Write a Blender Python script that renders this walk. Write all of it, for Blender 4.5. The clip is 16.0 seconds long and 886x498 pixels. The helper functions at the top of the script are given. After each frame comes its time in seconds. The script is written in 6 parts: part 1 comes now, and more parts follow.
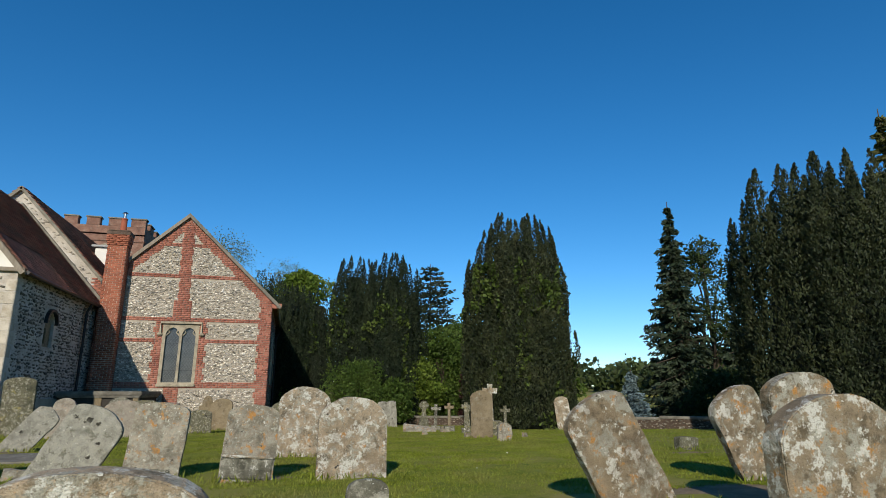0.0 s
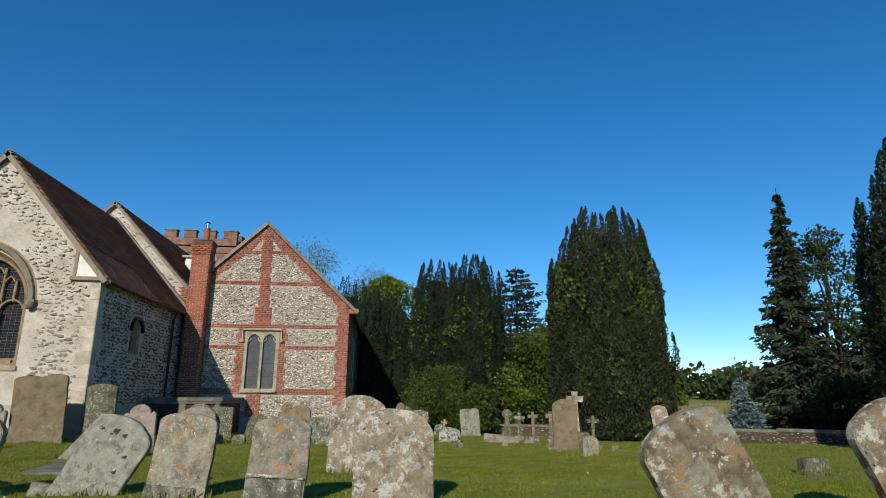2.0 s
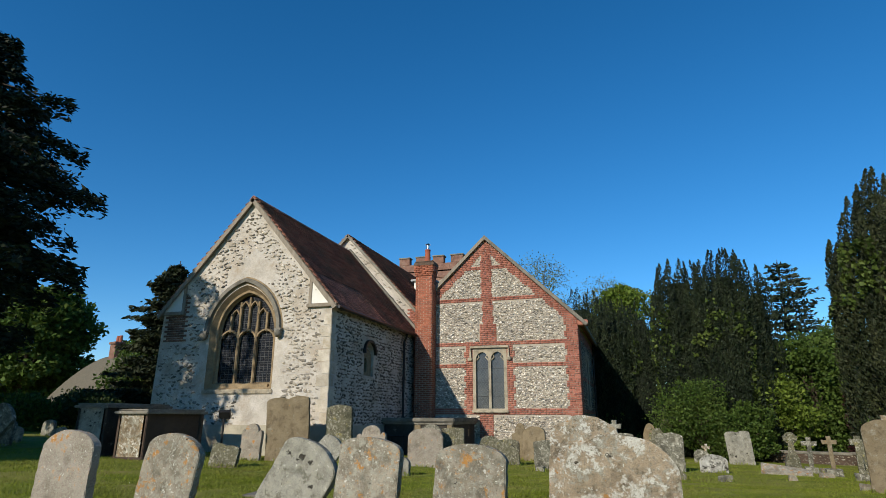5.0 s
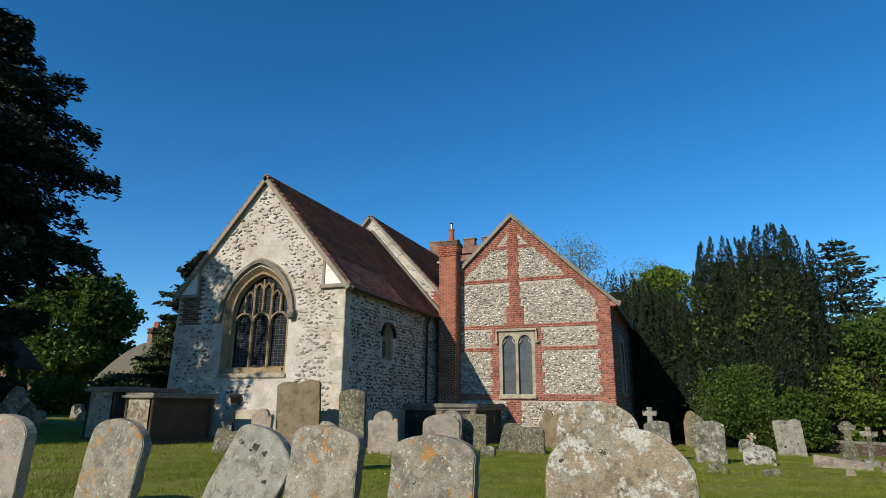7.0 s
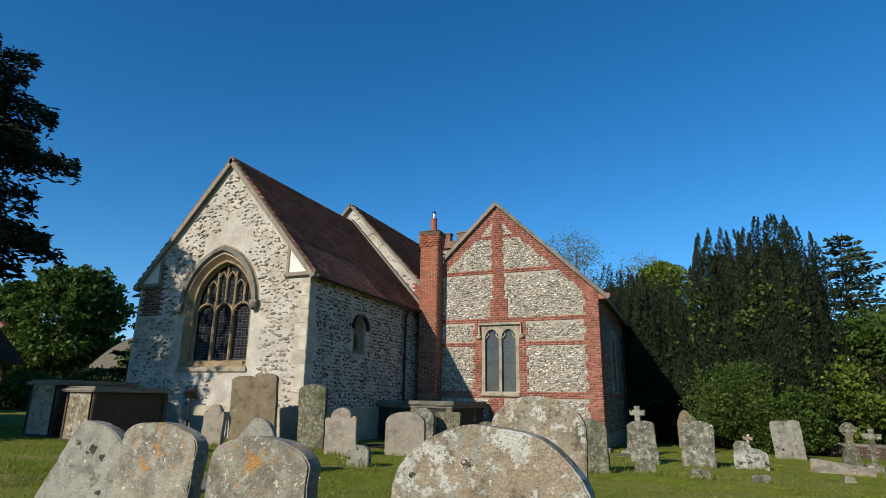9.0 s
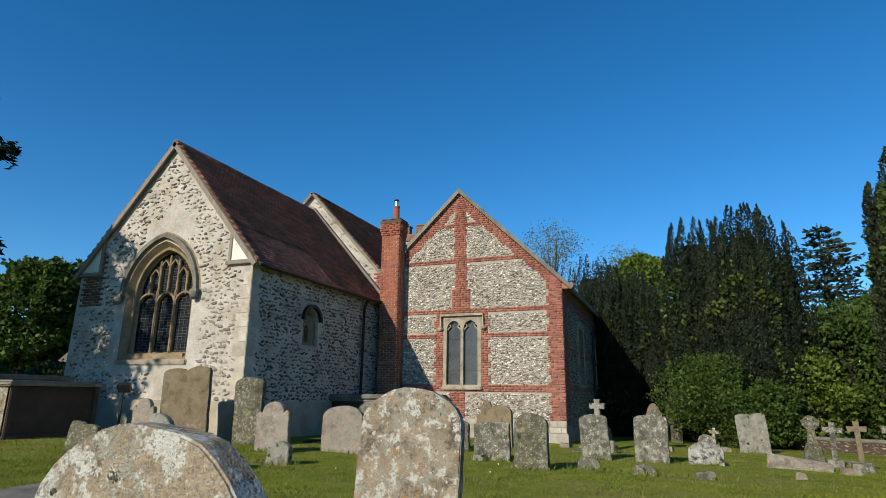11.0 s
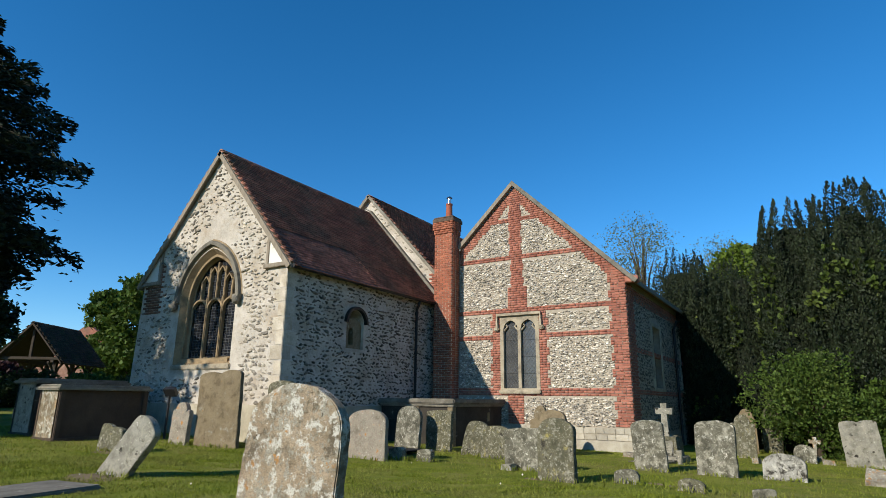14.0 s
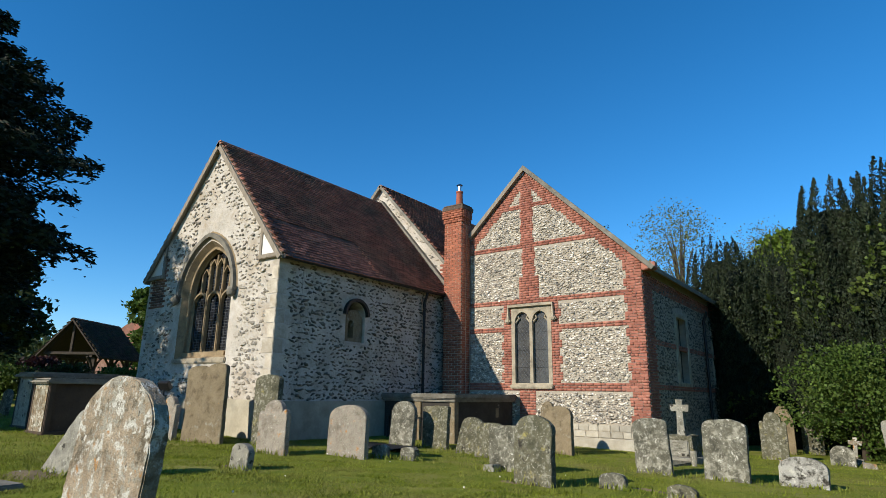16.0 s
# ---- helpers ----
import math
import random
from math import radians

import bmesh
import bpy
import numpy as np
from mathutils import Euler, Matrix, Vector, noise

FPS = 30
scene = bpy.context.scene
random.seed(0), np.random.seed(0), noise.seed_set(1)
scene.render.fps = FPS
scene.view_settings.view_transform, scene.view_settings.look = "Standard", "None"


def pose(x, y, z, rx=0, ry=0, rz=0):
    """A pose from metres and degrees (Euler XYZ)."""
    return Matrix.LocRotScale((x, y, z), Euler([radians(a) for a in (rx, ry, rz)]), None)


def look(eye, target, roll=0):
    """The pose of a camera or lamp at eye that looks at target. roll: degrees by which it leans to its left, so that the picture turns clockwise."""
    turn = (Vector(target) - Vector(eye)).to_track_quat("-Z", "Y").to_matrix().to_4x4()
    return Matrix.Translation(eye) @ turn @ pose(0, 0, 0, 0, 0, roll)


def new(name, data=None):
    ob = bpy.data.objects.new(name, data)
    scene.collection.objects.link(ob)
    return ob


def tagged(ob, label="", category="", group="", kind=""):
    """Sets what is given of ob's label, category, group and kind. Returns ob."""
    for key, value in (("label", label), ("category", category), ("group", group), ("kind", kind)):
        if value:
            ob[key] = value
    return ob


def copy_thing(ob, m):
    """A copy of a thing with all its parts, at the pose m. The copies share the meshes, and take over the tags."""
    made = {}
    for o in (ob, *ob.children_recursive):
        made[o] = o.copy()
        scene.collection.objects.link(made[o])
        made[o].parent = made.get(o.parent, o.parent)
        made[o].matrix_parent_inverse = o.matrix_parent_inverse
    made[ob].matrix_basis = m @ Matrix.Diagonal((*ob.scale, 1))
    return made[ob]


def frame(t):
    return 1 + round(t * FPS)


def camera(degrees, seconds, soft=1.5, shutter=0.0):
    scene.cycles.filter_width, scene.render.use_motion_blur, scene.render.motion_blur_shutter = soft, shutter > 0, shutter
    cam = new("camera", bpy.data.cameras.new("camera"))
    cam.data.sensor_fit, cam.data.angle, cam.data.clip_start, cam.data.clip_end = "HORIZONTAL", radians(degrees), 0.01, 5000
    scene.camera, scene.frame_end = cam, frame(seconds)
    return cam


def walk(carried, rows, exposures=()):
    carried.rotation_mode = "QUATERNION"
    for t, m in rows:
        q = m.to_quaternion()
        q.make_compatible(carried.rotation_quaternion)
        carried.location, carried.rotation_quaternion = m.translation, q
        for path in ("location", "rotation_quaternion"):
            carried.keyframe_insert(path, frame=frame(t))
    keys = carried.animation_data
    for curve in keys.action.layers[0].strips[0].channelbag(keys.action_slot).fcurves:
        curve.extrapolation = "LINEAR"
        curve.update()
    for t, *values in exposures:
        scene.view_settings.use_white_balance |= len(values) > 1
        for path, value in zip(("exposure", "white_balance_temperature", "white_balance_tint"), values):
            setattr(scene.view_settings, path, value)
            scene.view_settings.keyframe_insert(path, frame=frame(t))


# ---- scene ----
cam = camera(74.9, 16.0, soft=0.5)
PATH = [
    (0, (7.32, -17.955, 0.897), (7.811, -16.077, 1.378), 0.0),
    (0.5, (7.573, -17.666, 0.914), (8.018, -15.773, 1.383), 0.3),
    (1, (7.777, -17.416, 0.9), (8.171, -15.516, 1.384), 0.3),
    (1.5, (7.956, -17.219, 0.954), (8.256, -15.303, 1.446), 0.3),
    (2, (8.065, -16.885, 0.962), (8.249, -14.957, 1.46), 0.3),
    (2.5, (8.16, -16.623, 0.989), (8.237, -14.693, 1.51), 0.3),
    (3, (8.303, -16.332, 1.005), (8.235, -14.412, 1.559), 0.2),
    (3.5, (8.322, -16.097, 1.006), (8.061, -14.195, 1.568), 0.3),
    (4, (8.281, -15.766, 1.023), (7.828, -13.9, 1.583), 0.4),
    (4.5, (8.298, -15.426, 0.981), (7.759, -13.584, 1.543), 0.3),
    (7, (8.588, -13.917, 0.97), (7.864, -12.125, 1.482), 0.5),
    (7.5, (8.646, -13.532, 1.0), (7.91, -11.742, 1.506), 0.6),
    (8, (8.774, -13.187, 0.953), (8.04, -11.399, 1.464), 0.7),
    (8.5, (8.909, -12.91, 0.973), (8.169, -11.124, 1.484), 0.7),
    (9, (9.007, -12.539, 0.942), (8.264, -10.753, 1.449), 0.9),
    (9.5, (9.2, -12.267, 0.913), (8.474, -10.469, 1.402), 0.8),
    (10, (9.467, -11.98, 0.946), (8.751, -10.178, 1.434), 0.8),
    (12.5, (10.138, -10.762, 0.921), (9.345, -8.994, 1.417), 0.6),
    (13, (10.408, -10.518, 0.909), (9.553, -8.782, 1.414), 0.7),
    (13.5, (10.657, -10.307, 0.937), (9.716, -8.619, 1.45), 0.5),
    (14, (10.788, -9.931, 0.896), (9.761, -8.29, 1.401), 0.7),
    (14.5, (10.927, -9.633, 0.915), (9.853, -8.021, 1.413), 0.8),
    (15, (11.12, -9.302, 0.907), (10.024, -7.706, 1.407), 0.7),
    (15.5, (11.25, -9.016, 0.903), (10.118, -7.444, 1.4), 0.8),
    (16, (11.376, -8.616, 0.921), (10.216, -7.061, 1.407), 0.9),
]
walk(cam, [(t, look(eye, target, roll)) for t, eye, target, roll in PATH],
     [(0, -0.12), (4, -0.07), (7.0, 0.04), (10, 0.0), (12.5, 0.12), (16, 0.28)])

# ---- light ----
SUN_WAY = Vector((0.32, 1.0, -0.53)).normalized()
SUN_ELEV = math.asin(-SUN_WAY.z)
SUN_AZ = math.atan2(-SUN_WAY.x, -SUN_WAY.y)
world = bpy.data.worlds.new("sky")
scene.world = world
world.use_nodes = True
wn = world.node_tree.nodes
sky = wn.new("ShaderNodeTexSky")
sky.sky_type = "NISHITA"
sky.sun_disc = False
sky.sun_elevation, sky.sun_rotation = SUN_ELEV, SUN_AZ
sky.air_density, sky.dust_density, sky.ozone_density, sky.altitude = 0.95, 0.0, 5.0, 600
bg = wn["Background"]
bg.inputs["Strength"].default_value = 0.146
vivid = wn.new("ShaderNodeHueSaturation")
vivid.inputs["Saturation"].default_value = 1.24
vivid.inputs["Hue"].default_value = 0.4965
world.node_tree.links.new(sky.outputs[0], vivid.inputs["Color"])
world.node_tree.links.new(vivid.outputs[0], bg.inputs[0])
sun = new("sun", bpy.data.lights.new("sun", "SUN"))
sun.data.energy, sun.data.angle, sun.data.color = 4.8, radians(0.53), (1.0, 0.93, 0.80)
sun.matrix_world = look((0, 0, 30), Vector((0, 0, 30)) + SUN_WAY)
scene.view_settings.exposure = 0.0


# ---- node material helper ----
def material(name, colors, scale=6.0, rough=0.85, bump=0.3, fine=60.0, patches=(), vary=0.0, island=0.0,
             metal=0.0, spec=0.3, depth=0.02, stretch=(1, 1, 1), translucent=0.0, world_space=False):
    """colors: ramp of base colours over noise; patches: (colour, scale, threshold, softness) laid over; vary/island: brightness by object / by piece."""
    m = bpy.data.materials.new(name)
    m.use_nodes = True
    nt = m.node_tree
    n, ln = nt.nodes, nt.links.new
    b = n["Principled BSDF"]
    b.inputs["Roughness"].default_value, b.inputs["Metallic"].default_value = rough, metal
    b.inputs["Specular IOR Level"].default_value = spec
    tc, oi, geo = n.new("ShaderNodeTexCoord"), n.new("ShaderNodeObjectInfo"), n.new("ShaderNodeNewGeometry")
    off = n.new("ShaderNodeVectorMath")
    off.operation = "MULTIPLY_ADD"
    cmb = n.new("ShaderNodeCombineXYZ")
    for k in range(3):
        ln(oi.outputs["Random"], cmb.inputs[k])
    ln(cmb.outputs[0], off.inputs[0])
    off.inputs[1].default_value = (37, 61, 83)
    if world_space:
        off.inputs[1].default_value = (0, 0, 0)
    ln(geo.outputs["Position"] if world_space else tc.outputs["Object"], off.inputs[2])
    mp = n.new("ShaderNodeMapping")
    mp.inputs["Scale"].default_value = stretch
    ln(off.outputs[0], mp.inputs[0])

    def tex(s, detail=4.0, rgh=0.6):
        t = n.new("ShaderNodeTexNoise")
        t.inputs["Scale"].default_value, t.inputs["Detail"].default_value, t.inputs["Roughness"].default_value = s, detail, rgh
        ln(mp.outputs[0], t.inputs["Vector"])
        return t

    big, small = tex(scale, 5.0), tex(fine, 3.0)
    ramp = n.new("ShaderNodeValToRGB")
    e = ramp.color_ramp.elements
    while len(e) < len(colors):
        e.new(0.5)
    for k, c in enumerate(colors):
        e[k].position = 0.3 + 0.4 * k / max(1, len(colors) - 1)
        e[k].color = (*c, 1)
    add = n.new("ShaderNodeMath")
    add.operation = "MULTIPLY_ADD"
    ln(small.outputs[0], add.inputs[0])
    add.inputs[1].default_value = 0.35
    sub = n.new("ShaderNodeMath")
    sub.operation = "SUBTRACT"
    ln(big.outputs[0], sub.inputs[0])
    sub.inputs[1].default_value = 0.175
    ln(sub.outputs[0], add.inputs[2])
    ln(add.outputs[0], ramp.inputs[0])
    col = ramp.outputs[0]
    for c, s, thr, soft in patches:
        if s < 0:
            # round colonies of lichen, some large, some missing
            t = n.new("ShaderNodeTexVoronoi")
            t.inputs["Scale"].default_value, t.inputs["Randomness"].default_value = -s, 1.0
            wob = n.new("ShaderNodeMix")
            wob.data_type = "RGBA"
            wob.blend_type = "ADD"
            wob.inputs[0].default_value = 0.11
            ln(mp.outputs[0], wob.inputs[6])
            ln(tex(26, 6.0).outputs["Color"], wob.inputs[7])
            ln(wob.outputs[2], t.inputs["Vector"])
            gate = n.new("ShaderNodeMath")
            gate.operation = "MULTIPLY_ADD"
            ln(t.outputs["Distance"], gate.inputs[0])
            gate.inputs[1].default_value = -1.0
            gate.inputs[2].default_value = 0.6
            sep = n.new("ShaderNodeSeparateColor")
            ln(t.outputs["Color"], sep.inputs[0])
            cut = n.new("ShaderNodeMath")
            cut.operation = "MULTIPLY"
            ln(gate.outputs[0], cut.inputs[0])
            ln(sep.outputs[0], cut.inputs[1])
        else:
            cut = tex(s, 10.0, 0.74)
        r = n.new("ShaderNodeMapRange")
        r.inputs["From Min"].default_value, r.inputs["From Max"].default_value = thr - soft, thr + soft
        ln(cut.outputs[0], r.inputs["Value"])
        mx = n.new("ShaderNodeMix")
        mx.data_type = "RGBA"
        ln(r.outputs[0], mx.inputs[0])
        ln(col, mx.inputs[6])
        mx.inputs[7].default_value = (*c, 1)
        col = mx.outputs[2]
    for amount, src in ((vary, oi.outputs["Random"]), (island, geo.outputs["Random Per Island"])):
        if amount:
            r = n.new("ShaderNodeMapRange")
            r.inputs["To Min"].default_value, r.inputs["To Max"].default_value = 1 - amount, 1 + amount
            ln(src, r.inputs["Value"])
            mx = n.new("ShaderNodeVectorMath")
            mx.operation = "SCALE"
            ln(col, mx.inputs[0])
            ln(r.outputs[0], mx.inputs["Scale"])
            col = mx.outputs[0]
    ln(col, b.inputs["Base Color"])
    if bump:
        h = n.new("ShaderNodeMath")
        h.operation = "MULTIPLY_ADD"
        ln(small.outputs[0], h.inputs[0])
        h.inputs[1].default_value = 0.5
        ln(big.outputs[0], h.inputs[2])
        bp = n.new("ShaderNodeBump")
        bp.inputs["Strength"].default_value, bp.inputs["Distance"].default_value = bump, depth
        ln(h.outputs[0], bp.inputs["Height"])
        ln(bp.outputs[0], b.inputs["Normal"])
    if translucent:
        tr = n.new("ShaderNodeBsdfTranslucent")
        ln(col, tr.inputs[0])
        ms = n.new("ShaderNodeMixShader")
        ms.inputs[0].default_value = translucent
        ln(b.outputs[0], ms.inputs[1])
        ln(tr.outputs[0], ms.inputs[2])
        ln(ms.outputs[0], n["Material Output"].inputs[0])
    return m


MORTAR = material("cream_lime_mortar", [(0.37, 0.330, 0.275), (0.495, 0.448, 0.382), (0.59, 0.54, 0.47)], 2.2, 0.95, 0.9, 26, [((0.37, 0.30, 0.22), 1.0, 0.58, 0.10), ((0.29, 0.25, 0.195), 14, 0.63, 0.06)], depth=0.045)
RENDER_BASE = material("plinth_render", [(0.36, 0.32, 0.24), (0.46, 0.41, 0.31)], 2, 0.95, 0.4, 30, [((0.25, 0.23, 0.17), 1.5, 0.6, 0.12)])
FLINT = material("grey_flint", [(0.060, 0.052, 0.042), (0.15, 0.128, 0.10), (0.34, 0.29, 0.225)], 9, 0.7, 0.4, 50, island=0.5)
FLINT_PALE = material("limewashed_flint", [(0.13, 0.115, 0.095), (0.36, 0.315, 0.25), (0.60, 0.54, 0.445)], 9, 0.8, 0.6, 40, island=0.4)
FLINT_PALE_ONE = material("single_limewashed_flint", [(0.13, 0.115, 0.095), (0.36, 0.315, 0.25), (0.60, 0.54, 0.445)], 9, 0.8, 0.6, 40, vary=0.4)
FLINT_MIX = material("knapped_mixed_flint", [(0.15, 0.13, 0.10), (0.42, 0.37, 0.30), (0.78, 0.72, 0.62)], 11, 0.6, 0.3, 50, island=0.6)
MORTAR_GREY = material("flint_bed_mortar", [(0.31, 0.265, 0.205), (0.43, 0.375, 0.295)], 6, 0.95, 0.6, 50)
BRICK = material("red_brick", [(0.255, 0.092, 0.062), (0.335, 0.13, 0.088), (0.40, 0.175, 0.12)], 1.5, 0.92, 0.4, 60, [((0.33, 0.27, 0.21), 3.2, 0.67, 0.05), ((0.15, 0.06, 0.05), 7, 0.63, 0.05)], island=0.2, world_space=True)
BRICK_ONE = material("single_red_brick", [(0.255, 0.092, 0.062), (0.335, 0.13, 0.088), (0.40, 0.175, 0.12)], 1.5, 0.92, 0.4, 60, [((0.33, 0.27, 0.21), 3.2, 0.67, 0.05), ((0.15, 0.06, 0.05), 7, 0.63, 0.05)], vary=0.2, world_space=True)
BRICK_CHIM = material("orange_brick", [(0.30, 0.098, 0.054), (0.39, 0.138, 0.078)], 1.5, 0.9, 0.3, 60, [((0.15, 0.07, 0.055), 1.6, 0.60, 0.1)], island=0.2, world_space=True)
BRICK_CHIM_ONE = material("single_orange_brick", [(0.30, 0.098, 0.054), (0.39, 0.138, 0.078)], 1.5, 0.9, 0.3, 60, [((0.15, 0.07, 0.055), 1.6, 0.60, 0.1)], vary=0.2, world_space=True)
BRICK_OLD = material("weathered_brick", [(0.115, 0.062, 0.045), (0.185, 0.098, 0.068), (0.25, 0.155, 0.112)], 2.5, 0.92, 0.6, 9, [((0.30, 0.265, 0.21), 1.1, 0.66, 0.05), ((0.09, 0.06, 0.045), 5, 0.60, 0.06)], island=0.3)
BRICK_MORTAR = material("brick_mortar", [(0.42, 0.33, 0.25), (0.52, 0.43, 0.33)], 8, 0.95, 0.3, 60)
TILE = material("clay_roof_tile", [(0.19, 0.082, 0.058), (0.31, 0.125, 0.086), (0.43, 0.185, 0.125)], 1.3, 0.9, 0.5, 40, [((0.155, 0.105, 0.075), 0.55, 0.55, 0.10), ((0.23, 0.20, 0.15), 9, 0.67, 0.03)], island=0.34, world_space=True)
TILE_ONE = material("single_clay_roof_tile", [(0.12, 0.050, 0.035), (0.195, 0.077, 0.052), (0.28, 0.117, 0.078)], 1.3, 0.9, 0.5, 40, [((0.095, 0.062, 0.044), 0.55, 0.55, 0.10), ((0.23, 0.20, 0.15), 9, 0.67, 0.03)], vary=0.34, world_space=True)
STONE_TRIM = material("limestone_dressing", [(0.33, 0.275, 0.19), (0.45, 0.385, 0.28)], 3, 0.9, 0.5, 50, [((0.17, 0.145, 0.11), 2.6, 0.57, 0.1), ((0.50, 0.46, 0.37), 9, 0.64, 0.05)], vary=0.1)
WIN_STONE = material("brown_window_stone", [(0.22, 0.155, 0.085), (0.32, 0.235, 0.135)], 3, 0.9, 0.4, 50, [((0.12, 0.095, 0.06), 2.5, 0.58, 0.1)], vary=0.1)
FLINT_HALF = material("half_bare_flint", [(0.075, 0.066, 0.055), (0.20, 0.175, 0.14), (0.50, 0.445, 0.36)], 9, 0.7, 0.5, 40, island=0.5)
STONE_PALE = material("pale_quoin_stone", [(0.39, 0.34, 0.26), (0.50, 0.44, 0.35), (0.59, 0.53, 0.43)], 3, 0.92, 0.8, 30, [((0.33, 0.27, 0.19), 1.8, 0.56, 0.1), ((0.27, 0.235, 0.18), 12, 0.62, 0.05)], vary=0.12, depth=0.03)
TIMBER = material("weathered_oak", [(0.20, 0.165, 0.12), (0.32, 0.27, 0.21)], 3, 0.9, 0.5, 60, stretch=(6, 6, 1))
PLASTER = material("white_plaster", [(0.66, 0.63, 0.56), (0.76, 0.73, 0.66)], 2, 0.95, 0.15, 40)
LEAD = material("grey_lead", [(0.22, 0.22, 0.22), (0.33, 0.33, 0.32)], 4, 0.6, 0.2, 40, metal=0.3)
IRON = material("black_iron", [(0.010, 0.010, 0.011), (0.022, 0.021, 0.02)], 5, 0.45, 0.1, 60)
CLAYPOT = material("terracotta_pot", [(0.30, 0.085, 0.045), (0.36, 0.11, 0.06)], 4, 0.8, 0.2, 50)
STEEL = material("steel_flue", [(0.45, 0.45, 0.45), (0.6, 0.6, 0.6)], 6, 0.3, 0.05, 60, metal=1.0)
LEADED = material("dark_leaded_glass", [(0.012, 0.014, 0.018), (0.03, 0.032, 0.038)], 9, 0.12, 0.15, 20, spec=0.6, vary=0.3)
PANE = material("diamond_glass", [(0.035, 0.036, 0.038), (0.10, 0.098, 0.092)], 2.5, 0.12, 0.1, 12, spec=0.6, vary=0.25)
LEADCAME = material("lead_came", [(0.07, 0.07, 0.07), (0.12, 0.12, 0.12)], 8, 0.6, 0.0, 40)
GRASS = material("mown_grass", [(0.105, 0.130, 0.014), (0.155, 0.180, 0.021), (0.205, 0.215, 0.036)], 1.2, 0.95, 0.8, 28, [((0.23, 0.20, 0.065), 0.55, 0.57, 0.10), ((0.10, 0.135, 0.016), 2.6, 0.60, 0.06)], depth=0.015, spec=0.1)
BLADE = material("grass_blades", [(0.135, 0.170, 0.016), (0.19, 0.225, 0.024), (0.255, 0.27, 0.055)], 1.5, 0.7, 0.0, 9, [((0.23, 0.21, 0.07), 0.6, 0.58, 0.12)], island=0.35, spec=0.15, translucent=0.35)
SOIL = material("bare_soil_with_chalk", [(0.13, 0.095, 0.055), (0.22, 0.165, 0.10)], 5, 0.95, 0.9, 40, [((0.45, 0.40, 0.33), 30, 0.66, 0.03)])
# lichened stone, darkened further to include the shade that lies on it
TOMBSTONE_DARK = material("stain_and_shade_dark", [(0.026, 0.022, 0.018), (0.055, 0.047, 0.037)], 2.5, 0.9, 0.5, 40, [((0.26, 0.24, 0.20), 2.4, 0.66, 0.05)], vary=0.15)
TOMB_SLAB = material("grey_tomb_slab", [(0.15, 0.135, 0.105), (0.26, 0.235, 0.19)], 3, 0.9, 0.5, 40, [((0.10, 0.09, 0.07), 2.2, 0.58, 0.1), ((0.5, 0.48, 0.42), 5, 0.66, 0.04)], vary=0.15)
# brown deepened to carry the shade on a chest tomb's long side
TOMB_BROWN = material("rust_and_shade_brown", [(0.050, 0.034, 0.024), (0.085, 0.058, 0.040)], 2, 0.9, 0.5, 40, [((0.42, 0.38, 0.33), 6, 0.70, 0.03)], vary=0.1)

WHITE_L, ORANGE_L, DARK_L, GREY_L, YELLOW_L = (0.55, 0.52, 0.44), (0.40, 0.19, 0.05), (0.035, 0.03, 0.022), (0.31, 0.29, 0.225), (0.34, 0.28, 0.09)


def stone(name, colors, *patches, rough=0.93, bump=0.9):
    patches = (*patches, (tuple(v * 0.55 for v in colors[0]), 95, 0.60, 0.04), (tuple(min(0.6, v * 1.35) for v in colors[-1]), 120, 0.63, 0.03), (tuple(v * 0.7 for v in colors[0]), 2.2, 0.60, 0.08))
    return material(name, colors, 6.0, rough, bump, 80, patches, vary=0.08, depth=0.03)


S_SPECK = stone("speckled_lichen_stone", [(0.14, 0.12, 0.086), (0.245, 0.21, 0.155), (0.35, 0.30, 0.225)], (GREY_L, 18, 0.53, 0.03), (WHITE_L, -26, 0.30, 0.03), (ORANGE_L, 10, 0.585, 0.03), (DARK_L, -12, 0.42, 0.02), (WHITE_L, 45, 0.62, 0.02))
S_WHITE = stone("white_lichen_stone", [(0.23, 0.17, 0.105), (0.34, 0.26, 0.17), (0.42, 0.335, 0.23)], ((0.12, 0.095, 0.06), 5.5, 0.55, 0.05), (GREY_L, 9, 0.55, 0.03), (WHITE_L, 6.5, 0.54, 0.02), (WHITE_L, -19, 0.32, 0.03), (ORANGE_L, 6, 0.62, 0.02), (DARK_L, -8, 0.40, 0.02), ((0.22, 0.20, 0.15), 38, 0.57, 0.03))
S_TAN = stone("tan_sandstone", [(0.175, 0.13, 0.078), (0.245, 0.185, 0.115), (0.32, 0.25, 0.16)], ((0.11, 0.085, 0.05), 5, 0.55, 0.05), (GREY_L, 4.5, 0.53, 0.03), (WHITE_L, 8, 0.555, 0.02), (WHITE_L, -15, 0.31, 0.03), (ORANGE_L, 6, 0.60, 0.03), (DARK_L, -9, 0.43, 0.02))
S_SAND = stone("plain_brown_sandstone", [(0.16, 0.12, 0.07), (0.225, 0.175, 0.105), (0.27, 0.21, 0.135)], (ORANGE_L, 7, 0.66, 0.02), (GREY_L, 5, 0.62, 0.05), ((0.12, 0.09, 0.05), 3, 0.58, 0.06))
S_GREEN = stone("algae_green_stone", [(0.075, 0.072, 0.042), (0.125, 0.115, 0.070), (0.185, 0.17, 0.112)], (WHITE_L, -30, 0.32, 0.03), (DARK_L, 6, 0.58, 0.05), (YELLOW_L, 5, 0.62, 0.05), (GREY_L, 16, 0.56, 0.04))
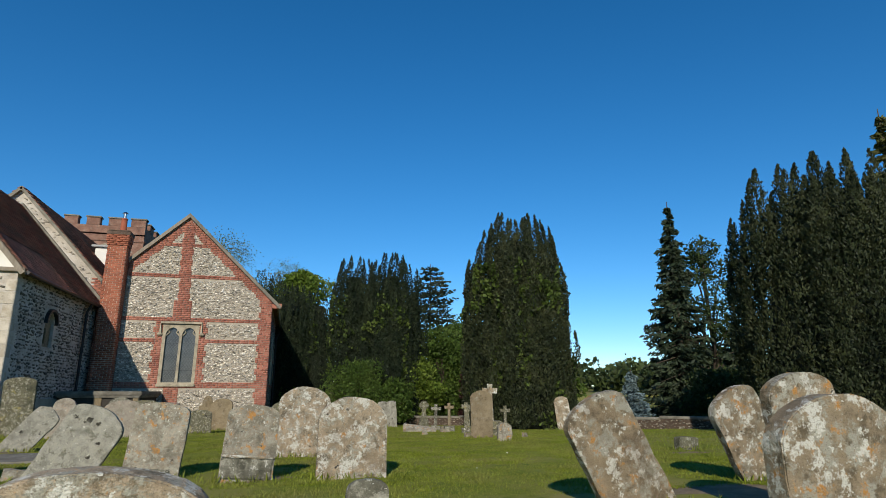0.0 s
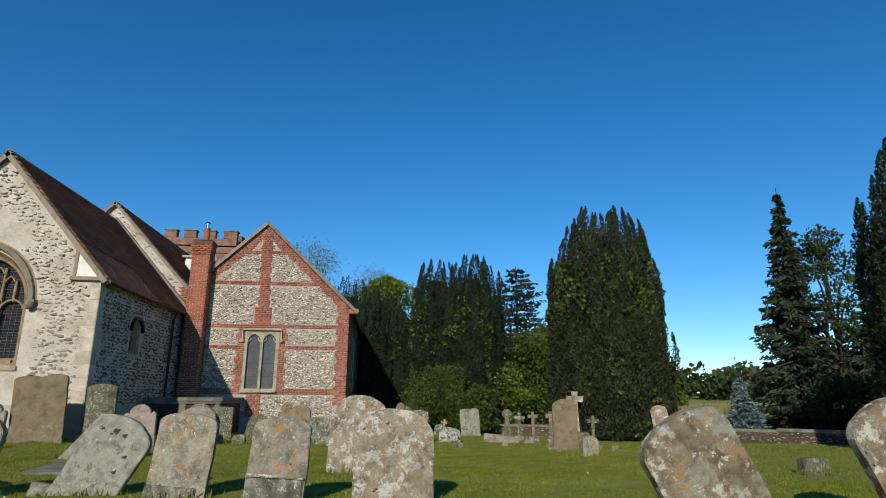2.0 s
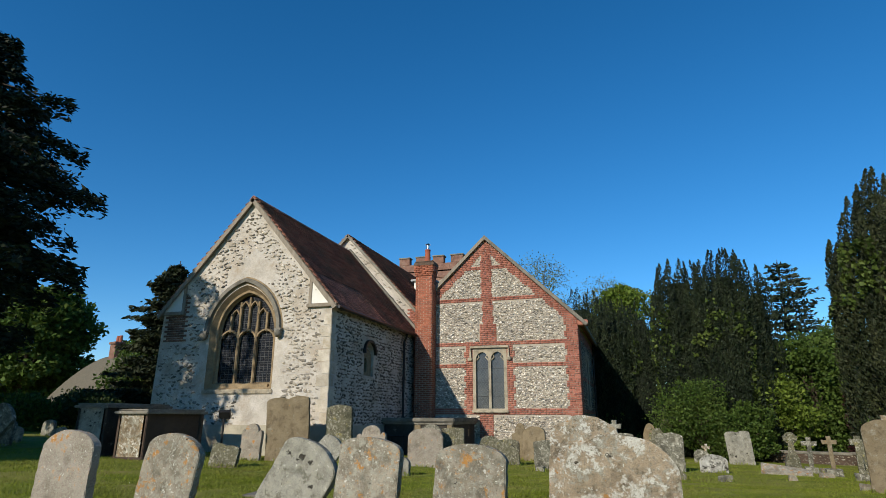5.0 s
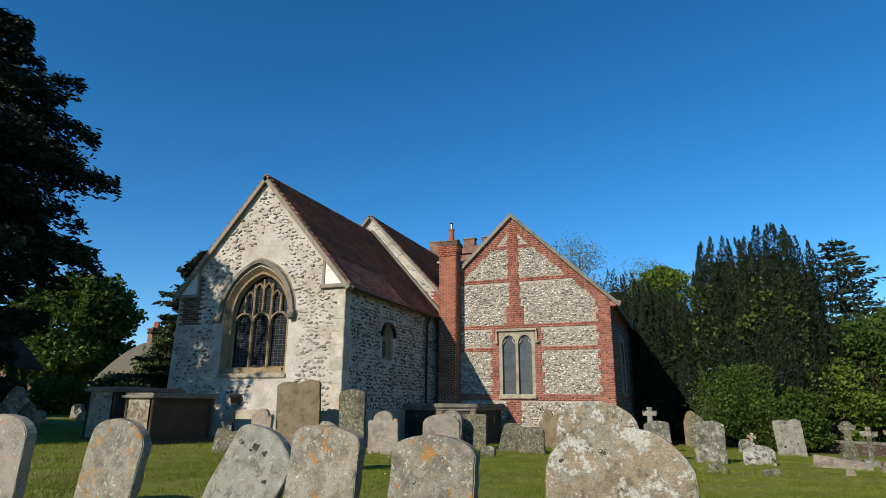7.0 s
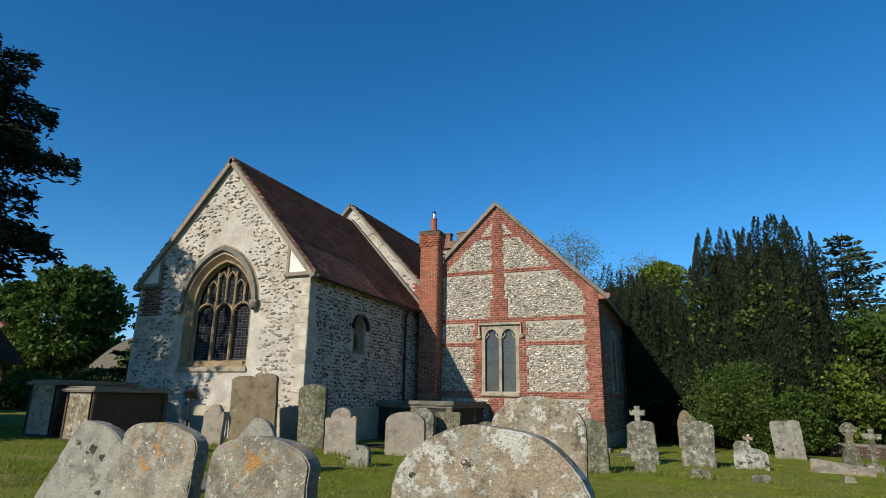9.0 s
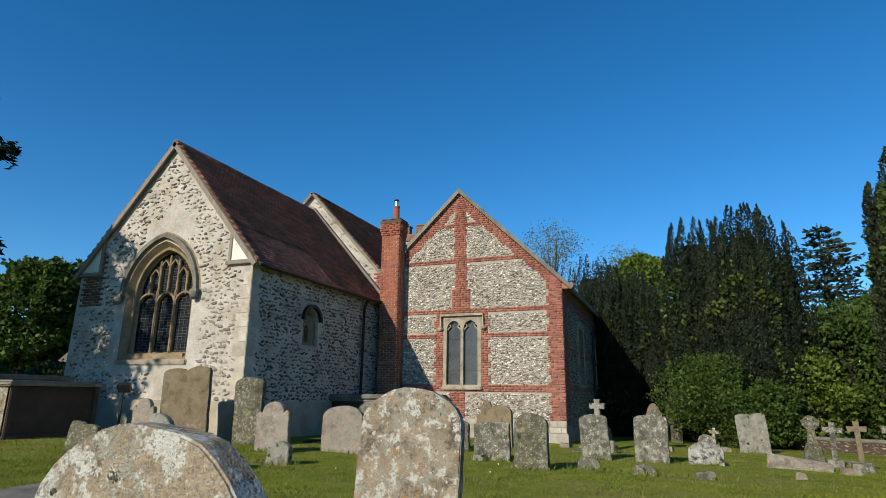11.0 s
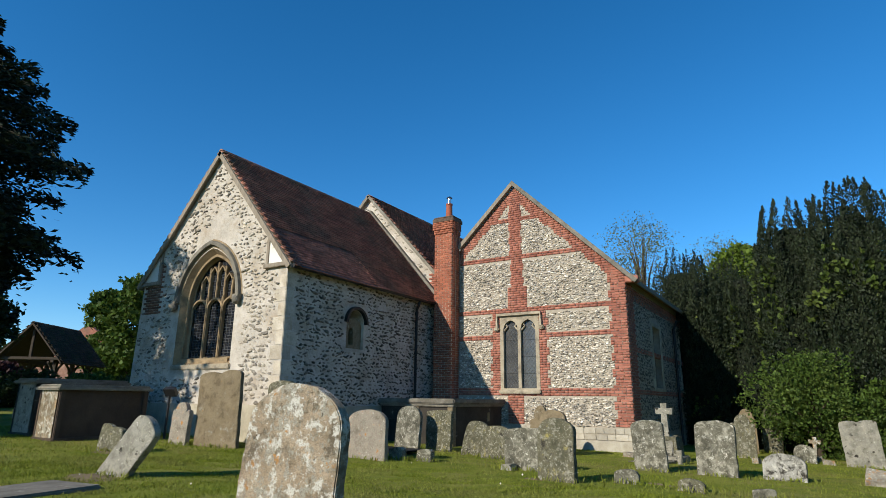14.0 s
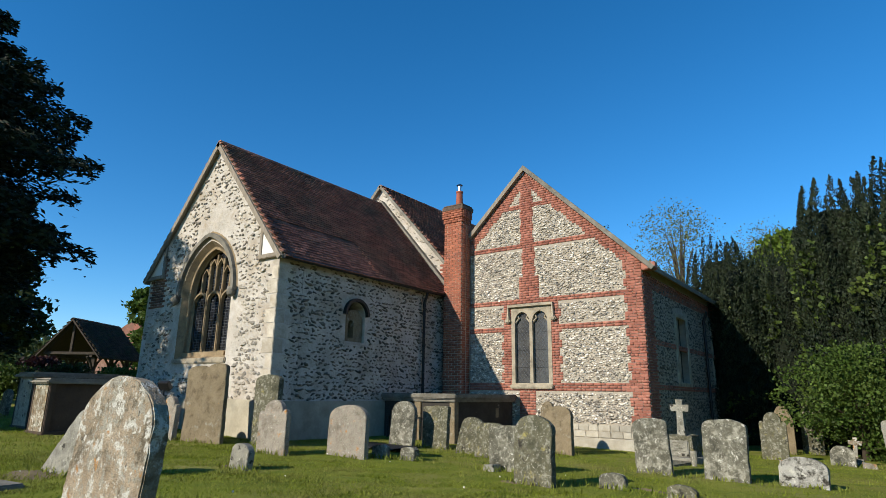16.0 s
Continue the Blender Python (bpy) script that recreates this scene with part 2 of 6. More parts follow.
S_DARK = stone("dark_weathered_stone", [(0.065, 0.062, 0.043), (0.13, 0.12, 0.086), (0.20, 0.185, 0.14)], (WHITE_L, -34, 0.31, 0.04), (GREY_L, 7, 0.54, 0.05), (WHITE_L, 12, 0.60, 0.02))
S_PINK = stone("pinkish_grey_stone", [(0.19, 0.155, 0.115), (0.28, 0.23, 0.18), (0.36, 0.305, 0.25)], (GREY_L, 50, 0.53, 0.04), (ORANGE_L, 6, 0.61, 0.03), (WHITE_L, -24, 0.34, 0.03))
S_PALE = stone("pale_spotted_stone", [(0.19, 0.178, 0.14), (0.28, 0.262, 0.21), (0.36, 0.335, 0.275)], (GREY_L, 12, 0.54, 0.03), ((0.14, 0.13, 0.095), 7, 0.58, 0.04), (WHITE_L, -22, 0.34, 0.03), (DARK_L, -7.5, 0.30, 0.02))
S_MOSSED = stone("blackened_white_stone", [(0.30, 0.285, 0.24), (0.44, 0.42, 0.37)], (DARK_L, 7, 0.54, 0.05), (WHITE_L, 12, 0.58, 0.03))


# ---- mesh helpers ----
def link(name, mesh, mat, parent=None, label="", smooth=False):
    mesh.materials.append(mat)
    if smooth:
        mesh.shade_smooth()
    ob = new(name, mesh)
    ob.parent = parent
    return tagged(ob, label)


def part(name, bm, mat, parent=None, label="", smooth=False):
    me = bpy.data.meshes.new(name)
    bmesh.ops.recalc_face_normals(bm, faces=bm.faces)
    bm.to_mesh(me)
    bm.free()
    return link(name, me, mat, parent, label, smooth)


def cloud(name, verts, faces, mat, parent=None, label="", smooth=False):
    """A mesh from arrays of vertices and of equal-sized faces."""
    me = bpy.data.meshes.new(name)
    v, f = np.asarray(verts, np.float32), np.asarray(faces, np.int32)
    me.vertices.add(len(v))
    me.vertices.foreach_set("co", v.ravel())
    k = f.shape[1]
    me.loops.add(f.size)
    me.loops.foreach_set("vertex_index", f.ravel())
    me.polygons.add(len(f))
    me.polygons.foreach_set("loop_start", np.arange(0, f.size, k, dtype=np.int32))
    me.update(calc_edges=True)
    return link(name, me, mat, parent, label, smooth)


def box(bm, x0, x1, y0, y1, z0, z1, m=None, bevel=0.0):
    r = bmesh.ops.create_cube(bm, size=1.0, matrix=Matrix.Translation(((x0 + x1) / 2, (y0 + y1) / 2, (z0 + z1) / 2)) @ Matrix.Diagonal((x1 - x0, y1 - y0, z1 - z0, 1)))
    vs = r["verts"]
    if bevel:
        es = list({e for v in vs for e in v.link_edges})
        out = bmesh.ops.bevel(bm, geom=es, offset=bevel, segments=2, affect="EDGES")
        vs = list({v for fc in out["faces"] for v in fc.verts} | {v for v in vs if v.is_valid})
    if m is not None:
        bmesh.ops.transform(bm, matrix=m, verts=vs)
    return bm


def boxes(*dims, bevel=0.0):
    bm = bmesh.new()
    for d in dims:
        box(bm, *d, bevel=bevel)
    return bm


def tube(bm, pts, r, seg=10, r1=None):
    """A round tube along a line of points, tapering from r to r1."""
    pts = [Vector(p) for p in pts]
    rings = []
    for k, p in enumerate(pts):
        d = (pts[min(k + 1, len(pts) - 1)] - pts[max(k - 1, 0)]).normalized()
        a = d.cross(Vector((0.31, 0.95, 0.02)))
        if a.length < 0.05:
            a = d.cross(Vector((1, 0, 0)))
        a.normalize()
        c = d.cross(a)
        rr = float(r + ((r if r1 is None else r1) - r) * k / max(1, len(pts) - 1))
        rings.append([bm.verts.new(p + rr * (math.cos(q) * a + math.sin(q) * c)) for q in (2 * math.pi * s / seg for s in range(seg))])
    for a, c in zip(rings, rings[1:]):
        for s in range(seg):
            bm.faces.new((a[s], a[(s + 1) % seg], c[(s + 1) % seg], c[s]))
    bm.faces.new(rings[0])
    bm.faces.new(rings[-1])
    return bm


def plate(outer, holes, at, thick):
    """A wall: an outline with holes in it, given as (u, z) loops; at(u, z, d) turns them into places, d the depth into the wall."""
    bm = bmesh.new()
    loops = [outer, *holes]
    front, back, es = [], [], []
    for lp in loops:
        fr = [bm.verts.new(at(u, z, 0.0)) for u, z in lp]
        front.append(fr)
        es += [bm.edges.new((fr[k], fr[(k + 1) % len(fr)])) for k in range(len(fr))]
    bmesh.ops.triangle_fill(bm, use_beauty=True, use_dissolve=False, edges=es)
    faces = list(bm.faces)
    twin = {}
    for fr, lp in zip(front, loops):
        for v, (u, z) in zip(fr, lp):
            twin[v] = bm.verts.new(at(u, z, thick))
    for fc in faces:
        bm.faces.new([twin[v] for v in reversed(fc.verts)])
    for fr in front:
        for k in range(len(fr)):
            a, c = fr[k], fr[(k + 1) % len(fr)]
            bm.faces.new((a, c, twin[c], twin[a]))
    return bm


def arch(cx, half, z0, zs, za, n=10):
    """Outline of a pointed-arch opening: centre, half width, sill, springing, apex."""
    rise = za - zs
    rad = (half * half + rise * rise) / (2 * half)
    c = half - rad
    end = math.atan2(rise, -c)
    right = [(cx + c + rad * math.cos(end * k / n), zs + rad * math.sin(end * k / n)) for k in range(n + 1)]
    left = [(2 * cx - x, z) for x, z in reversed(right[:-1])]
    return [(cx - half, z0), (cx + half, z0)] + right + left


def rounded(cx, half, z0, zs, n=12):
    return [(cx - half, z0), (cx + half, z0)] + [(cx + half * math.cos(math.pi * k / n), zs + half * math.sin(math.pi * k / n)) for k in range(n + 1)]


def ribbon(path, w, d, at, closed=False):
    """A square-section moulding along a (u, z) line: width w, standing d out of the face, from at(u, z, d)."""
    bm = bmesh.new()
    pts = [Vector((u, z)) for u, z in path]
    rings = []
    n = len(pts)
    for k, p in enumerate(pts):
        a = pts[(k - 1) % n] if closed or k else p
        c = pts[(k + 1) % n] if closed or k < n - 1 else p
        t = (c - a).normalized()
        nrm = Vector((-t.y, t.x)) * w / 2
        o, i = p + nrm, p - nrm
        q = 0.75
        rings.append([bm.verts.new(at(*o, 0.0)), bm.verts.new(at(*(p + nrm * q), -d)), bm.verts.new(at(*(p - nrm * q), -d)), bm.verts.new(at(*i, 0.0))])
    pairs = list(zip(rings, rings[1:])) + ([(rings[-1], rings[0])] if closed else [])
    for a, c in pairs:
        for s in range(4):
            bm.faces.new((a[s], a[(s + 1) % 4], c[(s + 1) % 4], c[s]))
    if not closed:
        bm.faces.new(rings[0])
        bm.faces.new(rings[-1])
    return bm


rng = np.random.default_rng(7)


def smoothclamp(v, lo, hi):
    mid, half = (lo + hi) / 2, (hi - lo) / 2
    return mid + half * np.tanh((v - mid) / half)


def gz(x, y):
    """Height of the churchyard's ground."""
    x, y = smoothclamp(x, -16, 24), smoothclamp(y, -26, 16)
    return -0.0135 * np.maximum(0, 6.9 - y) - 0.0797 - 0.0292 * x - 0.0266 * y + 0.00092 * x * x - 0.00118 * x * y - 0.00046 * y * y


def place(name, x, y, yaw=0.0, label="", category="", group="", z=None):
    e = new(name)
    e.matrix_world = pose(x, y, gz(x, y) if z is None else z, 0, 0, yaw)
    return tagged(e, label, category, group)


# ---- ground ----
def make_ground():
    def axis(lo, hi, fine, far):
        a = list(np.arange(lo, hi + 1e-6, fine))
        s, p = fine, hi
        while p < far:
            s *= 1.35
            p += s
            a.append(p)
        s, p = fine, lo
        while p > -far:
            s *= 1.35
            p -= s
            a.insert(0, p)
        return np.array(a)
    xs, ys = axis(-14, 24, 0.4, 2500), axis(-22, 16, 0.4, 2500)
    X, Y = np.meshgrid(xs, ys)
    Z = gz(X, Y)
    r = np.random.default_rng(3).normal(0, 0.008, Z.shape)
    Z = Z + np.where((np.abs(X) < 25) & (np.abs(Y) < 25), r, 0)
    # the meadow beyond the wall rises a little towards the woods
    far = np.clip((Y - 22) / 60, 0, 1) * np.clip((X + 5) / 20, 0, 1)
    Z = Z + far * 3.2
    n, m = len(ys), len(xs)
    i = np.arange(n * m).reshape(n, m)
    faces = np.stack([i[:-1, :-1], i[:-1, 1:], i[1:, 1:], i[1:, :-1]], -1).reshape(-1, 4)
    return tagged(cloud("ground", np.stack([X, Y, Z], -1).reshape(-1, 3), faces, GRASS, smooth=True), "mown green churchyard lawn with drier patches", "ground", kind="structure")


make_ground()


# ---- church: chancel ----
CH_W, CH_X0, CH_L, EAVE, APEX, CX = 0.0, -6.15, 6.9, 4.22, 7.82, -3.06
church_at_y0 = lambda u, z, d: (u, d, z)
side_at = lambda u, z, d: (0.03 - 0.02 * z / 4 - d, u, z)


def flint_templates(count, sub, seed):
    out = []
    r = np.random.default_rng(seed)
    for k in range(count):
        bm = bmesh.new()
        bmesh.ops.create_icosphere(bm, subdivisions=sub, radius=1.0)
        for v in bm.verts:
            v.co *= float(r.uniform(0.45, 1.3))
            if v.co.y > 0.25:
                v.co.y = 0.25
        bmesh.ops.remove_doubles(bm, verts=bm.verts, dist=0.02)
        bmesh.ops.triangulate(bm, faces=bm.faces)
        bm.verts.ensure_lookup_table()
        me = (np.array([v.co[:] for v in bm.verts]), np.array([[v.index for v in fc.verts] for fc in bm.faces]))
        bm.free()
        out.append(me)
    return out


FT = flint_templates(10, 1, 5)


def scatter_flints(name, spots, frame_of, mat, parent, size, proud=0.35, label=""):
    """Many half-buried flint nodules joined into one mesh. spots: (u, z); frame_of(u, z): origin, along, up, out."""
    V, F, base = [], [], 0
    r = np.random.default_rng(len(spots))
    for u, z in spots:
        o, a, up, out = frame_of(u, z)
        tv, tf = FT[r.integers(len(FT))]
        s = size * r.uniform(0.55, 1.25)
        q = r.uniform(-0.5, 0.5)
        ca, sa = math.cos(q), math.sin(q)
        px, pz = tv[:, 0] * s * r.uniform(0.9, 1.75), tv[:, 2] * s * r.uniform(0.42, 0.85)
        ex, ez, ey = px * ca - pz * sa, px * sa + pz * ca, -tv[:, 1] * s * proud
        V.append(np.asarray(o) + ex[:, None] * a + ez[:, None] * up + ey[:, None] * out)
        F.append(tf + base)
        base += len(tv)
    return tagged(cloud(name, np.concatenate(V), np.concatenate(F), mat, parent, label), kind="stuff")


def jitter_grid(u0, u1, z0, z1, du, dz, ok, seed, j=0.36):
    r = np.random.default_rng(seed)
    pts, row, z = [], 0, z0
    while z < z1:
        u = u0 + (row % 2) * du / 2
        while u < u1:
            p = (u + r.uniform(-j, j) * du, z + r.uniform(-j, j) * dz)
            if ok(*p):
                pts.append(p)
            u += du
        z += dz
        row += 1
    return pts


WIN_C, WIN_H = -3.06, 1.2
east_hole = arch(WIN_C, WIN_H, 1.72, 3.45, 4.95)
outline = [(CH_X0 - 0.12, -0.7), (0.06, -0.7), (0.0, EAVE), (CX, APEX - 0.1), (CH_X0, EAVE)]
chancel = tagged(new("chancel"), "flint rubble chancel with steep clay-tiled roof", "church", kind="structure")
wall_e = part("wall_east", plate(outline, [east_hole], church_at_y0, 0.75), MORTAR, chancel, "cream lime-mortared flint gable wall")
niche_hole = rounded(2.66, 0.37, 2.24, 2.96)
wall_s = part("wall_side", plate([(0.76, -0.7), (CH_L, -0.7), (CH_L, EAVE), (0.76, EAVE)], [niche_hole], side_at, 0.7), MORTAR, chancel, "flint side wall in shade")
part("wall_side", boxes((CH_X0, CH_X0 + 0.7, 0.76, CH_L, -0.7, EAVE)), MORTAR, chancel)
# back in a dark stone colour that deepens the recess's shade
part("niche_back", plate(rounded(2.66, 0.39, 2.2, 2.96), [], lambda u, z, d: (-0.50 - d, u, z), 0.1), TOMBSTONE_DARK, wall_s)
part("niche_fill", plate(rounded(2.70, 0.32, 2.22, 2.82), [rounded(2.58, 0.10, 2.36, 2.74)], lambda u, z, d: (-0.07 - d, u, z), 0.3), S_SAND, wall_s, "mortared stone blocking of the niche")
# black arch rim drawn for the shadow at the top of the recess
part("niche_arch", ribbon([(2.66 + 0.43 * math.cos(a), 2.96 + 0.43 * math.sin(a)) for a in np.linspace(0.0, math.pi, 14)], 0.10, 0.10, side_at), IRON, wall_s, "black crescent standing for the shadow in the niche")
part("niche_sill", boxes((-0.2, 0.03, 2.24, 3.08, 2.16, 2.25), bevel=0.012), MORTAR, wall_s)
part("plinth", boxes((CH_X0 - 0.2, 0.10, -0.07, -0.004, -0.8, 0.72), (0.05, 0.11, -0.07, CH_L - 1.2, -0.8, 0.70), bevel=0.02), RENDER_BASE, chancel, "smooth cement-rendered plinth")
for k in range(11):
    w, h = (0.42, 0.36) if k % 2 else (0.26, 0.38)
    z = 0.72 + k * 0.355
    if z + 0.3 > EAVE - 0.1:
        break
    d = 0.5 if k % 2 == 0 else 0.28
    x1 = 0.045 - 0.03 * z / 4
    part("quoin_stone", boxes((x1 - w, x1, -0.012, d, z, z + 0.350), bevel=0.015), STONE_PALE, wall_e)


def in_arch(u, z, grow):
    if z < 1.72 - grow or abs(u - WIN_C) > WIN_H + grow:
        return False
    if z <= 3.45:
        return True
    return abs(u - WIN_C) / (WIN_H + grow) < math.sqrt(max(0.0, 1 - ((z - 3.45) / (1.5 + grow)) ** 1.5))


def east_ok(u, z):
    rake = EAVE + (APEX - EAVE) * (1 - abs(u - CX) / 3.1) - 0.3
    return z < rake and not in_arch(u, z, 0.34) and not (u > -0.34) and CH_X0 + 0.1 < u and not (u < CH_X0 + 1.05 and z > 3.2 and z < 4.7) and not (abs(u - CX - 0.15) < 0.85 and 5.0 < z < 5.85 - 0.3 * math.sin(u * 5)) and not (abs(u - WIN_C) < 1.58 + 0.12 * math.sin(z * 7) and z < 3.4 and u > WIN_C)


east_frame = lambda u, z: ((u, 0.01, z), np.array((1.0, 0, 0)), np.array((0, 0, 1.0)), np.array((0, -1.0, 0)))
spots = jitter_grid(CH_X0, 0, 0.78, 7.4, 0.165, 0.112, east_ok, 11, 0.3)
near = [p for p in spots if p[0] > -1.75 and p[1] < 3.6][:280]
r11 = np.random.default_rng(2)
rest = [p for p in spots if p not in near and r11.random() < 0.86]
scatter_flints("flints", rest[::2], east_frame, FLINT_PALE, wall_e, 0.074, 0.85)
scatter_flints("flints", rest[1::2], east_frame, FLINT_HALF, wall_e, 0.068, 0.8)
FLINT_MESH = []
for tv, tf in FT:
    me = bpy.data.meshes.new("flint")
    me.from_pydata((tv * np.array((1.2, 0.68, 0.72))).tolist(), [], tf.tolist())
    me.materials.append(FLINT_PALE_ONE)
    me.shade_flat()
    FLINT_MESH.append(me)
r12 = np.random.default_rng(9)
for u, z in near:
    if r12.random() < 0.12:
        continue
    ob = new("flint", FLINT_MESH[r12.integers(10)])
    ob.parent = wall_e
    s = 0.076 * r12.uniform(0.6, 1.25)
    ob.matrix_local = Matrix.LocRotScale((u, 0.01, z), Euler((0, r12.uniform(-0.32, 0.32), 0)), (s, s, s))
side_ok = lambda u, z: not (abs(u - 2.66) < 0.54 and 2.15 < z < 3.5) and u > 0.35
side_frame = lambda u, z: ((0.025 - 0.02 * z / 4, u, z), np.array((0, 1.0, 0)), np.array((0, 0, 1.0)), np.array((1.0, 0, 0)))
spots = jitter_grid(0.3, CH_L - 0.1, 0.76, EAVE - 0.12, 0.15, 0.104, side_ok, 12, 0.26)
keep = [p for p in spots if r11.random() < 0.90]
scatter_flints("flints", keep, side_frame, FLINT, wall_s, 0.060, 0.8)
# brick patch at the shoulder of the gable
V, F = [], []
def brick_box(x0, x1, y0, y1, z0, z1):
    b = len(V)
    V.extend([(x, y, z) for x in (x0, x1) for y in (y0, y1) for z in (z0, z1)])
    F.extend([[b + i for i in q] for q in ((0, 1, 3, 2), (4, 6, 7, 5), (0, 4, 5, 1), (2, 3, 7, 6), (0, 2, 6, 4), (1, 5, 7, 3))])
for k in range(20):
    z = 3.25 + k * 0.076
    for c in range(5):
        x = CH_X0 + 0.1 + c * 0.225 + (k % 2) * 0.11
        if x + 0.21 < CH_X0 + 1.0 and z < EAVE + (x - CH_X0) * 1.1:
            brick_box(x, x + 0.213, -0.014, 0.05, z, z + 0.065)
tagged(cloud("bricks", V, F, BRICK_OLD, wall_e, "weathered brick patching"), kind="stuff")

# east window: splayed reveal, hood mould with stops, three lights with tracery, leaded glass behind
east_window = tagged(new("window_east"), "pointed three-light stone window with dark leaded glass", "window", kind="structure")
inner = arch(WIN_C, 0.98, 1.95, 3.5, 4.68)
bm = bmesh.new()
a = [bm.verts.new((u, 0.0, z)) for u, z in east_hole]
c = [bm.verts.new((u, 0.30, z)) for u, z in inner]
for k in range(len(a)):
    bm.faces.new((a[k], a[(k + 1) % len(a)], c[(k + 1) % len(a)], c[k]))
part("window_reveal", bm, WIN_STONE, east_window)
part("window_frame", ribbon([(u, z) for u, z in arch(WIN_C, 1.08, 1.86, 3.48, 4.80)], 0.16, 0.05, lambda u, z, d: (u, 0.20 + d, z), True), WIN_STONE, east_window)
hood = [p for p in arch(WIN_C, WIN_H + 0.12, 1.7, 3.45, 5.10)[2:]]
hood_z = [p for p in hood if p[1] >= 3.44]
part("hood_mould", ribbon(hood_z, 0.15, 0.10, church_at_y0), TOMB_SLAB, east_window, "lichen-grey projecting hood mould")
part("hood_mould", ribbon(hood_z, 0.24, 0.012, church_at_y0), WIN_STONE, east_window)
for sx in (-1, 1):
    bm = bmesh.new()
    bmesh.ops.create_icosphere(bm, subdivisions=2, radius=0.12, matrix=Matrix.Translation((WIN_C + sx * (WIN_H + 0.14), -0.10, 3.38)) @ Matrix.Diagonal((1, 1, 1.15, 1)))
    for v in bm.verts:
        v.co += Vector((noise.noise(v.co * 9) * 0.03,) * 3)
    box(bm, WIN_C + sx * (WIN_H + 0.14) - 0.11, WIN_C + sx * (WIN_H + 0.14) + 0.11, -0.16, 0.02, 3.44, 3.52)
    part("label_stop", bm, TOMB_SLAB, east_window, "eroded carved stone hood stop")
part("window_sill", boxes((WIN_C - WIN_H - 0.05, WIN_C + WIN_H + 0.05, -0.05, 0.28, 1.60, 1.74), bevel=0.02), STONE_TRIM, east_window)
bm = bmesh.new()
box(bm, WIN_C - 1.0, WIN_C + 1.0, 0.08, 0.31, 1.74, 1.90)
part("window_sill", bm, WIN_STONE, east_window)
glass_at = lambda u, z, d: (u, 0.36 + d, z)
part("glass", plate(inner, [], glass_at, 0.01), LEADED, east_window, "dark leaded glass behind wire guards")
tracery_at = lambda u, z, d: (u, 0.33 + d, z)
for mx in (-0.33, 0.33):
    part("mullion", boxes((WIN_C + mx - 0.045, WIN_C + mx + 0.045, 0.23, 0.36, 1.86, 3.62), bevel=0.02), WIN_STONE, east_window)
for mx in (-0.66, 0.0, 0.66):
    w = 0.30
    zs = 3.32
    lp = [(WIN_C + mx - w, zs)] + [(WIN_C + mx - w * math.cos(q) ** 1.4, zs + 0.24 * math.sin(q)) for q in np.linspace(0.15, math.pi / 2, 6)]
    lp += [(2 * (WIN_C + mx) - u, z) for u, z in reversed(lp[:-1])]
    part("tracery", ribbon(lp, 0.07, 0.09, tracery_at), WIN_STONE, east_window)
for mx in (-0.66, -0.33, 0.0, 0.33, 0.66):
    top = 4.62 - 1.05 * (abs(mx) / 0.98) ** 1.9
    part("tracery", boxes((WIN_C + mx - 0.035, WIN_C + mx + 0.035, 0.25, 0.36, 3.5, top - 0.02), bevel=0.012), WIN_STONE, east_window)
for mx in (-0.5, -0.17, 0.17, 0.5):
    zt = 4.45 - 1.0 * (abs(mx) / 0.98) ** 1.9
    lp = [(WIN_C + mx - 0.16, zt - 0.14), (WIN_C + mx - 0.08, zt - 0.02), (WIN_C + mx, zt + 0.06), (WIN_C + mx + 0.08, zt - 0.02), (WIN_C + mx + 0.16, zt - 0.14)]
    part("tracery", ribbon(lp, 0.05, 0.08, tracery_at), WIN_STONE, east_window)
bm = bmesh.new()
for k in range(34):
    z = 1.98 + k * 0.075
    half = 0.95 if z < 3.5 else 0.95 * math.sqrt(max(0.02, 1 - ((z - 3.5) / 1.2) ** 1.6))
    box(bm, WIN_C - half, WIN_C + half, 0.348, 0.356, z, z + 0.008)
tagged(part("lead_lines", bm, LEADCAME, east_window), kind="stuff")
bm = bmesh.new()
for k in range(14):
    x = WIN_C - 0.91 + k * 0.14
    top = 4.62 - 1.1 * (abs(x - WIN_C) / 0.98) ** 1.9
    box(bm, x, x + 0.008, 0.346, 0.354, 1.96, top)
tagged(part("lead_lines", bm, LEADCAME, east_window), kind="stuff")


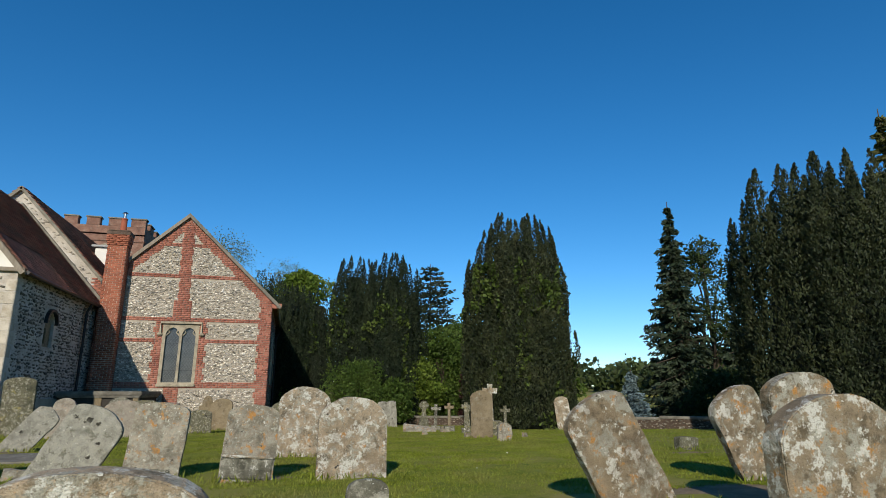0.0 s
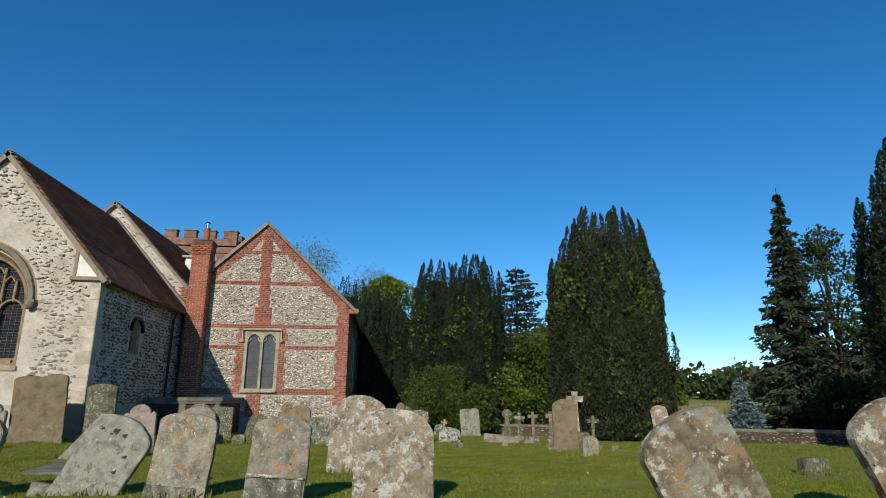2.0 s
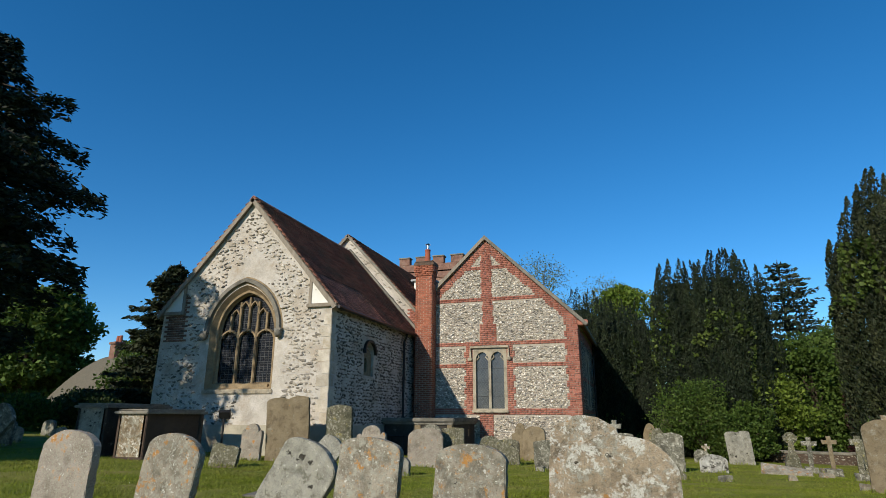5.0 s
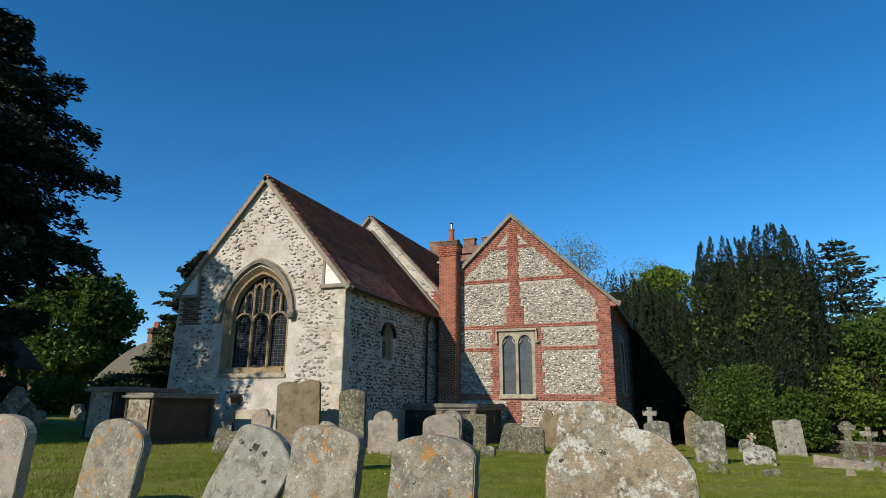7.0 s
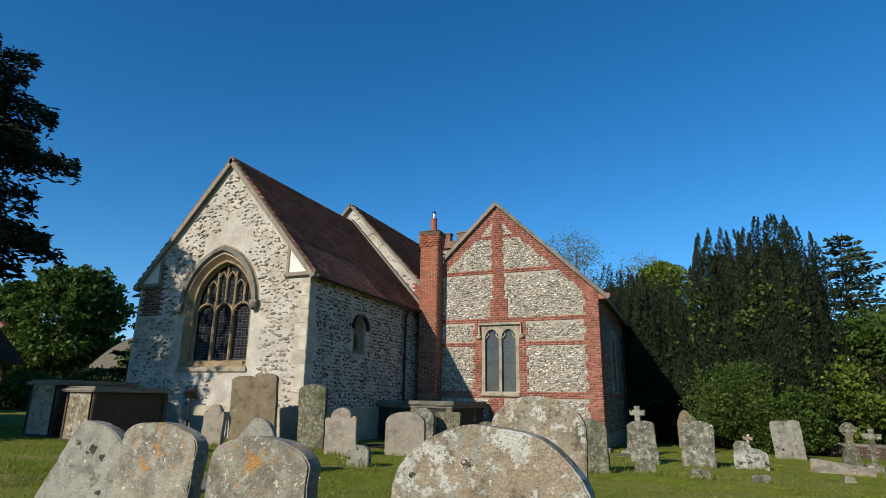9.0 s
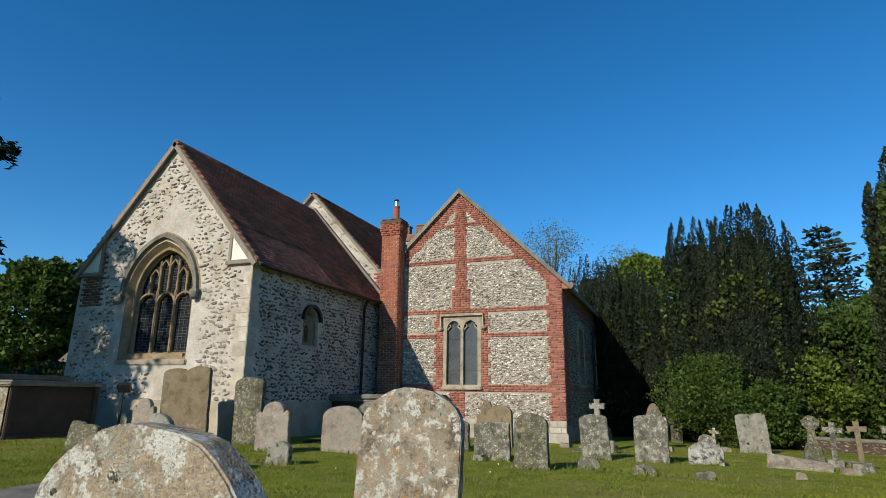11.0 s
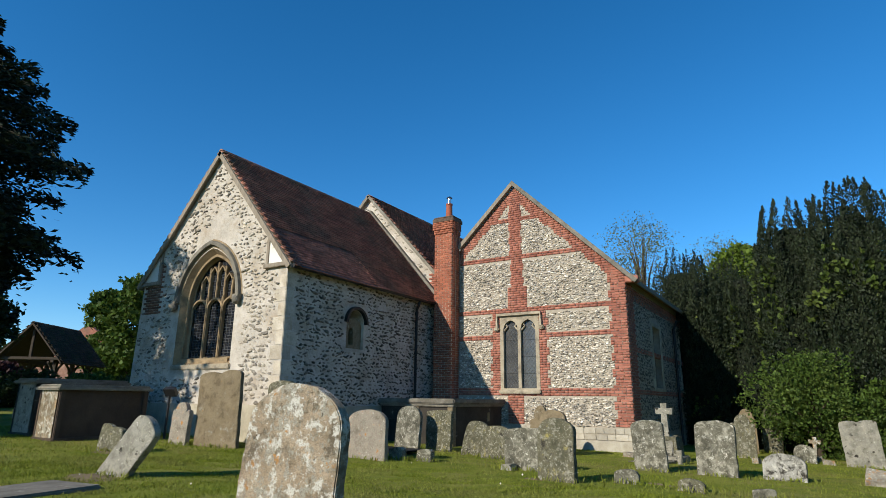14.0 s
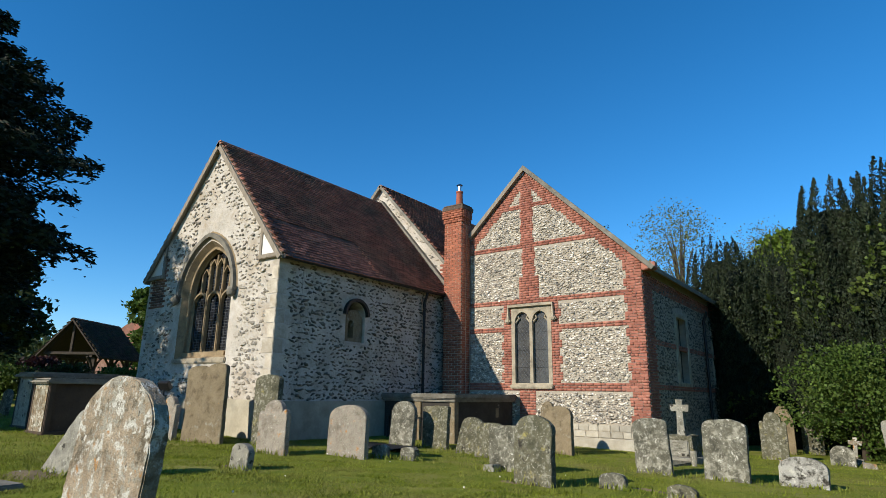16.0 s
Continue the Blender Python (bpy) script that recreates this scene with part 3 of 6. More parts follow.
# ---- roofs ----
def tiled_slope(name, ax, ay, az, run_x, run_z, length, parent, piece_stretch=None, sag=0.0, gauge=0.115, wide=0.175, thick=0.022):
    """Courses of plain tiles on a slope that falls from a ridge at x=ax, z=az over run_x sideways (signed) and run_z down, along y from ay."""
    slope = Vector((run_x, 0, -run_z))
    n_rows = int(slope.length / gauge)
    d = slope.normalized()
    nrm = Vector((-d.z, 0, d.x)) if run_x > 0 else Vector((d.z, 0, -d.x))
    nrm = nrm if nrm.z > 0 else -nrm
    r = np.random.default_rng(int(abs(az) * 100))
    V, F, lone = [], [], []
    cols = int(length / wide)
    for i in range(n_rows + 1):
        for j in range(cols + 1):
            y0 = ay + j * wide + (i % 2) * wide / 2 - wide / 2 * (i % 2 == 0) * 0
            y1 = min(y0 + wide - 0.006, ay + length)
            if y0 >= ay + length - 0.03:
                continue
            s0 = i * gauge - 0.02
            s1 = s0 + gauge + 0.05
            lift = 0.012 + r.uniform(-0.004, 0.007)
            dip = -sag * math.sin(math.pi * (y0 - ay) / length) * (1 - i / n_rows * 0.7)
            base = Vector((ax, 0, az + dip))
            a0 = base + d * s0 + nrm * (lift - 0.014)
            a1 = base + d * (s1 + r.uniform(-0.006, 0.006)) + nrm * (lift + 0.034)
            up = nrm * thick
            if piece_stretch and len(lone) < 300 and piece_stretch[0] < y0 < piece_stretch[1] and i > n_rows - piece_stretch[2]:
                lone.append((a0, a1, y0, y1, up))
                continue
            b = len(V)
            for p in (a0, a1):
                for q in (y0, y1):
                    for h in (Vector(), up):
                        V.append((p.x + h.x, q, p.z + h.z))
            F.extend([[b + k for k in (q[::-1] if run_x > 0 else q)] for q in ((1, 3, 7, 5), (4, 5, 7, 6), (0, 4, 6, 2), (0, 1, 5, 4), (2, 6, 7, 3), (0, 2, 3, 1))])
    ob = tagged(cloud(name, V, F, TILE, parent, "red-brown clay plain tiles"), kind="stuff")
    if lone:
        me = bpy.data.meshes.new("tile")
        L = (lone[0][1] - lone[0][0]).length
        me.from_pydata([(x, y, z) for x in (0, L) for y in (0, wide - 0.006) for z in (0, thick)], [], [(5, 7, 3, 1), (6, 7, 5, 4), (2, 6, 4, 0), (4, 5, 1, 0), (3, 7, 6, 2), (1, 3, 2, 0)])
        me.materials.append(TILE_ONE)
        me.shade_flat()
        for a0, a1, y0, y1, up in lone:
            t = new("tile", me)
            t.parent = parent
            xa = (a1 - a0).normalized()
            za = up.normalized()
            ya = za.cross(xa)
            yy = y0 if ya.y > 0 else y1
            m = Matrix((xa, ya, za)).transposed().to_4x4()
            m.translation = (a0.x, yy, a0.z)
            t.matrix_local = m
    return ob


roof = part("roof", plate([(-3.25, EAVE - 0.12), (0, APEX + 0.06), (3.27, EAVE - 0.12), (3.27, EAVE - 0.2), (0, APEX - 0.06), (-3.25, EAVE - 0.2)], [], lambda u, z, d: (CX + u, -0.10 + d, z), CH_L + 0.1), TIMBER, chancel)
tiled_slope("tiles", CX, -0.12, APEX + 0.06, 3.27, APEX + 0.06 - (EAVE - 0.10), CH_L + 0.1, roof, (0.0, 3.2, 14), sag=0.012)
tiled_slope("tiles", CX, -0.12, APEX + 0.06, -3.27, APEX + 0.06 - (EAVE - 0.10), CH_L + 0.1, roof)
bm = bmesh.new()
for k in range(21):
    y = -0.12 + k * 0.335
    tube(bm, [(CX, y, APEX + 0.02), (CX, y + 0.325, APEX + 0.02)], 0.09, 12)
tagged(part("ridge_tiles", bm, TILE, roof), kind="stuff")
for sx in (-1, 1):
    bm = bmesh.new()
    a0, a1 = Vector((CX, 0, APEX + 0.04)), Vector((CX + sx * 3.27, 0, EAVE - 0.13))
    d = (a1 - a0)
    q = math.degrees(math.atan2(-d.z, abs(d.x)))
    m = Matrix.Translation((a0.x, -0.13, a0.z)) @ (pose(0, 0, 0, 0, q if sx > 0 else 180 - q, 0))
    box(bm, 0, d.length, -0.02, 0.03, -0.13 if sx > 0 else -0.0, 0.0 if sx > 0 else 0.13, m)
    part("barge_board", bm, TIMBER, roof, "grey weathered bargeboard")
    # timber-framed corner of the gable with white plaster infill
    cx = CX + sx * 3.12
    tri = [(cx, EAVE - 0.02), (cx - sx * 0.74, EAVE - 0.02), (cx - sx * 0.74, EAVE + 0.80)]
    part("plaster_panel", plate(tri if sx < 0 else tri[::-1], [], lambda u, z, d: (u, -0.035 + d, z), 0.05), PLASTER, roof, "white plastered gable corner")
    part("timber_post", boxes((cx - sx * 0.79 - 0.05, cx - sx * 0.79 + 0.05, -0.06, 0.02, EAVE - 0.1, EAVE + 0.86), bevel=0.01), TIMBER, roof)
    part("timber_plate", boxes((min(cx + sx * 0.12, cx - sx * 0.88), max(cx + sx * 0.12, cx - sx * 0.88), -0.10, 0.04, EAVE - 0.12, EAVE - 0.01), bevel=0.012), TIMBER, roof)
part("gutter", tube(bmesh.new(), [(0.24, -0.05, EAVE - 0.14), (0.24, CH_L - 0.1, EAVE - 0.17)], 0.055, 10), IRON, roof, "black cast-iron gutter")
downpipe = place("downpipe", 0.12, 5.55, label="black cast-iron downpipe on the flint wall", category="drainpipe", z=0)
bm = tube(bmesh.new(), [(0.12, 0, EAVE - 0.2), (0.09, 0, EAVE - 0.32), (0.0, 0, EAVE - 0.5), (0.0, 0, -0.4)], 0.045, 10)
pipe = part("pipe", bm, IRON, downpipe)
for z in (0.9, 2.3, 3.55):
    part("pipe_collar", tube(bmesh.new(), [(0, 0, z), (0, 0, z + 0.09)], 0.06, 10), IRON, downpipe)
downpipe2 = copy_thing(downpipe, pose(0.30, 6.78, 0))
tagged(downpipe2, "black downpipe in the corner by the chimney")

# ---- church: nave behind ----
nave = tagged(new("nave"), "taller nave with rendered flint gable and tiled roof", "church", kind="structure")
NX, NA, NY = -3.16, 8.62, 6.9
NE = 4.85
part("wall_gable", plate([(NX - 3.5, -0.6), (0.42, -0.6), (0.42, NE + 0.05), (NX, NA - 0.05), (NX - 3.5, NE)], [], lambda u, z, d: (u, NY + 0.0 + d, z), 0.6), MORTAR, nave, "cream flint gable wall above the lower roof")
nave_ok = lambda u, z: z < NE + (NA - NE) * (1 - abs(u - NX) / 3.5) - 0.2 and z > 4.25 + (APEX - 4.1) * (1 - abs(u - CX) / 3.27) and u < -0.2
ng = jitter_grid(NX - 3.4, 0.3, 4.3, 8.4, 0.2, 0.15, nave_ok, 21)
nf = scatter_flints("flints", ng, lambda u, z: ((u, NY + 0.01, z), np.array((1.0, 0, 0)), np.array((0, 0, 1.0)), np.array((0, -1.0, 0))), FLINT_PALE, nave, 0.085, 0.4)
nroof = part("roof", plate([(-3.75, NE - 0.2), (0, NA + 0.06), (3.75, NE - 0.2), (3.75, NE - 0.3), (0, NA - 0.06), (-3.75, NE - 0.3)], [], lambda u, z, d: (NX + u, NY - 0.12 + d, z), 10.1), TIMBER, nave)
tiled_slope("tiles", NX, NY - 0.14, NA + 0.06, 3.75, NA + 0.06 - (NE - 0.2), 10.1, nroof, sag=0.05)
tiled_slope("tiles", NX, NY - 0.14, NA + 0.06, -3.75, NA + 0.06 - (NE - 0.2), 10.1, nroof)
for sx in (-1, 1):
    bm = bmesh.new()
    a0, a1 = Vector((NX, 0, NA + 0.04)), Vector((NX + sx * 3.7, 0, NE - 0.18))
    d = a1 - a0
    q = math.degrees(math.atan2(-d.z, abs(d.x)))
    m = Matrix.Translation((a0.x, NY - 0.15, a0.z)) @ pose(0, 0, 0, 0, q if sx > 0 else 180 - q, 0)
    box(bm, 0, d.length, -0.02, 0.04, -0.08 if sx > 0 else -0.03, 0.03 if sx > 0 else 0.08, m)
    part("verge_stone", bm, TOMB_SLAB, nroof, "lichened stone verge")
# weathered fillet where the lower roof meets the gable
bm = bmesh.new()
a0, a1 = Vector((CX, 0, APEX + 0.16)), Vector((CX + 3.35, 0, EAVE - 0.02))
d = a1 - a0
m = Matrix.Translation((a0.x, NY - 0.12, a0.z)) @ pose(0, 0, 0, 0, math.degrees(math.atan2(-d.z, d.x)), 0)
box(bm, 0, d.length, -0.06, 0.13, -0.1, 0.05, m)
part("mortar_fillet", bm, TOMB_SLAB, nave, "grey mortar fillet along the roof junction")
V, F = [], []
for k in range(26):
    z = 4.25 + k * 0.076
    for c in range(3):
        x = -0.30 + c * 0.225 + (k % 2) * 0.11
        if x < 0.3 and z + 0.1 < NE + (NA - NE) * (1 - (x + 0.2 - NX) / 3.58):
            brick_box(x, min(x + 0.213, 0.43), NY - 0.02, NY + 0.1, z, z + 0.065)
tagged(cloud("bricks", V, F, BRICK, nave, "red brick corner"), kind="stuff")
hopper = place("rainwater_hopper", 0.22, 6.78, label="black iron rainwater hopper at the nave corner", category="hopper", z=4.95)
bm = boxes((-0.13, 0.13, -0.11, 0.09, 0, 0.16), bevel=0.015)
part("bowl", bm, IRON, hopper)
part("spout", tube(bmesh.new(), [(0, 0, 0.02), (0.02, 0, -0.35), (-0.05, -0.05, -0.75)], 0.05, 10), IRON, hopper)
dormer = tagged(new("dormer"), "small dormer with white cheek on the tiled roof", "dormer")
dormer.matrix_world = pose(-1.15, 11.0, 6.75)
part("cheek", boxes((-0.45, 0.45, 0, 1.2, -0.3, 0.62), bevel=0.02), PLASTER, dormer, "white-painted cheek")
part("roof", boxes((-0.6, 0.62, -0.12, 1.3, 0.62, 0.72), bevel=0.02), LEAD, dormer)

# ---- tower ----
tower = tagged(new("tower"), "squat brick church tower with battlements", "tower", kind="structure")
TX0, TX1, TY, TZ = -7.35, -2.5, 23.0, 11.55
louvre_holes = [rounded(-4.75, 0.27, 9.2, 9.95), rounded(-4.05, 0.27, 9.2, 9.95)]
part("wall_front", plate([(TX0, -1), (TX1, -1), (TX1, TZ), (TX0, TZ)], louvre_holes, lambda u, z, d: (u, TY + d, z), 0.6), BRICK_OLD, tower, "weathered brown-red brickwork with flint patches")
part("wall_side", boxes((TX1 - 0.6, TX1, TY + 0.6, TY + 4.2, -1, TZ), (TX0, TX0 + 0.6, TY + 0.6, TY + 4.2, -1, TZ), (TX0, TX1, TY + 4.2, TY + 4.8, -1, TZ), (TX0, TX1, TY, TY + 4, TZ - 0.6, TZ - 0.5)), BRICK_OLD, tower)
part("string_course", boxes((TX0 - 0.06, TX1 + 0.06, TY - 0.06, TY + 4.86, TZ - 1.05, TZ - 0.93), bevel=0.02), BRICK_OLD, tower)
for k, (x0, x1) in enumerate(((TX0, TX0 + 0.8), (TX0 + 1.3, TX0 + 2.1), (TX0 + 2.6, TX0 + 3.4), (TX1 - 0.9, TX1))):
    mer = part("merlon", boxes((x0, x1, TY, TY + 0.45, TZ, TZ + 0.5), bevel=0.02), BRICK_OLD, tower)
    part("coping", boxes((x0 - 0.06, x1 + 0.06, TY - 0.06, TY + 0.5, TZ + 0.5, TZ + 0.6), bevel=0.025), TOMB_SLAB, mer)
for k in range(2):
    y0 = TY + 1.3 + k * 1.9
    mer = part("merlon", boxes((TX1 - 0.45, TX1, y0, y0 + 1.1, TZ, TZ + 0.5), bevel=0.02), BRICK_OLD, tower)
    part("coping", boxes((TX1 - 0.5, TX1 + 0.06, y0 - 0.06, y0 + 1.16, TZ + 0.5, TZ + 0.6), bevel=0.025), TOMB_SLAB, mer)
for c in (-4.75, -4.05):
    part("louvre_arch", ribbon([(c + 0.33 * math.cos(a), 9.95 + 0.33 * math.sin(a)) for a in np.linspace(0, math.pi, 12)], 0.12, 0.04, lambda u, z, d: (u, TY + d, z)), STONE_TRIM, tower)
    for k in range(6):
        bm = bmesh.new()
        box(bm, c - 0.3, c + 0.3, -0.12, 0.12, -0.015, 0.015, pose(0, TY + 0.18, 9.25 + k * 0.17, 35))
        part("louvre_slat", bm, TOMB_SLAB, tower)
FOOT = material("rough_chalk_block", [(0.34, 0.30, 0.23), (0.46, 0.42, 0.34)], 5, 0.95, 0.7, 40, vary=0.2)
# ---- church: brick and flint vestry wing ----
vestry = tagged(new("vestry"), "brick-banded flint vestry wing with steep gable", "church", kind="structure")
VY, VX0, VX1, VA, VE, VC = 6.95, -0.1, 6.5, 7.95, 4.64, 3.0
V_RUN = 3.75
rake_z = lambda x: VA - (VA - VE) * abs(x - VC) / (VX1 - VC) - 0.04
wx0, wx1, wz0, wz1 = 2.46, 3.76, 1.20, 3.52
hole = [(wx0, wz0), (wx1, wz0), (wx1, wz1), (wx0, wz1)]
v_at = lambda u, z, d: (u, VY + 0.012 + d, z)
v_wall = part("wall_front", plate([(VX0, -0.8), (VX1, -0.8), (VX1, VE - 0.04), (VC, VA - 0.02), (VX0, rake_z(VX0))], [hole], v_at, 0.5), MORTAR_GREY, vestry, "flint wall with red brick bands and quoins")


def is_brick(x, z, row):
    tooth = 0.09 if (row // 3) % 2 else 0.0
    if x > 5.98 + tooth and z > 0.25:
        return True
    if z > 4.1 and rake_z(x) - z < 0.44 + tooth * 0.7:
        return True
    for zc, h in ((1.15, 0.12), (3.68, 0.08), (5.43, 0.075)):
        if abs(z - zc) < h:
            return True
    if abs(z - 2.90) < 0.075 and (x < 2.4 or x > 3.8):
        return True
    if abs(z - 6.78) < 0.075:
        return True
    if z > 3.7 and abs(x - (3.06 if z < 5.45 else 3.02)) < (0.34 if z < 4.5 else 0.20 + tooth * 0.4):
        return True
    if 1.1 < z < 3.7 and (2.16 - tooth < x < 2.48 or 3.74 < x < 4.02 + tooth):
        return True
    if 0.05 < z < 1.1 and abs(x - 2.95) < 0.27:
        return True
    return False


V, F, LONE = [], [], []
row, z = 0, 0.22
while z < VA:
    # runs of brickwork in this course, each filled from end to end
    runs, start = [], None
    for q in np.arange(0.05, VX1 + 0.03, 0.02):
        hit = z + 0.06 < rake_z(q) and is_brick(q, z + 0.035, row) and not (wx0 - 0.01 < q < wx1 + 0.01 and wz0 < z + 0.03 < wz1)
        if hit and start is None:
            start = q
        elif not hit and start is not None:
            runs.append((start, q))
            start = None
    if start is not None:
        runs.append((start, VX1 + 0.012))
    for xa, xb in runs:
        x, c = xa, row
        while x < xb - 0.03:
            ln_ = 0.1125 if c % 3 == 0 or (x == xa and row % 2) else 0.225
            x1 = x + ln_ if xb - x - ln_ > 0.05 else xb
            out = float(rng.uniform(-0.003, 0.003))
            if x > 5.7 and z < 5.6 and x1 - x > 0.19 and len(LONE) < 280:
                LONE.append((x, z, out, x1 - x - 0.011))
            else:
                brick_box(x, x1 - 0.011, VY - 0.004 + out, VY + 0.06, z, z + 0.065)
            x = x1
            c += 1
    z += 0.076
    row += 1
tagged(cloud("bricks", V, F, BRICK, v_wall, "red brick bands"), kind="stuff")
me = bpy.data.meshes.new("brick")
bmx = boxes((0, 1, 0, 0.06, 0, 0.065))
bmx.to_mesh(me)
bmx.free()
me.materials.append(BRICK_ONE)
me.shade_flat()
for x, z, out, w in LONE:
    ob = new("brick", me)
    ob.parent = v_wall
    ob.matrix_local = Matrix.LocRotScale((x, VY - 0.004 + out, z), None, (w, 1, 1))


def v_flint_ok(x, z):
    row = int((z - 0.22) / 0.076)
    return x > 0.95 and x < 6.4 and z < rake_z(x) - 0.15 and not any(is_brick(x + dx, z + dz, row) for dx in (-0.03, 0.03) for dz in (-0.025, 0.025)) and not (wx0 - 0.08 < x < wx1 + 0.08 and wz0 - 0.1 < z < wz1 + 0.1)


sp = jitter_grid(0.95, 6.45, 0.24, 7.7, 0.080, 0.060, v_flint_ok, 31)
scatter_flints("flints", sp, lambda u, z: ((u, VY + 0.008, z), np.array((1.0, 0, 0)), np.array((0, 0, 1.0)), np.array((0, -1.0, 0))), FLINT_MIX, v_wall, 0.046, 0.6, "small split flints, white and brown")
part("stone_plinth", boxes((0.9, VX1 + 0.05, VY - 0.05, VY + 0.1, -0.9, -0.16), bevel=0.02), FOOT, vestry, "rough stone footing")
for row in range(2):
    x = 0.98 - row * 0.13
    while x < VX1 - 0.15:
        w = float(rng.uniform(0.20, 0.36))
        part("footing_stone", boxes((x + 0.008, min(x + w, VX1), VY - 0.012 - 0.01 * row, VY + 0.05, 0.02 - row * 0.17, 0.18 - row * 0.17), bevel=0.012), FOOT, v_wall)
        x += w
# verges and roof of the wing
bm = bmesh.new()
vr = [bm.verts.new(p) for p in ((VC + V_RUN, VY + 0.1, VE - 0.22), (VC + V_RUN, 17.4, VE - 0.22), (VC - V_RUN, 17.4, VE - 0.22), (VC - V_RUN, VY + 0.1, VE - 0.22), (VC, VY + 0.45, 6.25), (VC, 12.0, 6.25))]
for q in ((0, 1, 5, 4), (1, 2, 5), (2, 3, 4, 5), (0, 4, 3), (0, 3, 2, 1)):
    bm.faces.new([vr[k] for k in q])
vroof = part("roof", bm, TILE, vestry, "clay-tiled hipped roof")
part("eave_board", boxes((VC + V_RUN - 0.06, VC + V_RUN, VY - 0.04, 17.4, VE - 0.34, VE - 0.2)), TIMBER, vestry)
for sx in (-1, 1):
    bm = bmesh.new()
    a0, a1 = Vector((VC, 0, VA + 0.10)), Vector((VC + sx * (V_RUN + 0.12 if sx > 0 else 2.1), 0, 0))
    a1.z = VA + 0.10 - (VA + 0.32 - VE) * abs(a1.x - VC) / V_RUN
    d = a1 - a0
    q = math.degrees(math.atan2(-d.z, abs(d.x)))
    m = Matrix.Translation((a0.x, VY - 0.10 - (0.004 if sx > 0 else 0.0), a0.z)) @ pose(0, 0, 0, 0, q if sx > 0 else 180 - q, 0)
    box(bm, -0.03, d.length, -0.03, 0.10, -0.09 if sx > 0 else -0.035, 0.035 if sx > 0 else 0.09, m)
    part("verge", bm, TOMB_SLAB if sx > 0 else TIMBER, vroof, "lichened tile verge")
part("eave_bracket", boxes((VX1 + 0.0, VX1 + 0.38, VY - 0.02, VY + 0.25, VE - 0.36, VE - 0.16), bevel=0.02), BRICK, vestry)
# side of the wing, in shade, with two windows
sv_at = lambda u, z, d: (VX1 - 0.005 - d, u, z)
side_holes = [[(9.9, 1.3), (11.2, 1.3), (11.2, 3.4), (9.9, 3.4)], [(14.6, 1.3), (15.9, 1.3), (15.9, 3.4), (14.6, 3.4)]]
v_side = part("wall_side", plate([(VY + 0.52, -1), (17.2, -1), (17.2, VE - 0.1), (VY + 0.52, VE - 0.1)], side_holes, sv_at, 0.45), MORTAR_GREY, vestry)
vs_ok = lambda u, z: not any(h[0][0] - 0.2 < u < h[1][0] + 0.2 and 1.1 < z < 3.6 for h in side_holes)
# darker flint than on the front, so the colour holds the yews' deep shade
scatter_flints("flints", jitter_grid(7.9, 17, 0, 4.1, 0.13, 0.10, vs_ok, 41), lambda u, z: ((VX1 - 0.005, u, z), np.array((0, 1.0, 0)), np.array((0, 0, 1.0)), np.array((1.0, 0, 0))), FLINT, v_side, 0.06, 0.4)
V, F = [], []
for k in range(56):
    z = 0.05 + k * 0.076
    for c in range(42):
        y = VY + c * 0.225 + (k % 2) * 0.11
        if y < VY + 0.75 or k in (14, 15, 30, 31, 50, 51, 52, 53, 54):
            brick_box(VX1 - 0.1, VX1 + 0.008, y + 0.02, y + 0.233, z, z + 0.065)
tagged(cloud("bricks", V, F, BRICK, v_side), kind="stuff")
for h in side_holes:
    sw = part("window_frame", ribbon([(h[0][0], 1.3), (h[1][0], 1.3), (h[1][0], 3.4), (h[0][0], 3.4)], 0.26, 0.03, sv_at, True), STONE_TRIM, vestry)
    part("pane", boxes((VX1 - 0.25, VX1 - 0.22, h[0][0], h[1][0], 1.3, 3.4)), LEADED, vestry)
    part("mullion", boxes((VX1 - 0.24, VX1 - 0.1, (h[0][0] + h[1][0]) / 2 - 0.06, (h[0][0] + h[1][0]) / 2 + 0.06, 1.3, 3.4), bevel=0.02), STONE_TRIM, vestry)
dp3 = copy_thing(downpipe, pose(VX1 + 0.10, 13.2, -0.15))
tagged(dp3, "black downpipe on the shaded vestry wall")

# vestry window: square-headed, two cusped lights with diamond leading
vwin = tagged(new("window_vestry"), "two-light stone window with diamond-leaded glass", "window", kind="structure")
ox0, ox1, oz0, oz1 = wx0 + 0.10, wx1 - 0.10, wz0 + 0.07, wz1 - 0.09
mc = (wx0 + wx1) / 2
lights = []
for cx in ((ox0 + mc - 0.05) / 2, (ox1 + mc + 0.05) / 2):
    lights.append(arch(cx, (mc - 0.05 - ox0) / 2, oz0, oz1 - 0.34, oz1 - 0.04, 6))
f_at = lambda u, z, d: (u, VY - 0.015 + d, z)
part("window_frame", plate([(wx0 - 0.02, wz0 - 0.02), (wx1 + 0.02, wz0 - 0.02), (wx1 + 0.02, wz1 + 0.02), (wx0 - 0.02, wz1 + 0.02)], lights, f_at, 0.2), STONE_TRIM, vwin, "pale limestone window frame")
part("label_mould", ribbon([(wx0 - 0.10, wz1 - 0.36), (wx0 - 0.10, wz1 + 0.05), (wx1 + 0.10, wz1 + 0.05), (wx1 + 0.10, wz1 - 0.36)], 0.10, 0.09, f_at), STONE_TRIM, vwin, "projecting square label mould")
for sx in (-1, 1):
    x = (wx0 - 0.12) if sx < 0 else (wx1 + 0.12)
    part("label_stop", boxes((x - 0.09, x + 0.09, VY - 0.12, VY + 0.02, wz1 - 0.46, wz1 - 0.34), bevel=0.03), STONE_TRIM, vwin)
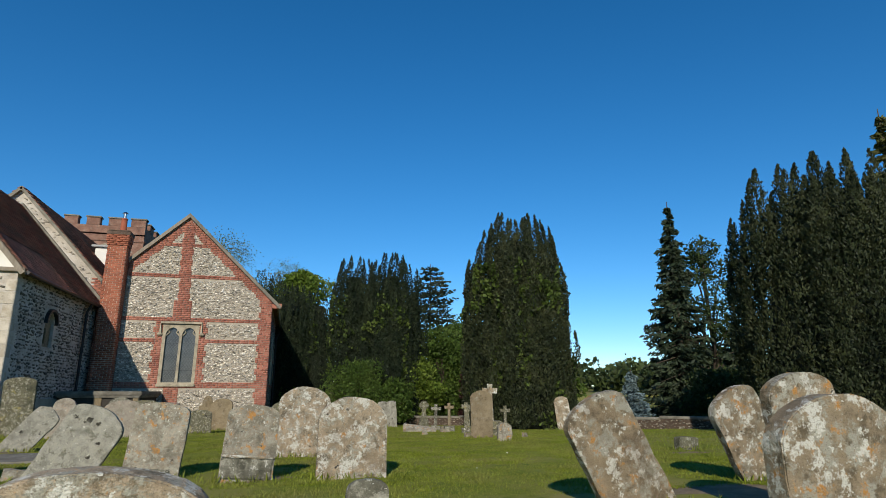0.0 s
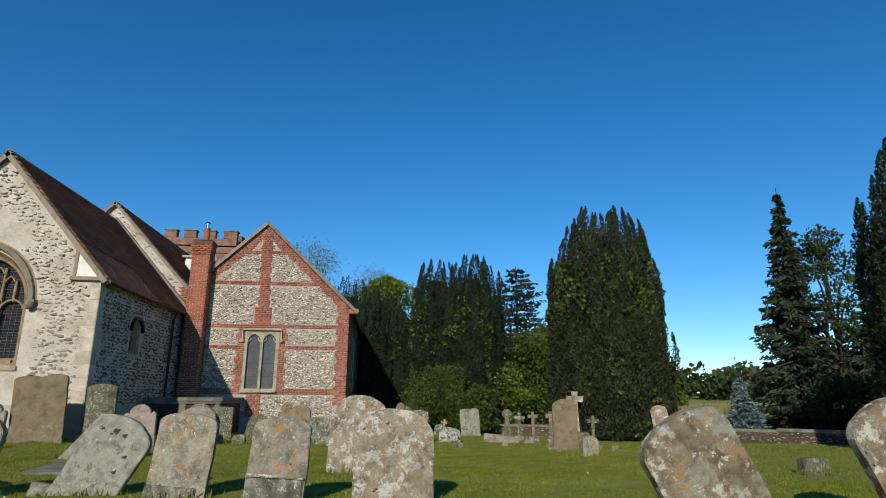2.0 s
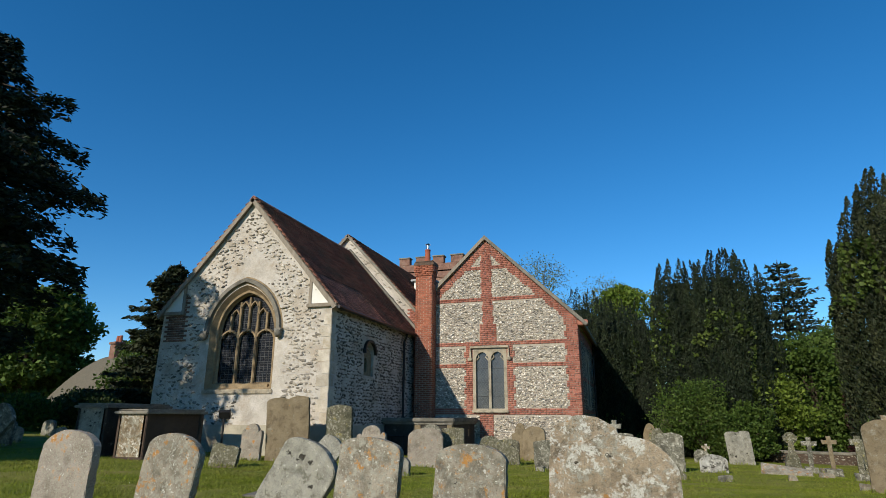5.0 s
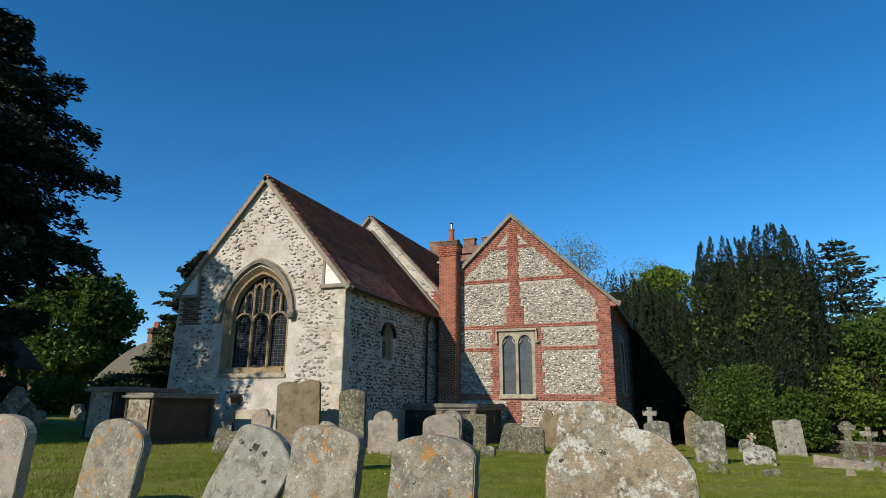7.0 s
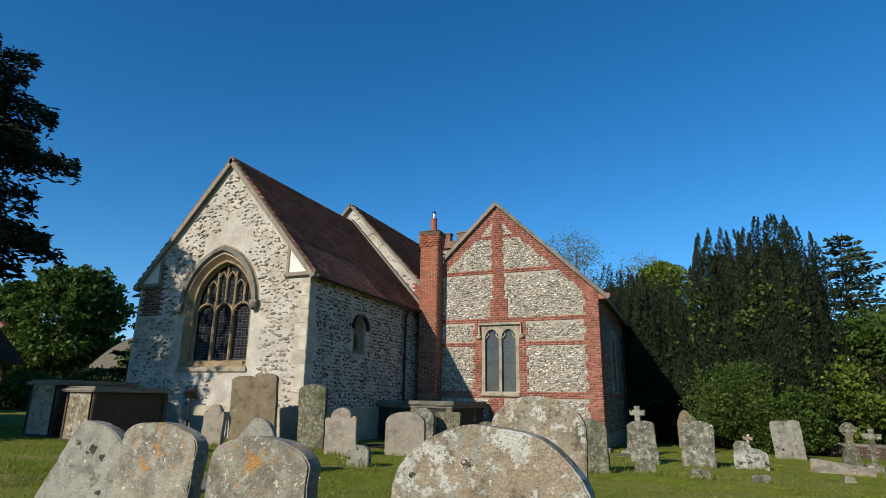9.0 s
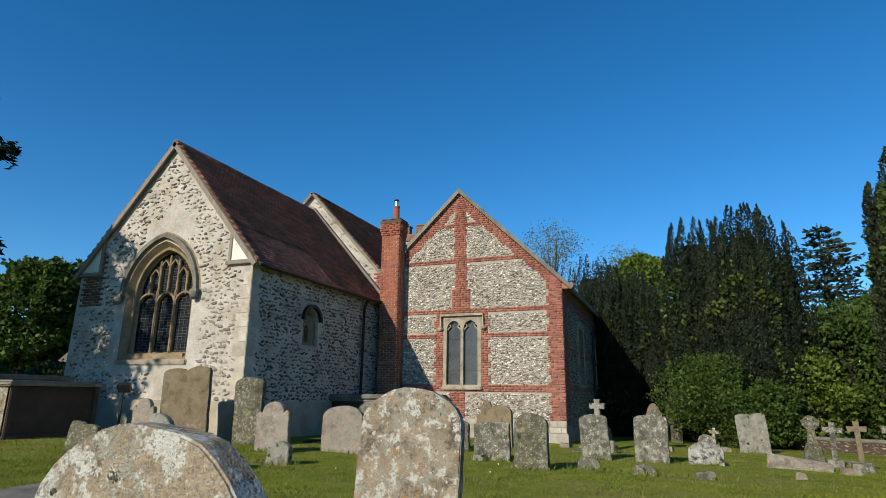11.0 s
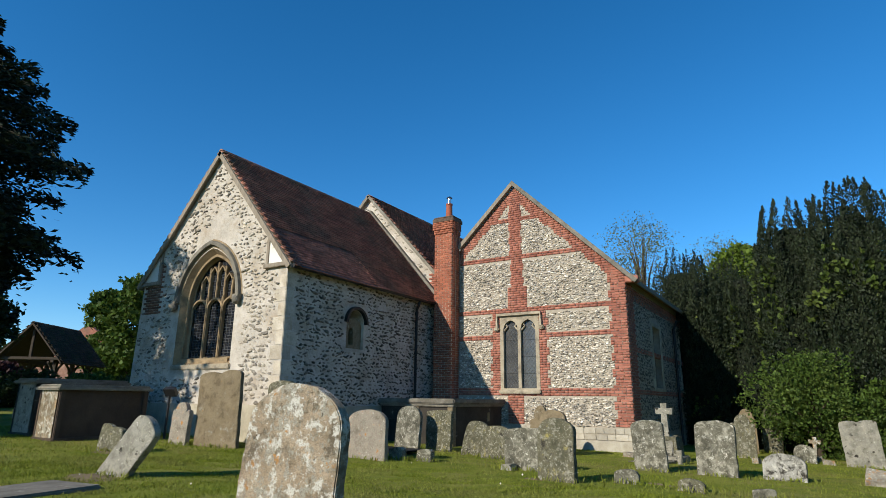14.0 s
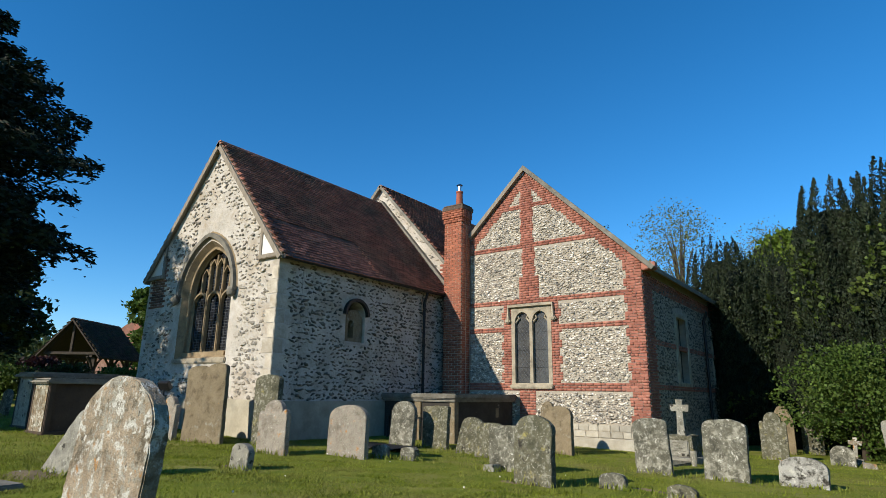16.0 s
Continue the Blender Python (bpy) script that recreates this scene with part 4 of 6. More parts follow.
part("window_sill", boxes((wx0 - 0.05, wx1 + 0.05, VY - 0.09, VY + 0.2, wz0 - 0.09, wz0 + 0.03), bevel=0.025), STONE_TRIM, vwin)
for lp in lights:
    part("pane", plate(lp, [], lambda u, z, d: (u, VY + 0.10 + d, z), 0.008), PANE, vwin, "greenish diamond-leaded glass")
    cx = sum(p[0] for p in lp[:2]) / 2
    half = (lp[1][0] - lp[0][0]) / 2
    for sx in (-1, 1):
        zc = oz1 - 0.22
        part("cusp", tube(bmesh.new(), [(cx + sx * half, VY + 0.05, zc - 0.14), (cx + sx * half * 0.52, VY + 0.05, zc - 0.02), (cx + sx * half * 0.78, VY + 0.05, zc + 0.12)], 0.035, 6, 0.02), STONE_TRIM, vwin)
    bm = bmesh.new()
    step = 0.15
    for s in (-1, 1):
        k = -14
        while k < 30:
            z_at = lambda u: oz0 + k * step + s * (u - cx) * 1.35
            us = [u for u in np.linspace(cx - half, cx + half, 25) if oz0 < z_at(u) < oz1 - 0.06 - 0.28 * (abs(u - cx) / half) ** 2]
            if len(us) > 1:
                tube(bm, [(us[0], VY + 0.096, z_at(us[0])), (us[-1], VY + 0.096, z_at(us[-1]))], 0.006, 4)
            k += 1
    part("lead_lattice", bm, LEADCAME, vwin)
    bm = bmesh.new()
    for k in range(3):
        box(bm, cx - half, cx + half, VY + 0.085, VY + 0.095, oz0 + 0.45 + k * 0.52, oz0 + 0.462 + k * 0.52)
    part("saddle_bar", bm, IRON, vwin)

# chimney stack
CAP_BRICK = material("sooty_brick", [(0.085, 0.058, 0.042), (0.15, 0.10, 0.072)], 6, 0.95, 0.7, 40, [((0.24, 0.21, 0.16), 7, 0.62, 0.05)])
chimney = tagged(new("chimney"), "tall orange-red brick chimney stack with terracotta pot", "chimney", kind="structure")
c0x, c1x, c0y, c1y = 0.22, 0.92, 6.42, 6.95
part("core", boxes((c0x + 0.012, c1x - 0.012, c0y + 0.012, c1y, -0.8, 6.95)), BRICK_MORTAR, chimney)
V, F, LONE = [], [], []
for k in range(98):
    z = -0.4 + k * 0.0755
    if z > 6.9:
        break
    grow = 0.0 if z < 6.45 else (0.03 if z < 6.6 else 0.06)
    x = c0x - grow - (k % 2) * 0.117
    while x < c1x + grow - 0.02:
        x0, x1 = max(x, c0x - grow), min(x + 0.224, c1x + grow)
        if x1 - x0 > 0.05:
            if 3.5 < z < 6.4 and x1 - x0 > 0.2 and len(LONE) < 110:
                LONE.append((x0, z, x1 - x0))
            else:
                brick_box(x0, x1 - 0.010, c0y - grow, c0y + 0.05, z, z + 0.065)
        x += 0.234
    y = c0y - grow + 0.052
    while y < c1y:
        y1 = min(y + 0.2, c1y)
        brick_box(c1x + grow - 0.05, c1x + grow, y, y1 - 0.01, z, z + 0.065)
        brick_box(c0x - grow, c0x - grow + 0.05, y, y1 - 0.01, z, z + 0.065)
        y += 0.234
tagged(cloud("bricks", V, F, BRICK_CHIM, chimney), kind="stuff")
me2 = bpy.data.meshes.new("brick")
bmx = boxes((0, 1, 0, 0.05, 0, 0.065))
bmx.to_mesh(me2)
bmx.free()
me2.materials.append(BRICK_CHIM_ONE)
me2.shade_flat()
for x, z, w in LONE:
    ob = new("brick", me2)
    ob.parent = chimney
    ob.matrix_local = Matrix.LocRotScale((x, c0y - 0.002, z), None, (w - 0.010, 1, 1))
part("cap", boxes((c0x - 0.075, c1x + 0.075, c0y - 0.075, c1y + 0.06, 6.88, 7.03), (c0x - 0.04, c1x + 0.04, c0y - 0.04, c1y + 0.04, 7.03, 7.09), bevel=0.02), CAP_BRICK, chimney, "dark weathered corbelled cap")
pot = part("pot", tube(bmesh.new(), [(0.62, 6.7, 7.05), (0.62, 6.7, 7.62)], 0.125, 16, 0.105), CLAYPOT, chimney, "terracotta chimney pot")
part("rim", tube(bmesh.new(), [(0.62, 6.7, 7.58), (0.62, 6.7, 7.63)], 0.12, 16), CLAYPOT, pot)
flue = part("flue", tube(bmesh.new(), [(0.62, 6.7, 7.6), (0.62, 6.7, 7.84)], 0.065, 14), STEEL, chimney, "bright steel flue")
part("cowl", tube(bmesh.new(), [(0.62, 6.7, 7.85), (0.62, 6.7, 7.90)], 0.11, 14, 0.06), STEEL, flue)
# narrow brick strip and buttress between chancel and chimney
V, F = [], []
for k in range(64):
    z = -0.4 + k * 0.076
    brick_box(0.0, 0.10 + 0.11 * (k % 2), 6.88, 6.94, z, z + 0.065)
    brick_box(0.11 + 0.11 * (k % 2), 0.225, 6.88, 6.94, z, z + 0.065)
tagged(cloud("bricks", V, F, BRICK, v_wall), kind="stuff")


# ---- headstones ----
def profile(kind, w, h):
    a = w / 2
    if kind in ("round", "seg", "flat", "low"):
        rise = {"round": 0.36, "seg": 0.17, "flat": 0.05, "low": 0.26}[kind] * w
        return [(-a, 0), (a, 0)] + [(a * math.cos(q), h - rise + rise * math.sin(q)) for q in np.linspace(0, math.pi, 17)]
    if kind == "should":
        s, r = h * 0.80, a * 0.66
        return [(-a, 0), (a, 0), (a, s - 0.05), (a * 0.93, s), (a * 0.80, s + 0.015), (r, s - 0.03)] + [(r * math.cos(q), s + (h - s) * math.sin(q)) for q in np.linspace(0.08, math.pi - 0.08, 13)] + [(-r, s - 0.03), (-a * 0.80, s + 0.015), (-a * 0.93, s), (-a, s - 0.05)]
    if kind == "two":
        s = h - 0.055 * w
        pts = [(-a, 0), (a, 0), (a, s - 0.03)]
        pts += [(a * 0.5 + a * 0.46 * math.cos(q), s + (h - s) * math.sin(q)) for q in np.linspace(0.2, math.pi - 0.25, 8)]
        pts += [(-a * 0.5 + a * 0.46 * math.cos(q), s + (h - s) * math.sin(q)) for q in np.linspace(0.25, math.pi - 0.2, 8)]
        return pts + [(-a, s - 0.03)]
    if kind == "gothic":
        return [(-a, 0), (a, 0)] + [(a * (1 - t) ** 0.75, h - 0.75 * w + 0.75 * w * math.sin(t * math.pi / 2)) for t in np.linspace(0, 1, 9)] + [(-a * (1 - t) ** 0.75, h - 0.75 * w + 0.75 * w * math.sin(t * math.pi / 2)) for t in np.linspace(0.88, 0, 8)]
    if kind == "knob":
        s = h * 0.72
        return [(-a, 0), (a, 0), (a, s - 0.05), (a * 0.55, s)] + [(a * 0.62 * math.cos(q), s + 0.06 + (h - s - 0.06) * max(0, math.sin(q))) for q in np.linspace(0.05, math.pi - 0.05, 9)] + [(-a * 0.55, s), (-a, s - 0.05)]
    return [(-a, 0), (a, 0), (a * 0.9, h * 0.85), (a * 0.5, h), (-a * 0.3, h * 0.93), (-a * 0.85, h * 0.8)]


def slab_mesh(kind, w, h, thick, seed):
    """A worn upright slab; its foot is sunk into the turf."""
    r = random.Random(seed)
    pts = profile(kind, w, h)
    dense = []
    for k, p in enumerate(pts):
        q = pts[(k + 1) % len(pts)]
        n = max(1, int(math.dist(p, q) / 0.07))
        dense += [(p[0] + (q[0] - p[0]) * i / n, p[1] + (q[1] - p[1]) * i / n) for i in range(n)]
    bm = bmesh.new()
    vs = []
    for u, z in dense:
        wob = noise.noise(Vector((u * 5 + seed, z * 5, seed * 1.7))) * 0.012 + noise.noise(Vector((u * 13 + seed, z * 13, seed))) * 0.004
        s = 1 + wob / max(0.1, w / 2)
        vs.append(bm.verts.new((u * s, -thick / 2, z + (wob if z > 0.1 else -0.35))))
    front = bm.faces.new(vs)
    ext = bmesh.ops.extrude_face_region(bm, geom=[front])
    moved = [v for v in ext["geom"] if isinstance(v, bmesh.types.BMVert)]
    for v in moved:
        v.co.y += thick
        v.co += Vector((r.uniform(-0.004, 0.004), 0, r.uniform(-0.004, 0.004)))
    rim = [e for e in bm.edges if len(e.link_faces) == 2 and any(len(f.verts) > 8 for f in e.link_faces)]
    bmesh.ops.bevel(bm, geom=rim, offset=0.009, segments=2, affect="EDGES")
    bmesh.ops.recalc_face_normals(bm, faces=bm.faces)
    return bm


COUNT = [0]


def headstone(x, y, w, top, kind, mat, label, lean=0.0, back=2.0, yaw=0.0, thick=0.12, name="headstone", group="headstones in the churchyard"):
    COUNT[0] += 1
    z = gz(x, y)
    ob = part(name, slab_mesh(kind, w, (top - z) / math.cos(radians(lean)), thick, COUNT[0]), mat)
    ob.matrix_world = pose(x, y, z, -back, lean, yaw)
    return tagged(ob, label, "gravestone", group)


B_ = headstone
B_(4.60, -9.33, 0.70, 0.68, "low", S_PALE, "pale grey headstone leaning over, spotted with black lichen", 29, 3, thick=0.11)
b2 = B_(5.72, -9.55, 0.66, 0.77, "seg", S_SPECK, "grey speckled headstone with lichen crust", 5, 2, thick=0.11)
b3 = B_(6.88, -9.96, 0.64, 0.74, "seg", S_SPECK, "brown and grey speckled headstone with orange lichen", 4, 2, thick=0.11)
B_(8.18, -10.0, 0.89, 0.84, "round", S_WHITE, "broad round-topped headstone crusted with white lichen", 0, 1, thick=0.14)
B_(7.62, -6.9, 0.92, 1.00, "round", S_WHITE, "large round-topped sandstone headstone with white and orange lichen", 2, 4, thick=0.10)
B_(3.30, -9.56, 0.72, 0.78, "low", S_SPECK, "brownish speckled headstone leaning slightly", 9, 2, thick=0.11)
B_(2.41, -10.03, 0.74, 0.82, "low", S_PINK, "grey-pink headstone streaked with lichen", 1, 2, thick=0.11)
B_(10.58, -12.8, 0.68, 0.84, "low", S_TAN, "tan round-topped headstone leaning steeply, patched with pale lichen", -29, -4, thick=0.11)
B_(13.08, -11.68, 0.72, 0.92, "low", S_TAN, "brown leaning headstone with pale lichen flecks", -28, -4, thick=0.11)
B_(11.62, -13.81, 0.68, 1.06, "low", S_TAN, "tall brown headstone behind a broader one", -8, -2)
B_(10.66, -14.9, 0.98, 0.89, "round", S_TAN, "massive round-shouldered headstone with white lichen blotches", 0, 0, thick=0.16)
B_(6.50, -14.85, 1.10, 0.575, "low", S_WHITE, "low curved headstone with lichen along its top", 0, -6, thick=0.16)
B_(8, -12.87, 0.34, 0.2, "low", S_DARK, "small dark rounded footstone", 2)
B_(14.96, -7.61, 0.42, 0.05, "flat", S_GREEN, "small squared footstone stub", 3, thick=0.2)
B_(2.46, -5.12, 0.46, 0.57, "low", S_PALE, "narrow pale headstone leaning far over in bare soil", 38, 4, yaw=8, thick=0.12)
B_(-0.61, -3.49, 0.72, 0.35, "two", S_GREEN, "small twin-lobed headstone with carved lines", 9, 3, thick=0.1)
B_(3.48, -3.02, 0.42, 0.15, "low", S_PALE, "low pale footstone with white lichen top", 5, 3)
B_(-0.3, -1.35, 1.16, 1.46, "two", S_SAND, "tall brown sandstone slab with double-curved top and flaking face", -4, 3, yaw=10, thick=0.11)
B_(-1.23, -1.62, 0.6, 0.79, "should", S_PINK, "small orange-flecked headstone beside a tall slab", 1, 2, thick=0.11)
B_(0.76, -0.58, 0.72, 1.27, "seg", S_GREEN, "tall narrow grey-green headstone speckled white at its top", -2, 3, yaw=5, thick=0.14)
B_(2.10, -1.40, 0.74, 0.76, "should", S_PINK, "weathered round headstone with notched shoulders", -3, 4, yaw=5)
B_(3.19, -0.53, 0.92, 0.69, "low", S_PINK, "pinkish grey headstone with a shallow arched top", -2, 3, yaw=4)
B_(2.46, 1.88, 0.68, 0.75, "round", S_DARK, "dark headstone flecked with white lichen", 2, 4)
B_(3.01, 2.42, 0.7, 0.65, "flat", S_GREEN, "plain squared greenish headstone by the box tomb", -1, 4)
B_(3.56, -0.02, 0.38, -0.02, "rough", S_DARK, "broken stump of a headstone in the grass", 0, thick=0.14)
B_(4.11, 0.15, 0.38, -0.04, "rough", S_DARK, "jagged lichened stump of a headstone", 4, thick=0.14)
B_(4.09, 2.17, 0.62, 0.43, "round", S_GREEN, "grey-green headstone leaning on its neighbour", 14, 3)
B_(4.77, 1.94, 0.68, 0.36, "seg", S_GREEN, "low moss-stained headstone with a curved top", -1, 3)
B_(6.17, 0.33, 0.74, 0.41, "flat", S_DARK, "wide dark headstone with moss at its foot", -2, 3)
B_(4.58, 4.94, 0.56, 0.78, "knob", S_SAND, "shouldered brown headstone in front of the flint wall", 0, 2)
B_(5.17, 4.33, 0.74, 0.69, "round", S_SAND, "brown round-topped headstone with worn carved edge", -4, 6, yaw=-10)
B_(7.24, -0.83, 0.62, 0.64, "round", S_GREEN, "tall greenish round-topped headstone leaning back", -2, 6, yaw=-4, thick=0.13)
B_(5.95, 0.09, 0.42, -0.2, "rough", S_PALE, "flat broken stone lying in the grass", 0, thick=0.25)
B_(8.14, -0.18, 0.38, -0.12, "low", S_DARK, "low lichened footstone in turf", 3, thick=0.12)
B_(9.1, -0.28, 0.4, -0.18, "low", S_GREEN, "low rounded footstone sunk in turf", 4, thick=0.12)
B_(7.96, 2.29, 0.62, 0.56, "seg", S_DARK, "dark streaked headstone tilting slightly", -4, 4, thick=0.11)
B_(9.11, 2.39, 0.7, 0.58, "seg", S_DARK, "broad dark-streaked headstone with a curved top", 0, 4, yaw=-6, thick=0.11)
B_(9, 8.58, 0.6, 0.6, "should", S_GREEN, "greenish shouldered headstone by the shrubs", 0, 2)
B_(8.81, 12.01, 0.56, 0.73, "gothic", S_SAND, "pointed brown headstone half hidden by a bush", 0, 2)
B_(9.45, 12.81, 0.56, 0.9, "gothic", S_GREEN, "pointed headstone behind another in shade", 2, 2)
B_(10.18, 2.66, 0.7, 0.03, "low", S_MOSSED, "low headstone half white, half blackened", 0, 4, yaw=-8)
B_(10.05, -0.48, 0.32, -0.22, "rough", S_DARK, "small mossy footstone in grass", 0, thick=0.12)
B_(10.4, 8.42, 0.5, -0.12, "round", S_DARK, "small round dark headstone near shrubs", 0, 2)
B_(11.68, 8.23, 0.8, 0.52, "two", S_PALE, "broad headstone streaked with white lichen", -4, 5, yaw=-6)
B_(12.65, -1.86, 0.62, 0.95, "round", S_SAND, "tall rusty-brown round-topped headstone", 0, 1, yaw=-12)
B_(12.67, -3.59, 0.36, 0.15, "round", S_SPECK, "small round footstone with a dark hollow", 0, 1)
B_(17.82, 3.47, 0.56, 0.74, "round", S_WHITE, "pale leaning headstone before a large yew", -7, 2, yaw=-20)
B_(-7.48, 0.66, 0.55, 0.71, "gothic", S_DARK, "headstone in the shade beside the chancel", 4)
for x, y, w, top, k in ((-9.2, -2.2, 0.5, 0.85, "round"), (-10.4, -1.0, 0.45, 0.62, "round"), (-13.5, 2.6, 0.6, 0.8, "low"), (-12.4, 3.4, 0.4, 0.7, "round"), (-11.6, 1.5, 0.7, 0.55, "rough"), (-9.8, 3.2, 0.5, 0.95, "low"), (-15.5, 1.2, 0.6, 1.0, "should")):
    B_(x, y, w, top, k, S_PALE if top < 0.81 else S_DARK, "distant headstone beyond the shaded tombs", float(rng.uniform(-8, 8)))
B_(-8.3, -3.6, 0.7, 1.15, "low", S_DARK, "dark headstone leaning far over under the tree", 42, 2)

part("broken_foot", boxes((-0.34, 0.22, -0.085, -0.05, -0.1, 0.13), bevel=0.012), S_DARK, b2, "flaked darker foot")
part("base_band", boxes((-0.31, 0.30, -0.082, -0.05, 0.02, 0.27), bevel=0.012), S_DARK, b3, "black-stained lower band")
part("ledge", boxes((-0.32, 0.31, -0.10, -0.05, 0.27, 0.30), bevel=0.01), S_WHITE, b3)


def cross(x, y, top, arm, label, mat, plinth=0.0, lean=0.0, yaw=0.0, thick=0.1, wide=0.11, ring=False, taper=1.0):
    z = gz(x, y)
    h = top - z
    e = tagged(new("stone_cross"), label, "grave cross", "crosses in the churchyard")
    e.matrix_world = pose(x, y, z, 0, lean, yaw)
    a = wide / 2
    zc = h - arm * 0.85
    bm = bmesh.new()
    b = a * taper
    pts = [(-b, plinth - 0.04), (b, plinth - 0.04), (a, zc - a), (arm - 0.02, zc - a * 1.15), (arm, zc + a * 1.15), (a, zc + a), (a * 1.15, h), (-a * 1.15, h), (-a, zc + a), (-arm, zc + a * 1.15), (-arm + 0.02, zc - a * 1.15), (-a, zc - a)]
    vs = [bm.verts.new((u, -thick / 2, w)) for u, w in pts]
    fc = bm.faces.new(vs)
    ext = bmesh.ops.extrude_face_region(bm, geom=[fc])
    bmesh.ops.translate(bm, vec=(0, thick, 0), verts=[v for v in ext["geom"] if isinstance(v, bmesh.types.BMVert)])
    bmesh.ops.bevel(bm, geom=[q for q in bm.edges], offset=0.008, segments=1, affect="EDGES")
    part("cross", bm, mat, e)
    if ring:
        part("ring", tube(bmesh.new(), [(arm * 0.72 * math.cos(q), 0, zc + arm * 0.72 * math.sin(q)) for q in np.linspace(0, 2 * math.pi, 19)], 0.035, 6), mat, e)
    return e


def rock_base(e, w, d, h, mat, name="plinth", taper=0.8):
    bm = bmesh.new()
    bmesh.ops.create_cube(bm, size=1.0)
    bmesh.ops.subdivide_edges(bm, edges=bm.edges, cuts=4, use_grid_fill=True)
    for v in bm.verts:
        k = 1 - (1 - taper) * (v.co.z + 0.5)
        v.co = Vector((v.co.x * w * k, v.co.y * d * k, (v.co.z + 0.5) * (h + 0.3) - 0.3))
        v.co += Vector((noise.noise(v.co * 6), noise.noise(v.co * 6 + Vector((5, 0, 0))), noise.noise(v.co * 6 + Vector((0, 9, 0))))) * 0.035
    return part(name, bm, mat, e)


c1 = cross(7.61, 5.52, 0.88, 0.22, "granite cross on a rough stone plinth with inscription tablet", S_PALE, 0.52, thick=0.12, wide=0.14, taper=1.35, yaw=-8)
rock_base(c1, 0.72, 0.5, 0.56, S_GREEN)
part("tablet", boxes((-0.22, 0.22, -0.255, -0.2, 0.12, 0.46), bevel=0.02), S_PALE, c1)
for k in range(5):
    part("inscription", boxes((-0.16 + 0.02 * (k % 2), 0.16 - 0.03 * (k % 3), -0.259, -0.254, 0.40 - k * 0.055, 0.412 - k * 0.055)), S_DARK, c1)
part("kerb", boxes((-0.40, 0.42, -1.5, -0.35, -0.35, 0.06), bevel=0.02), S_GREEN, c1)
part("step", boxes((-0.42, 0.42, -0.45, 0.35, -0.3, 0.12), bevel=0.02), S_PALE, c1)
vase = place("flower_vase", 8.05, 4.6, label="small stone grave vase", category="vase")
part("pot", tube(bmesh.new(), [(0, 0, -0.02), (0, 0, 0.12), (0, 0, 0.3)], 0.05, 10, 0.07), S_PALE, vase)
cs = cross(10.61, 9.22, 0.05, 0.15, "small leaning stone cross with a reddish shaft", S_TAN, 0.12, 4, thick=0.08, wide=0.09)
rock_base(cs, 0.4, 0.35, 0.16, S_DARK)
ce = cross(12.63, 5.36, 0.56, 0.2, "ringed celtic cross on a flared stone base", S_GREEN, 0.42, 0, -8, 0.1, 0.12, True, 2.0)
rock_base(ce, 0.62, 0.4, 0.45, S_GREEN, "base", 0.45)
c3 = cross(12.83, 4.24, 0.46, 0.2, "plain stone cross with a mossy foot", S_DARK, 0.12, 1, -10, 0.09, 0.11)
rock_base(c3, 0.4, 0.35, 0.16, S_DARK)
c4 = cross(13.09, 3.2, 0.52, 0.18, "small brown stone cross", S_SAND, 0.15, -1, -10, 0.09, 0.1)
rock_base(c4, 0.45, 0.4, 0.18, S_DARK)
c5 = cross(13.26, 1.7, 0.57, 0.17, "tall slim grey stone cross", S_GREEN, 0.12, 1, -10, 0.09, 0.12)
rock_base(c5, 0.35, 0.35, 0.15, S_DARK)
c6 = cross(13.33, -0.55, 1.15, 0.24, "large cross on a tapered pillar and stepped stone base", S_TAN, 0.42, 1, -14, 0.14, 0.15, taper=1.6)
part("step", boxes((-0.55, 0.55, -0.5, 0.5, -0.3, 0.18), bevel=0.03), S_GREEN, c6)
part("step", boxes((-0.36, 0.36, -0.34, 0.34, 0.18, 0.44), bevel=0.03), S_GREEN, c6)
c7 = cross(13.83, -0.58, 0.5, 0.17, "slim grey cross on a low base", S_GREEN, 0.12, 0, -12, 0.08, 0.09)
rock_base(c7, 0.5, 0.4, 0.14, S_GREEN)
c8 = cross(14.26, 4.52, 0.35, 0.15, "small broken grave cross", S_GREEN, 0.1, -6, -10, 0.08, 0.09)
rock_base(c8, 0.4, 0.4, 0.12, S_GREEN)

# coped ledger, tilted
ledger = place("ledger_stone", 11.95, 3.2, -12, "tilted coped ledger stone smeared with white lichen", "grave slab")
bm = bmesh.new()
sec = [(-0.30, 0.0), (0.30, 0.0), (0.30, 0.18), (0.0, 0.40), (-0.30, 0.18)]
ra = [bm.verts.new((-0.55, u, z - 0.1)) for u, z in sec]
rb = [bm.verts.new((0.62, u, (z - 0.1) * (0.5 if z > 0.1 else 1))) for u, z in sec]
bm.faces.new(ra)
bm.faces.new(rb)
for k in range(5):
    bm.faces.new((ra[k], ra[(k + 1) % 5], rb[(k + 1) % 5], rb[k]))
bmesh.ops.bevel(bm, geom=list(bm.edges), offset=0.02, segments=2, affect="EDGES")
part("slab", bm, S_SPECK, ledger)
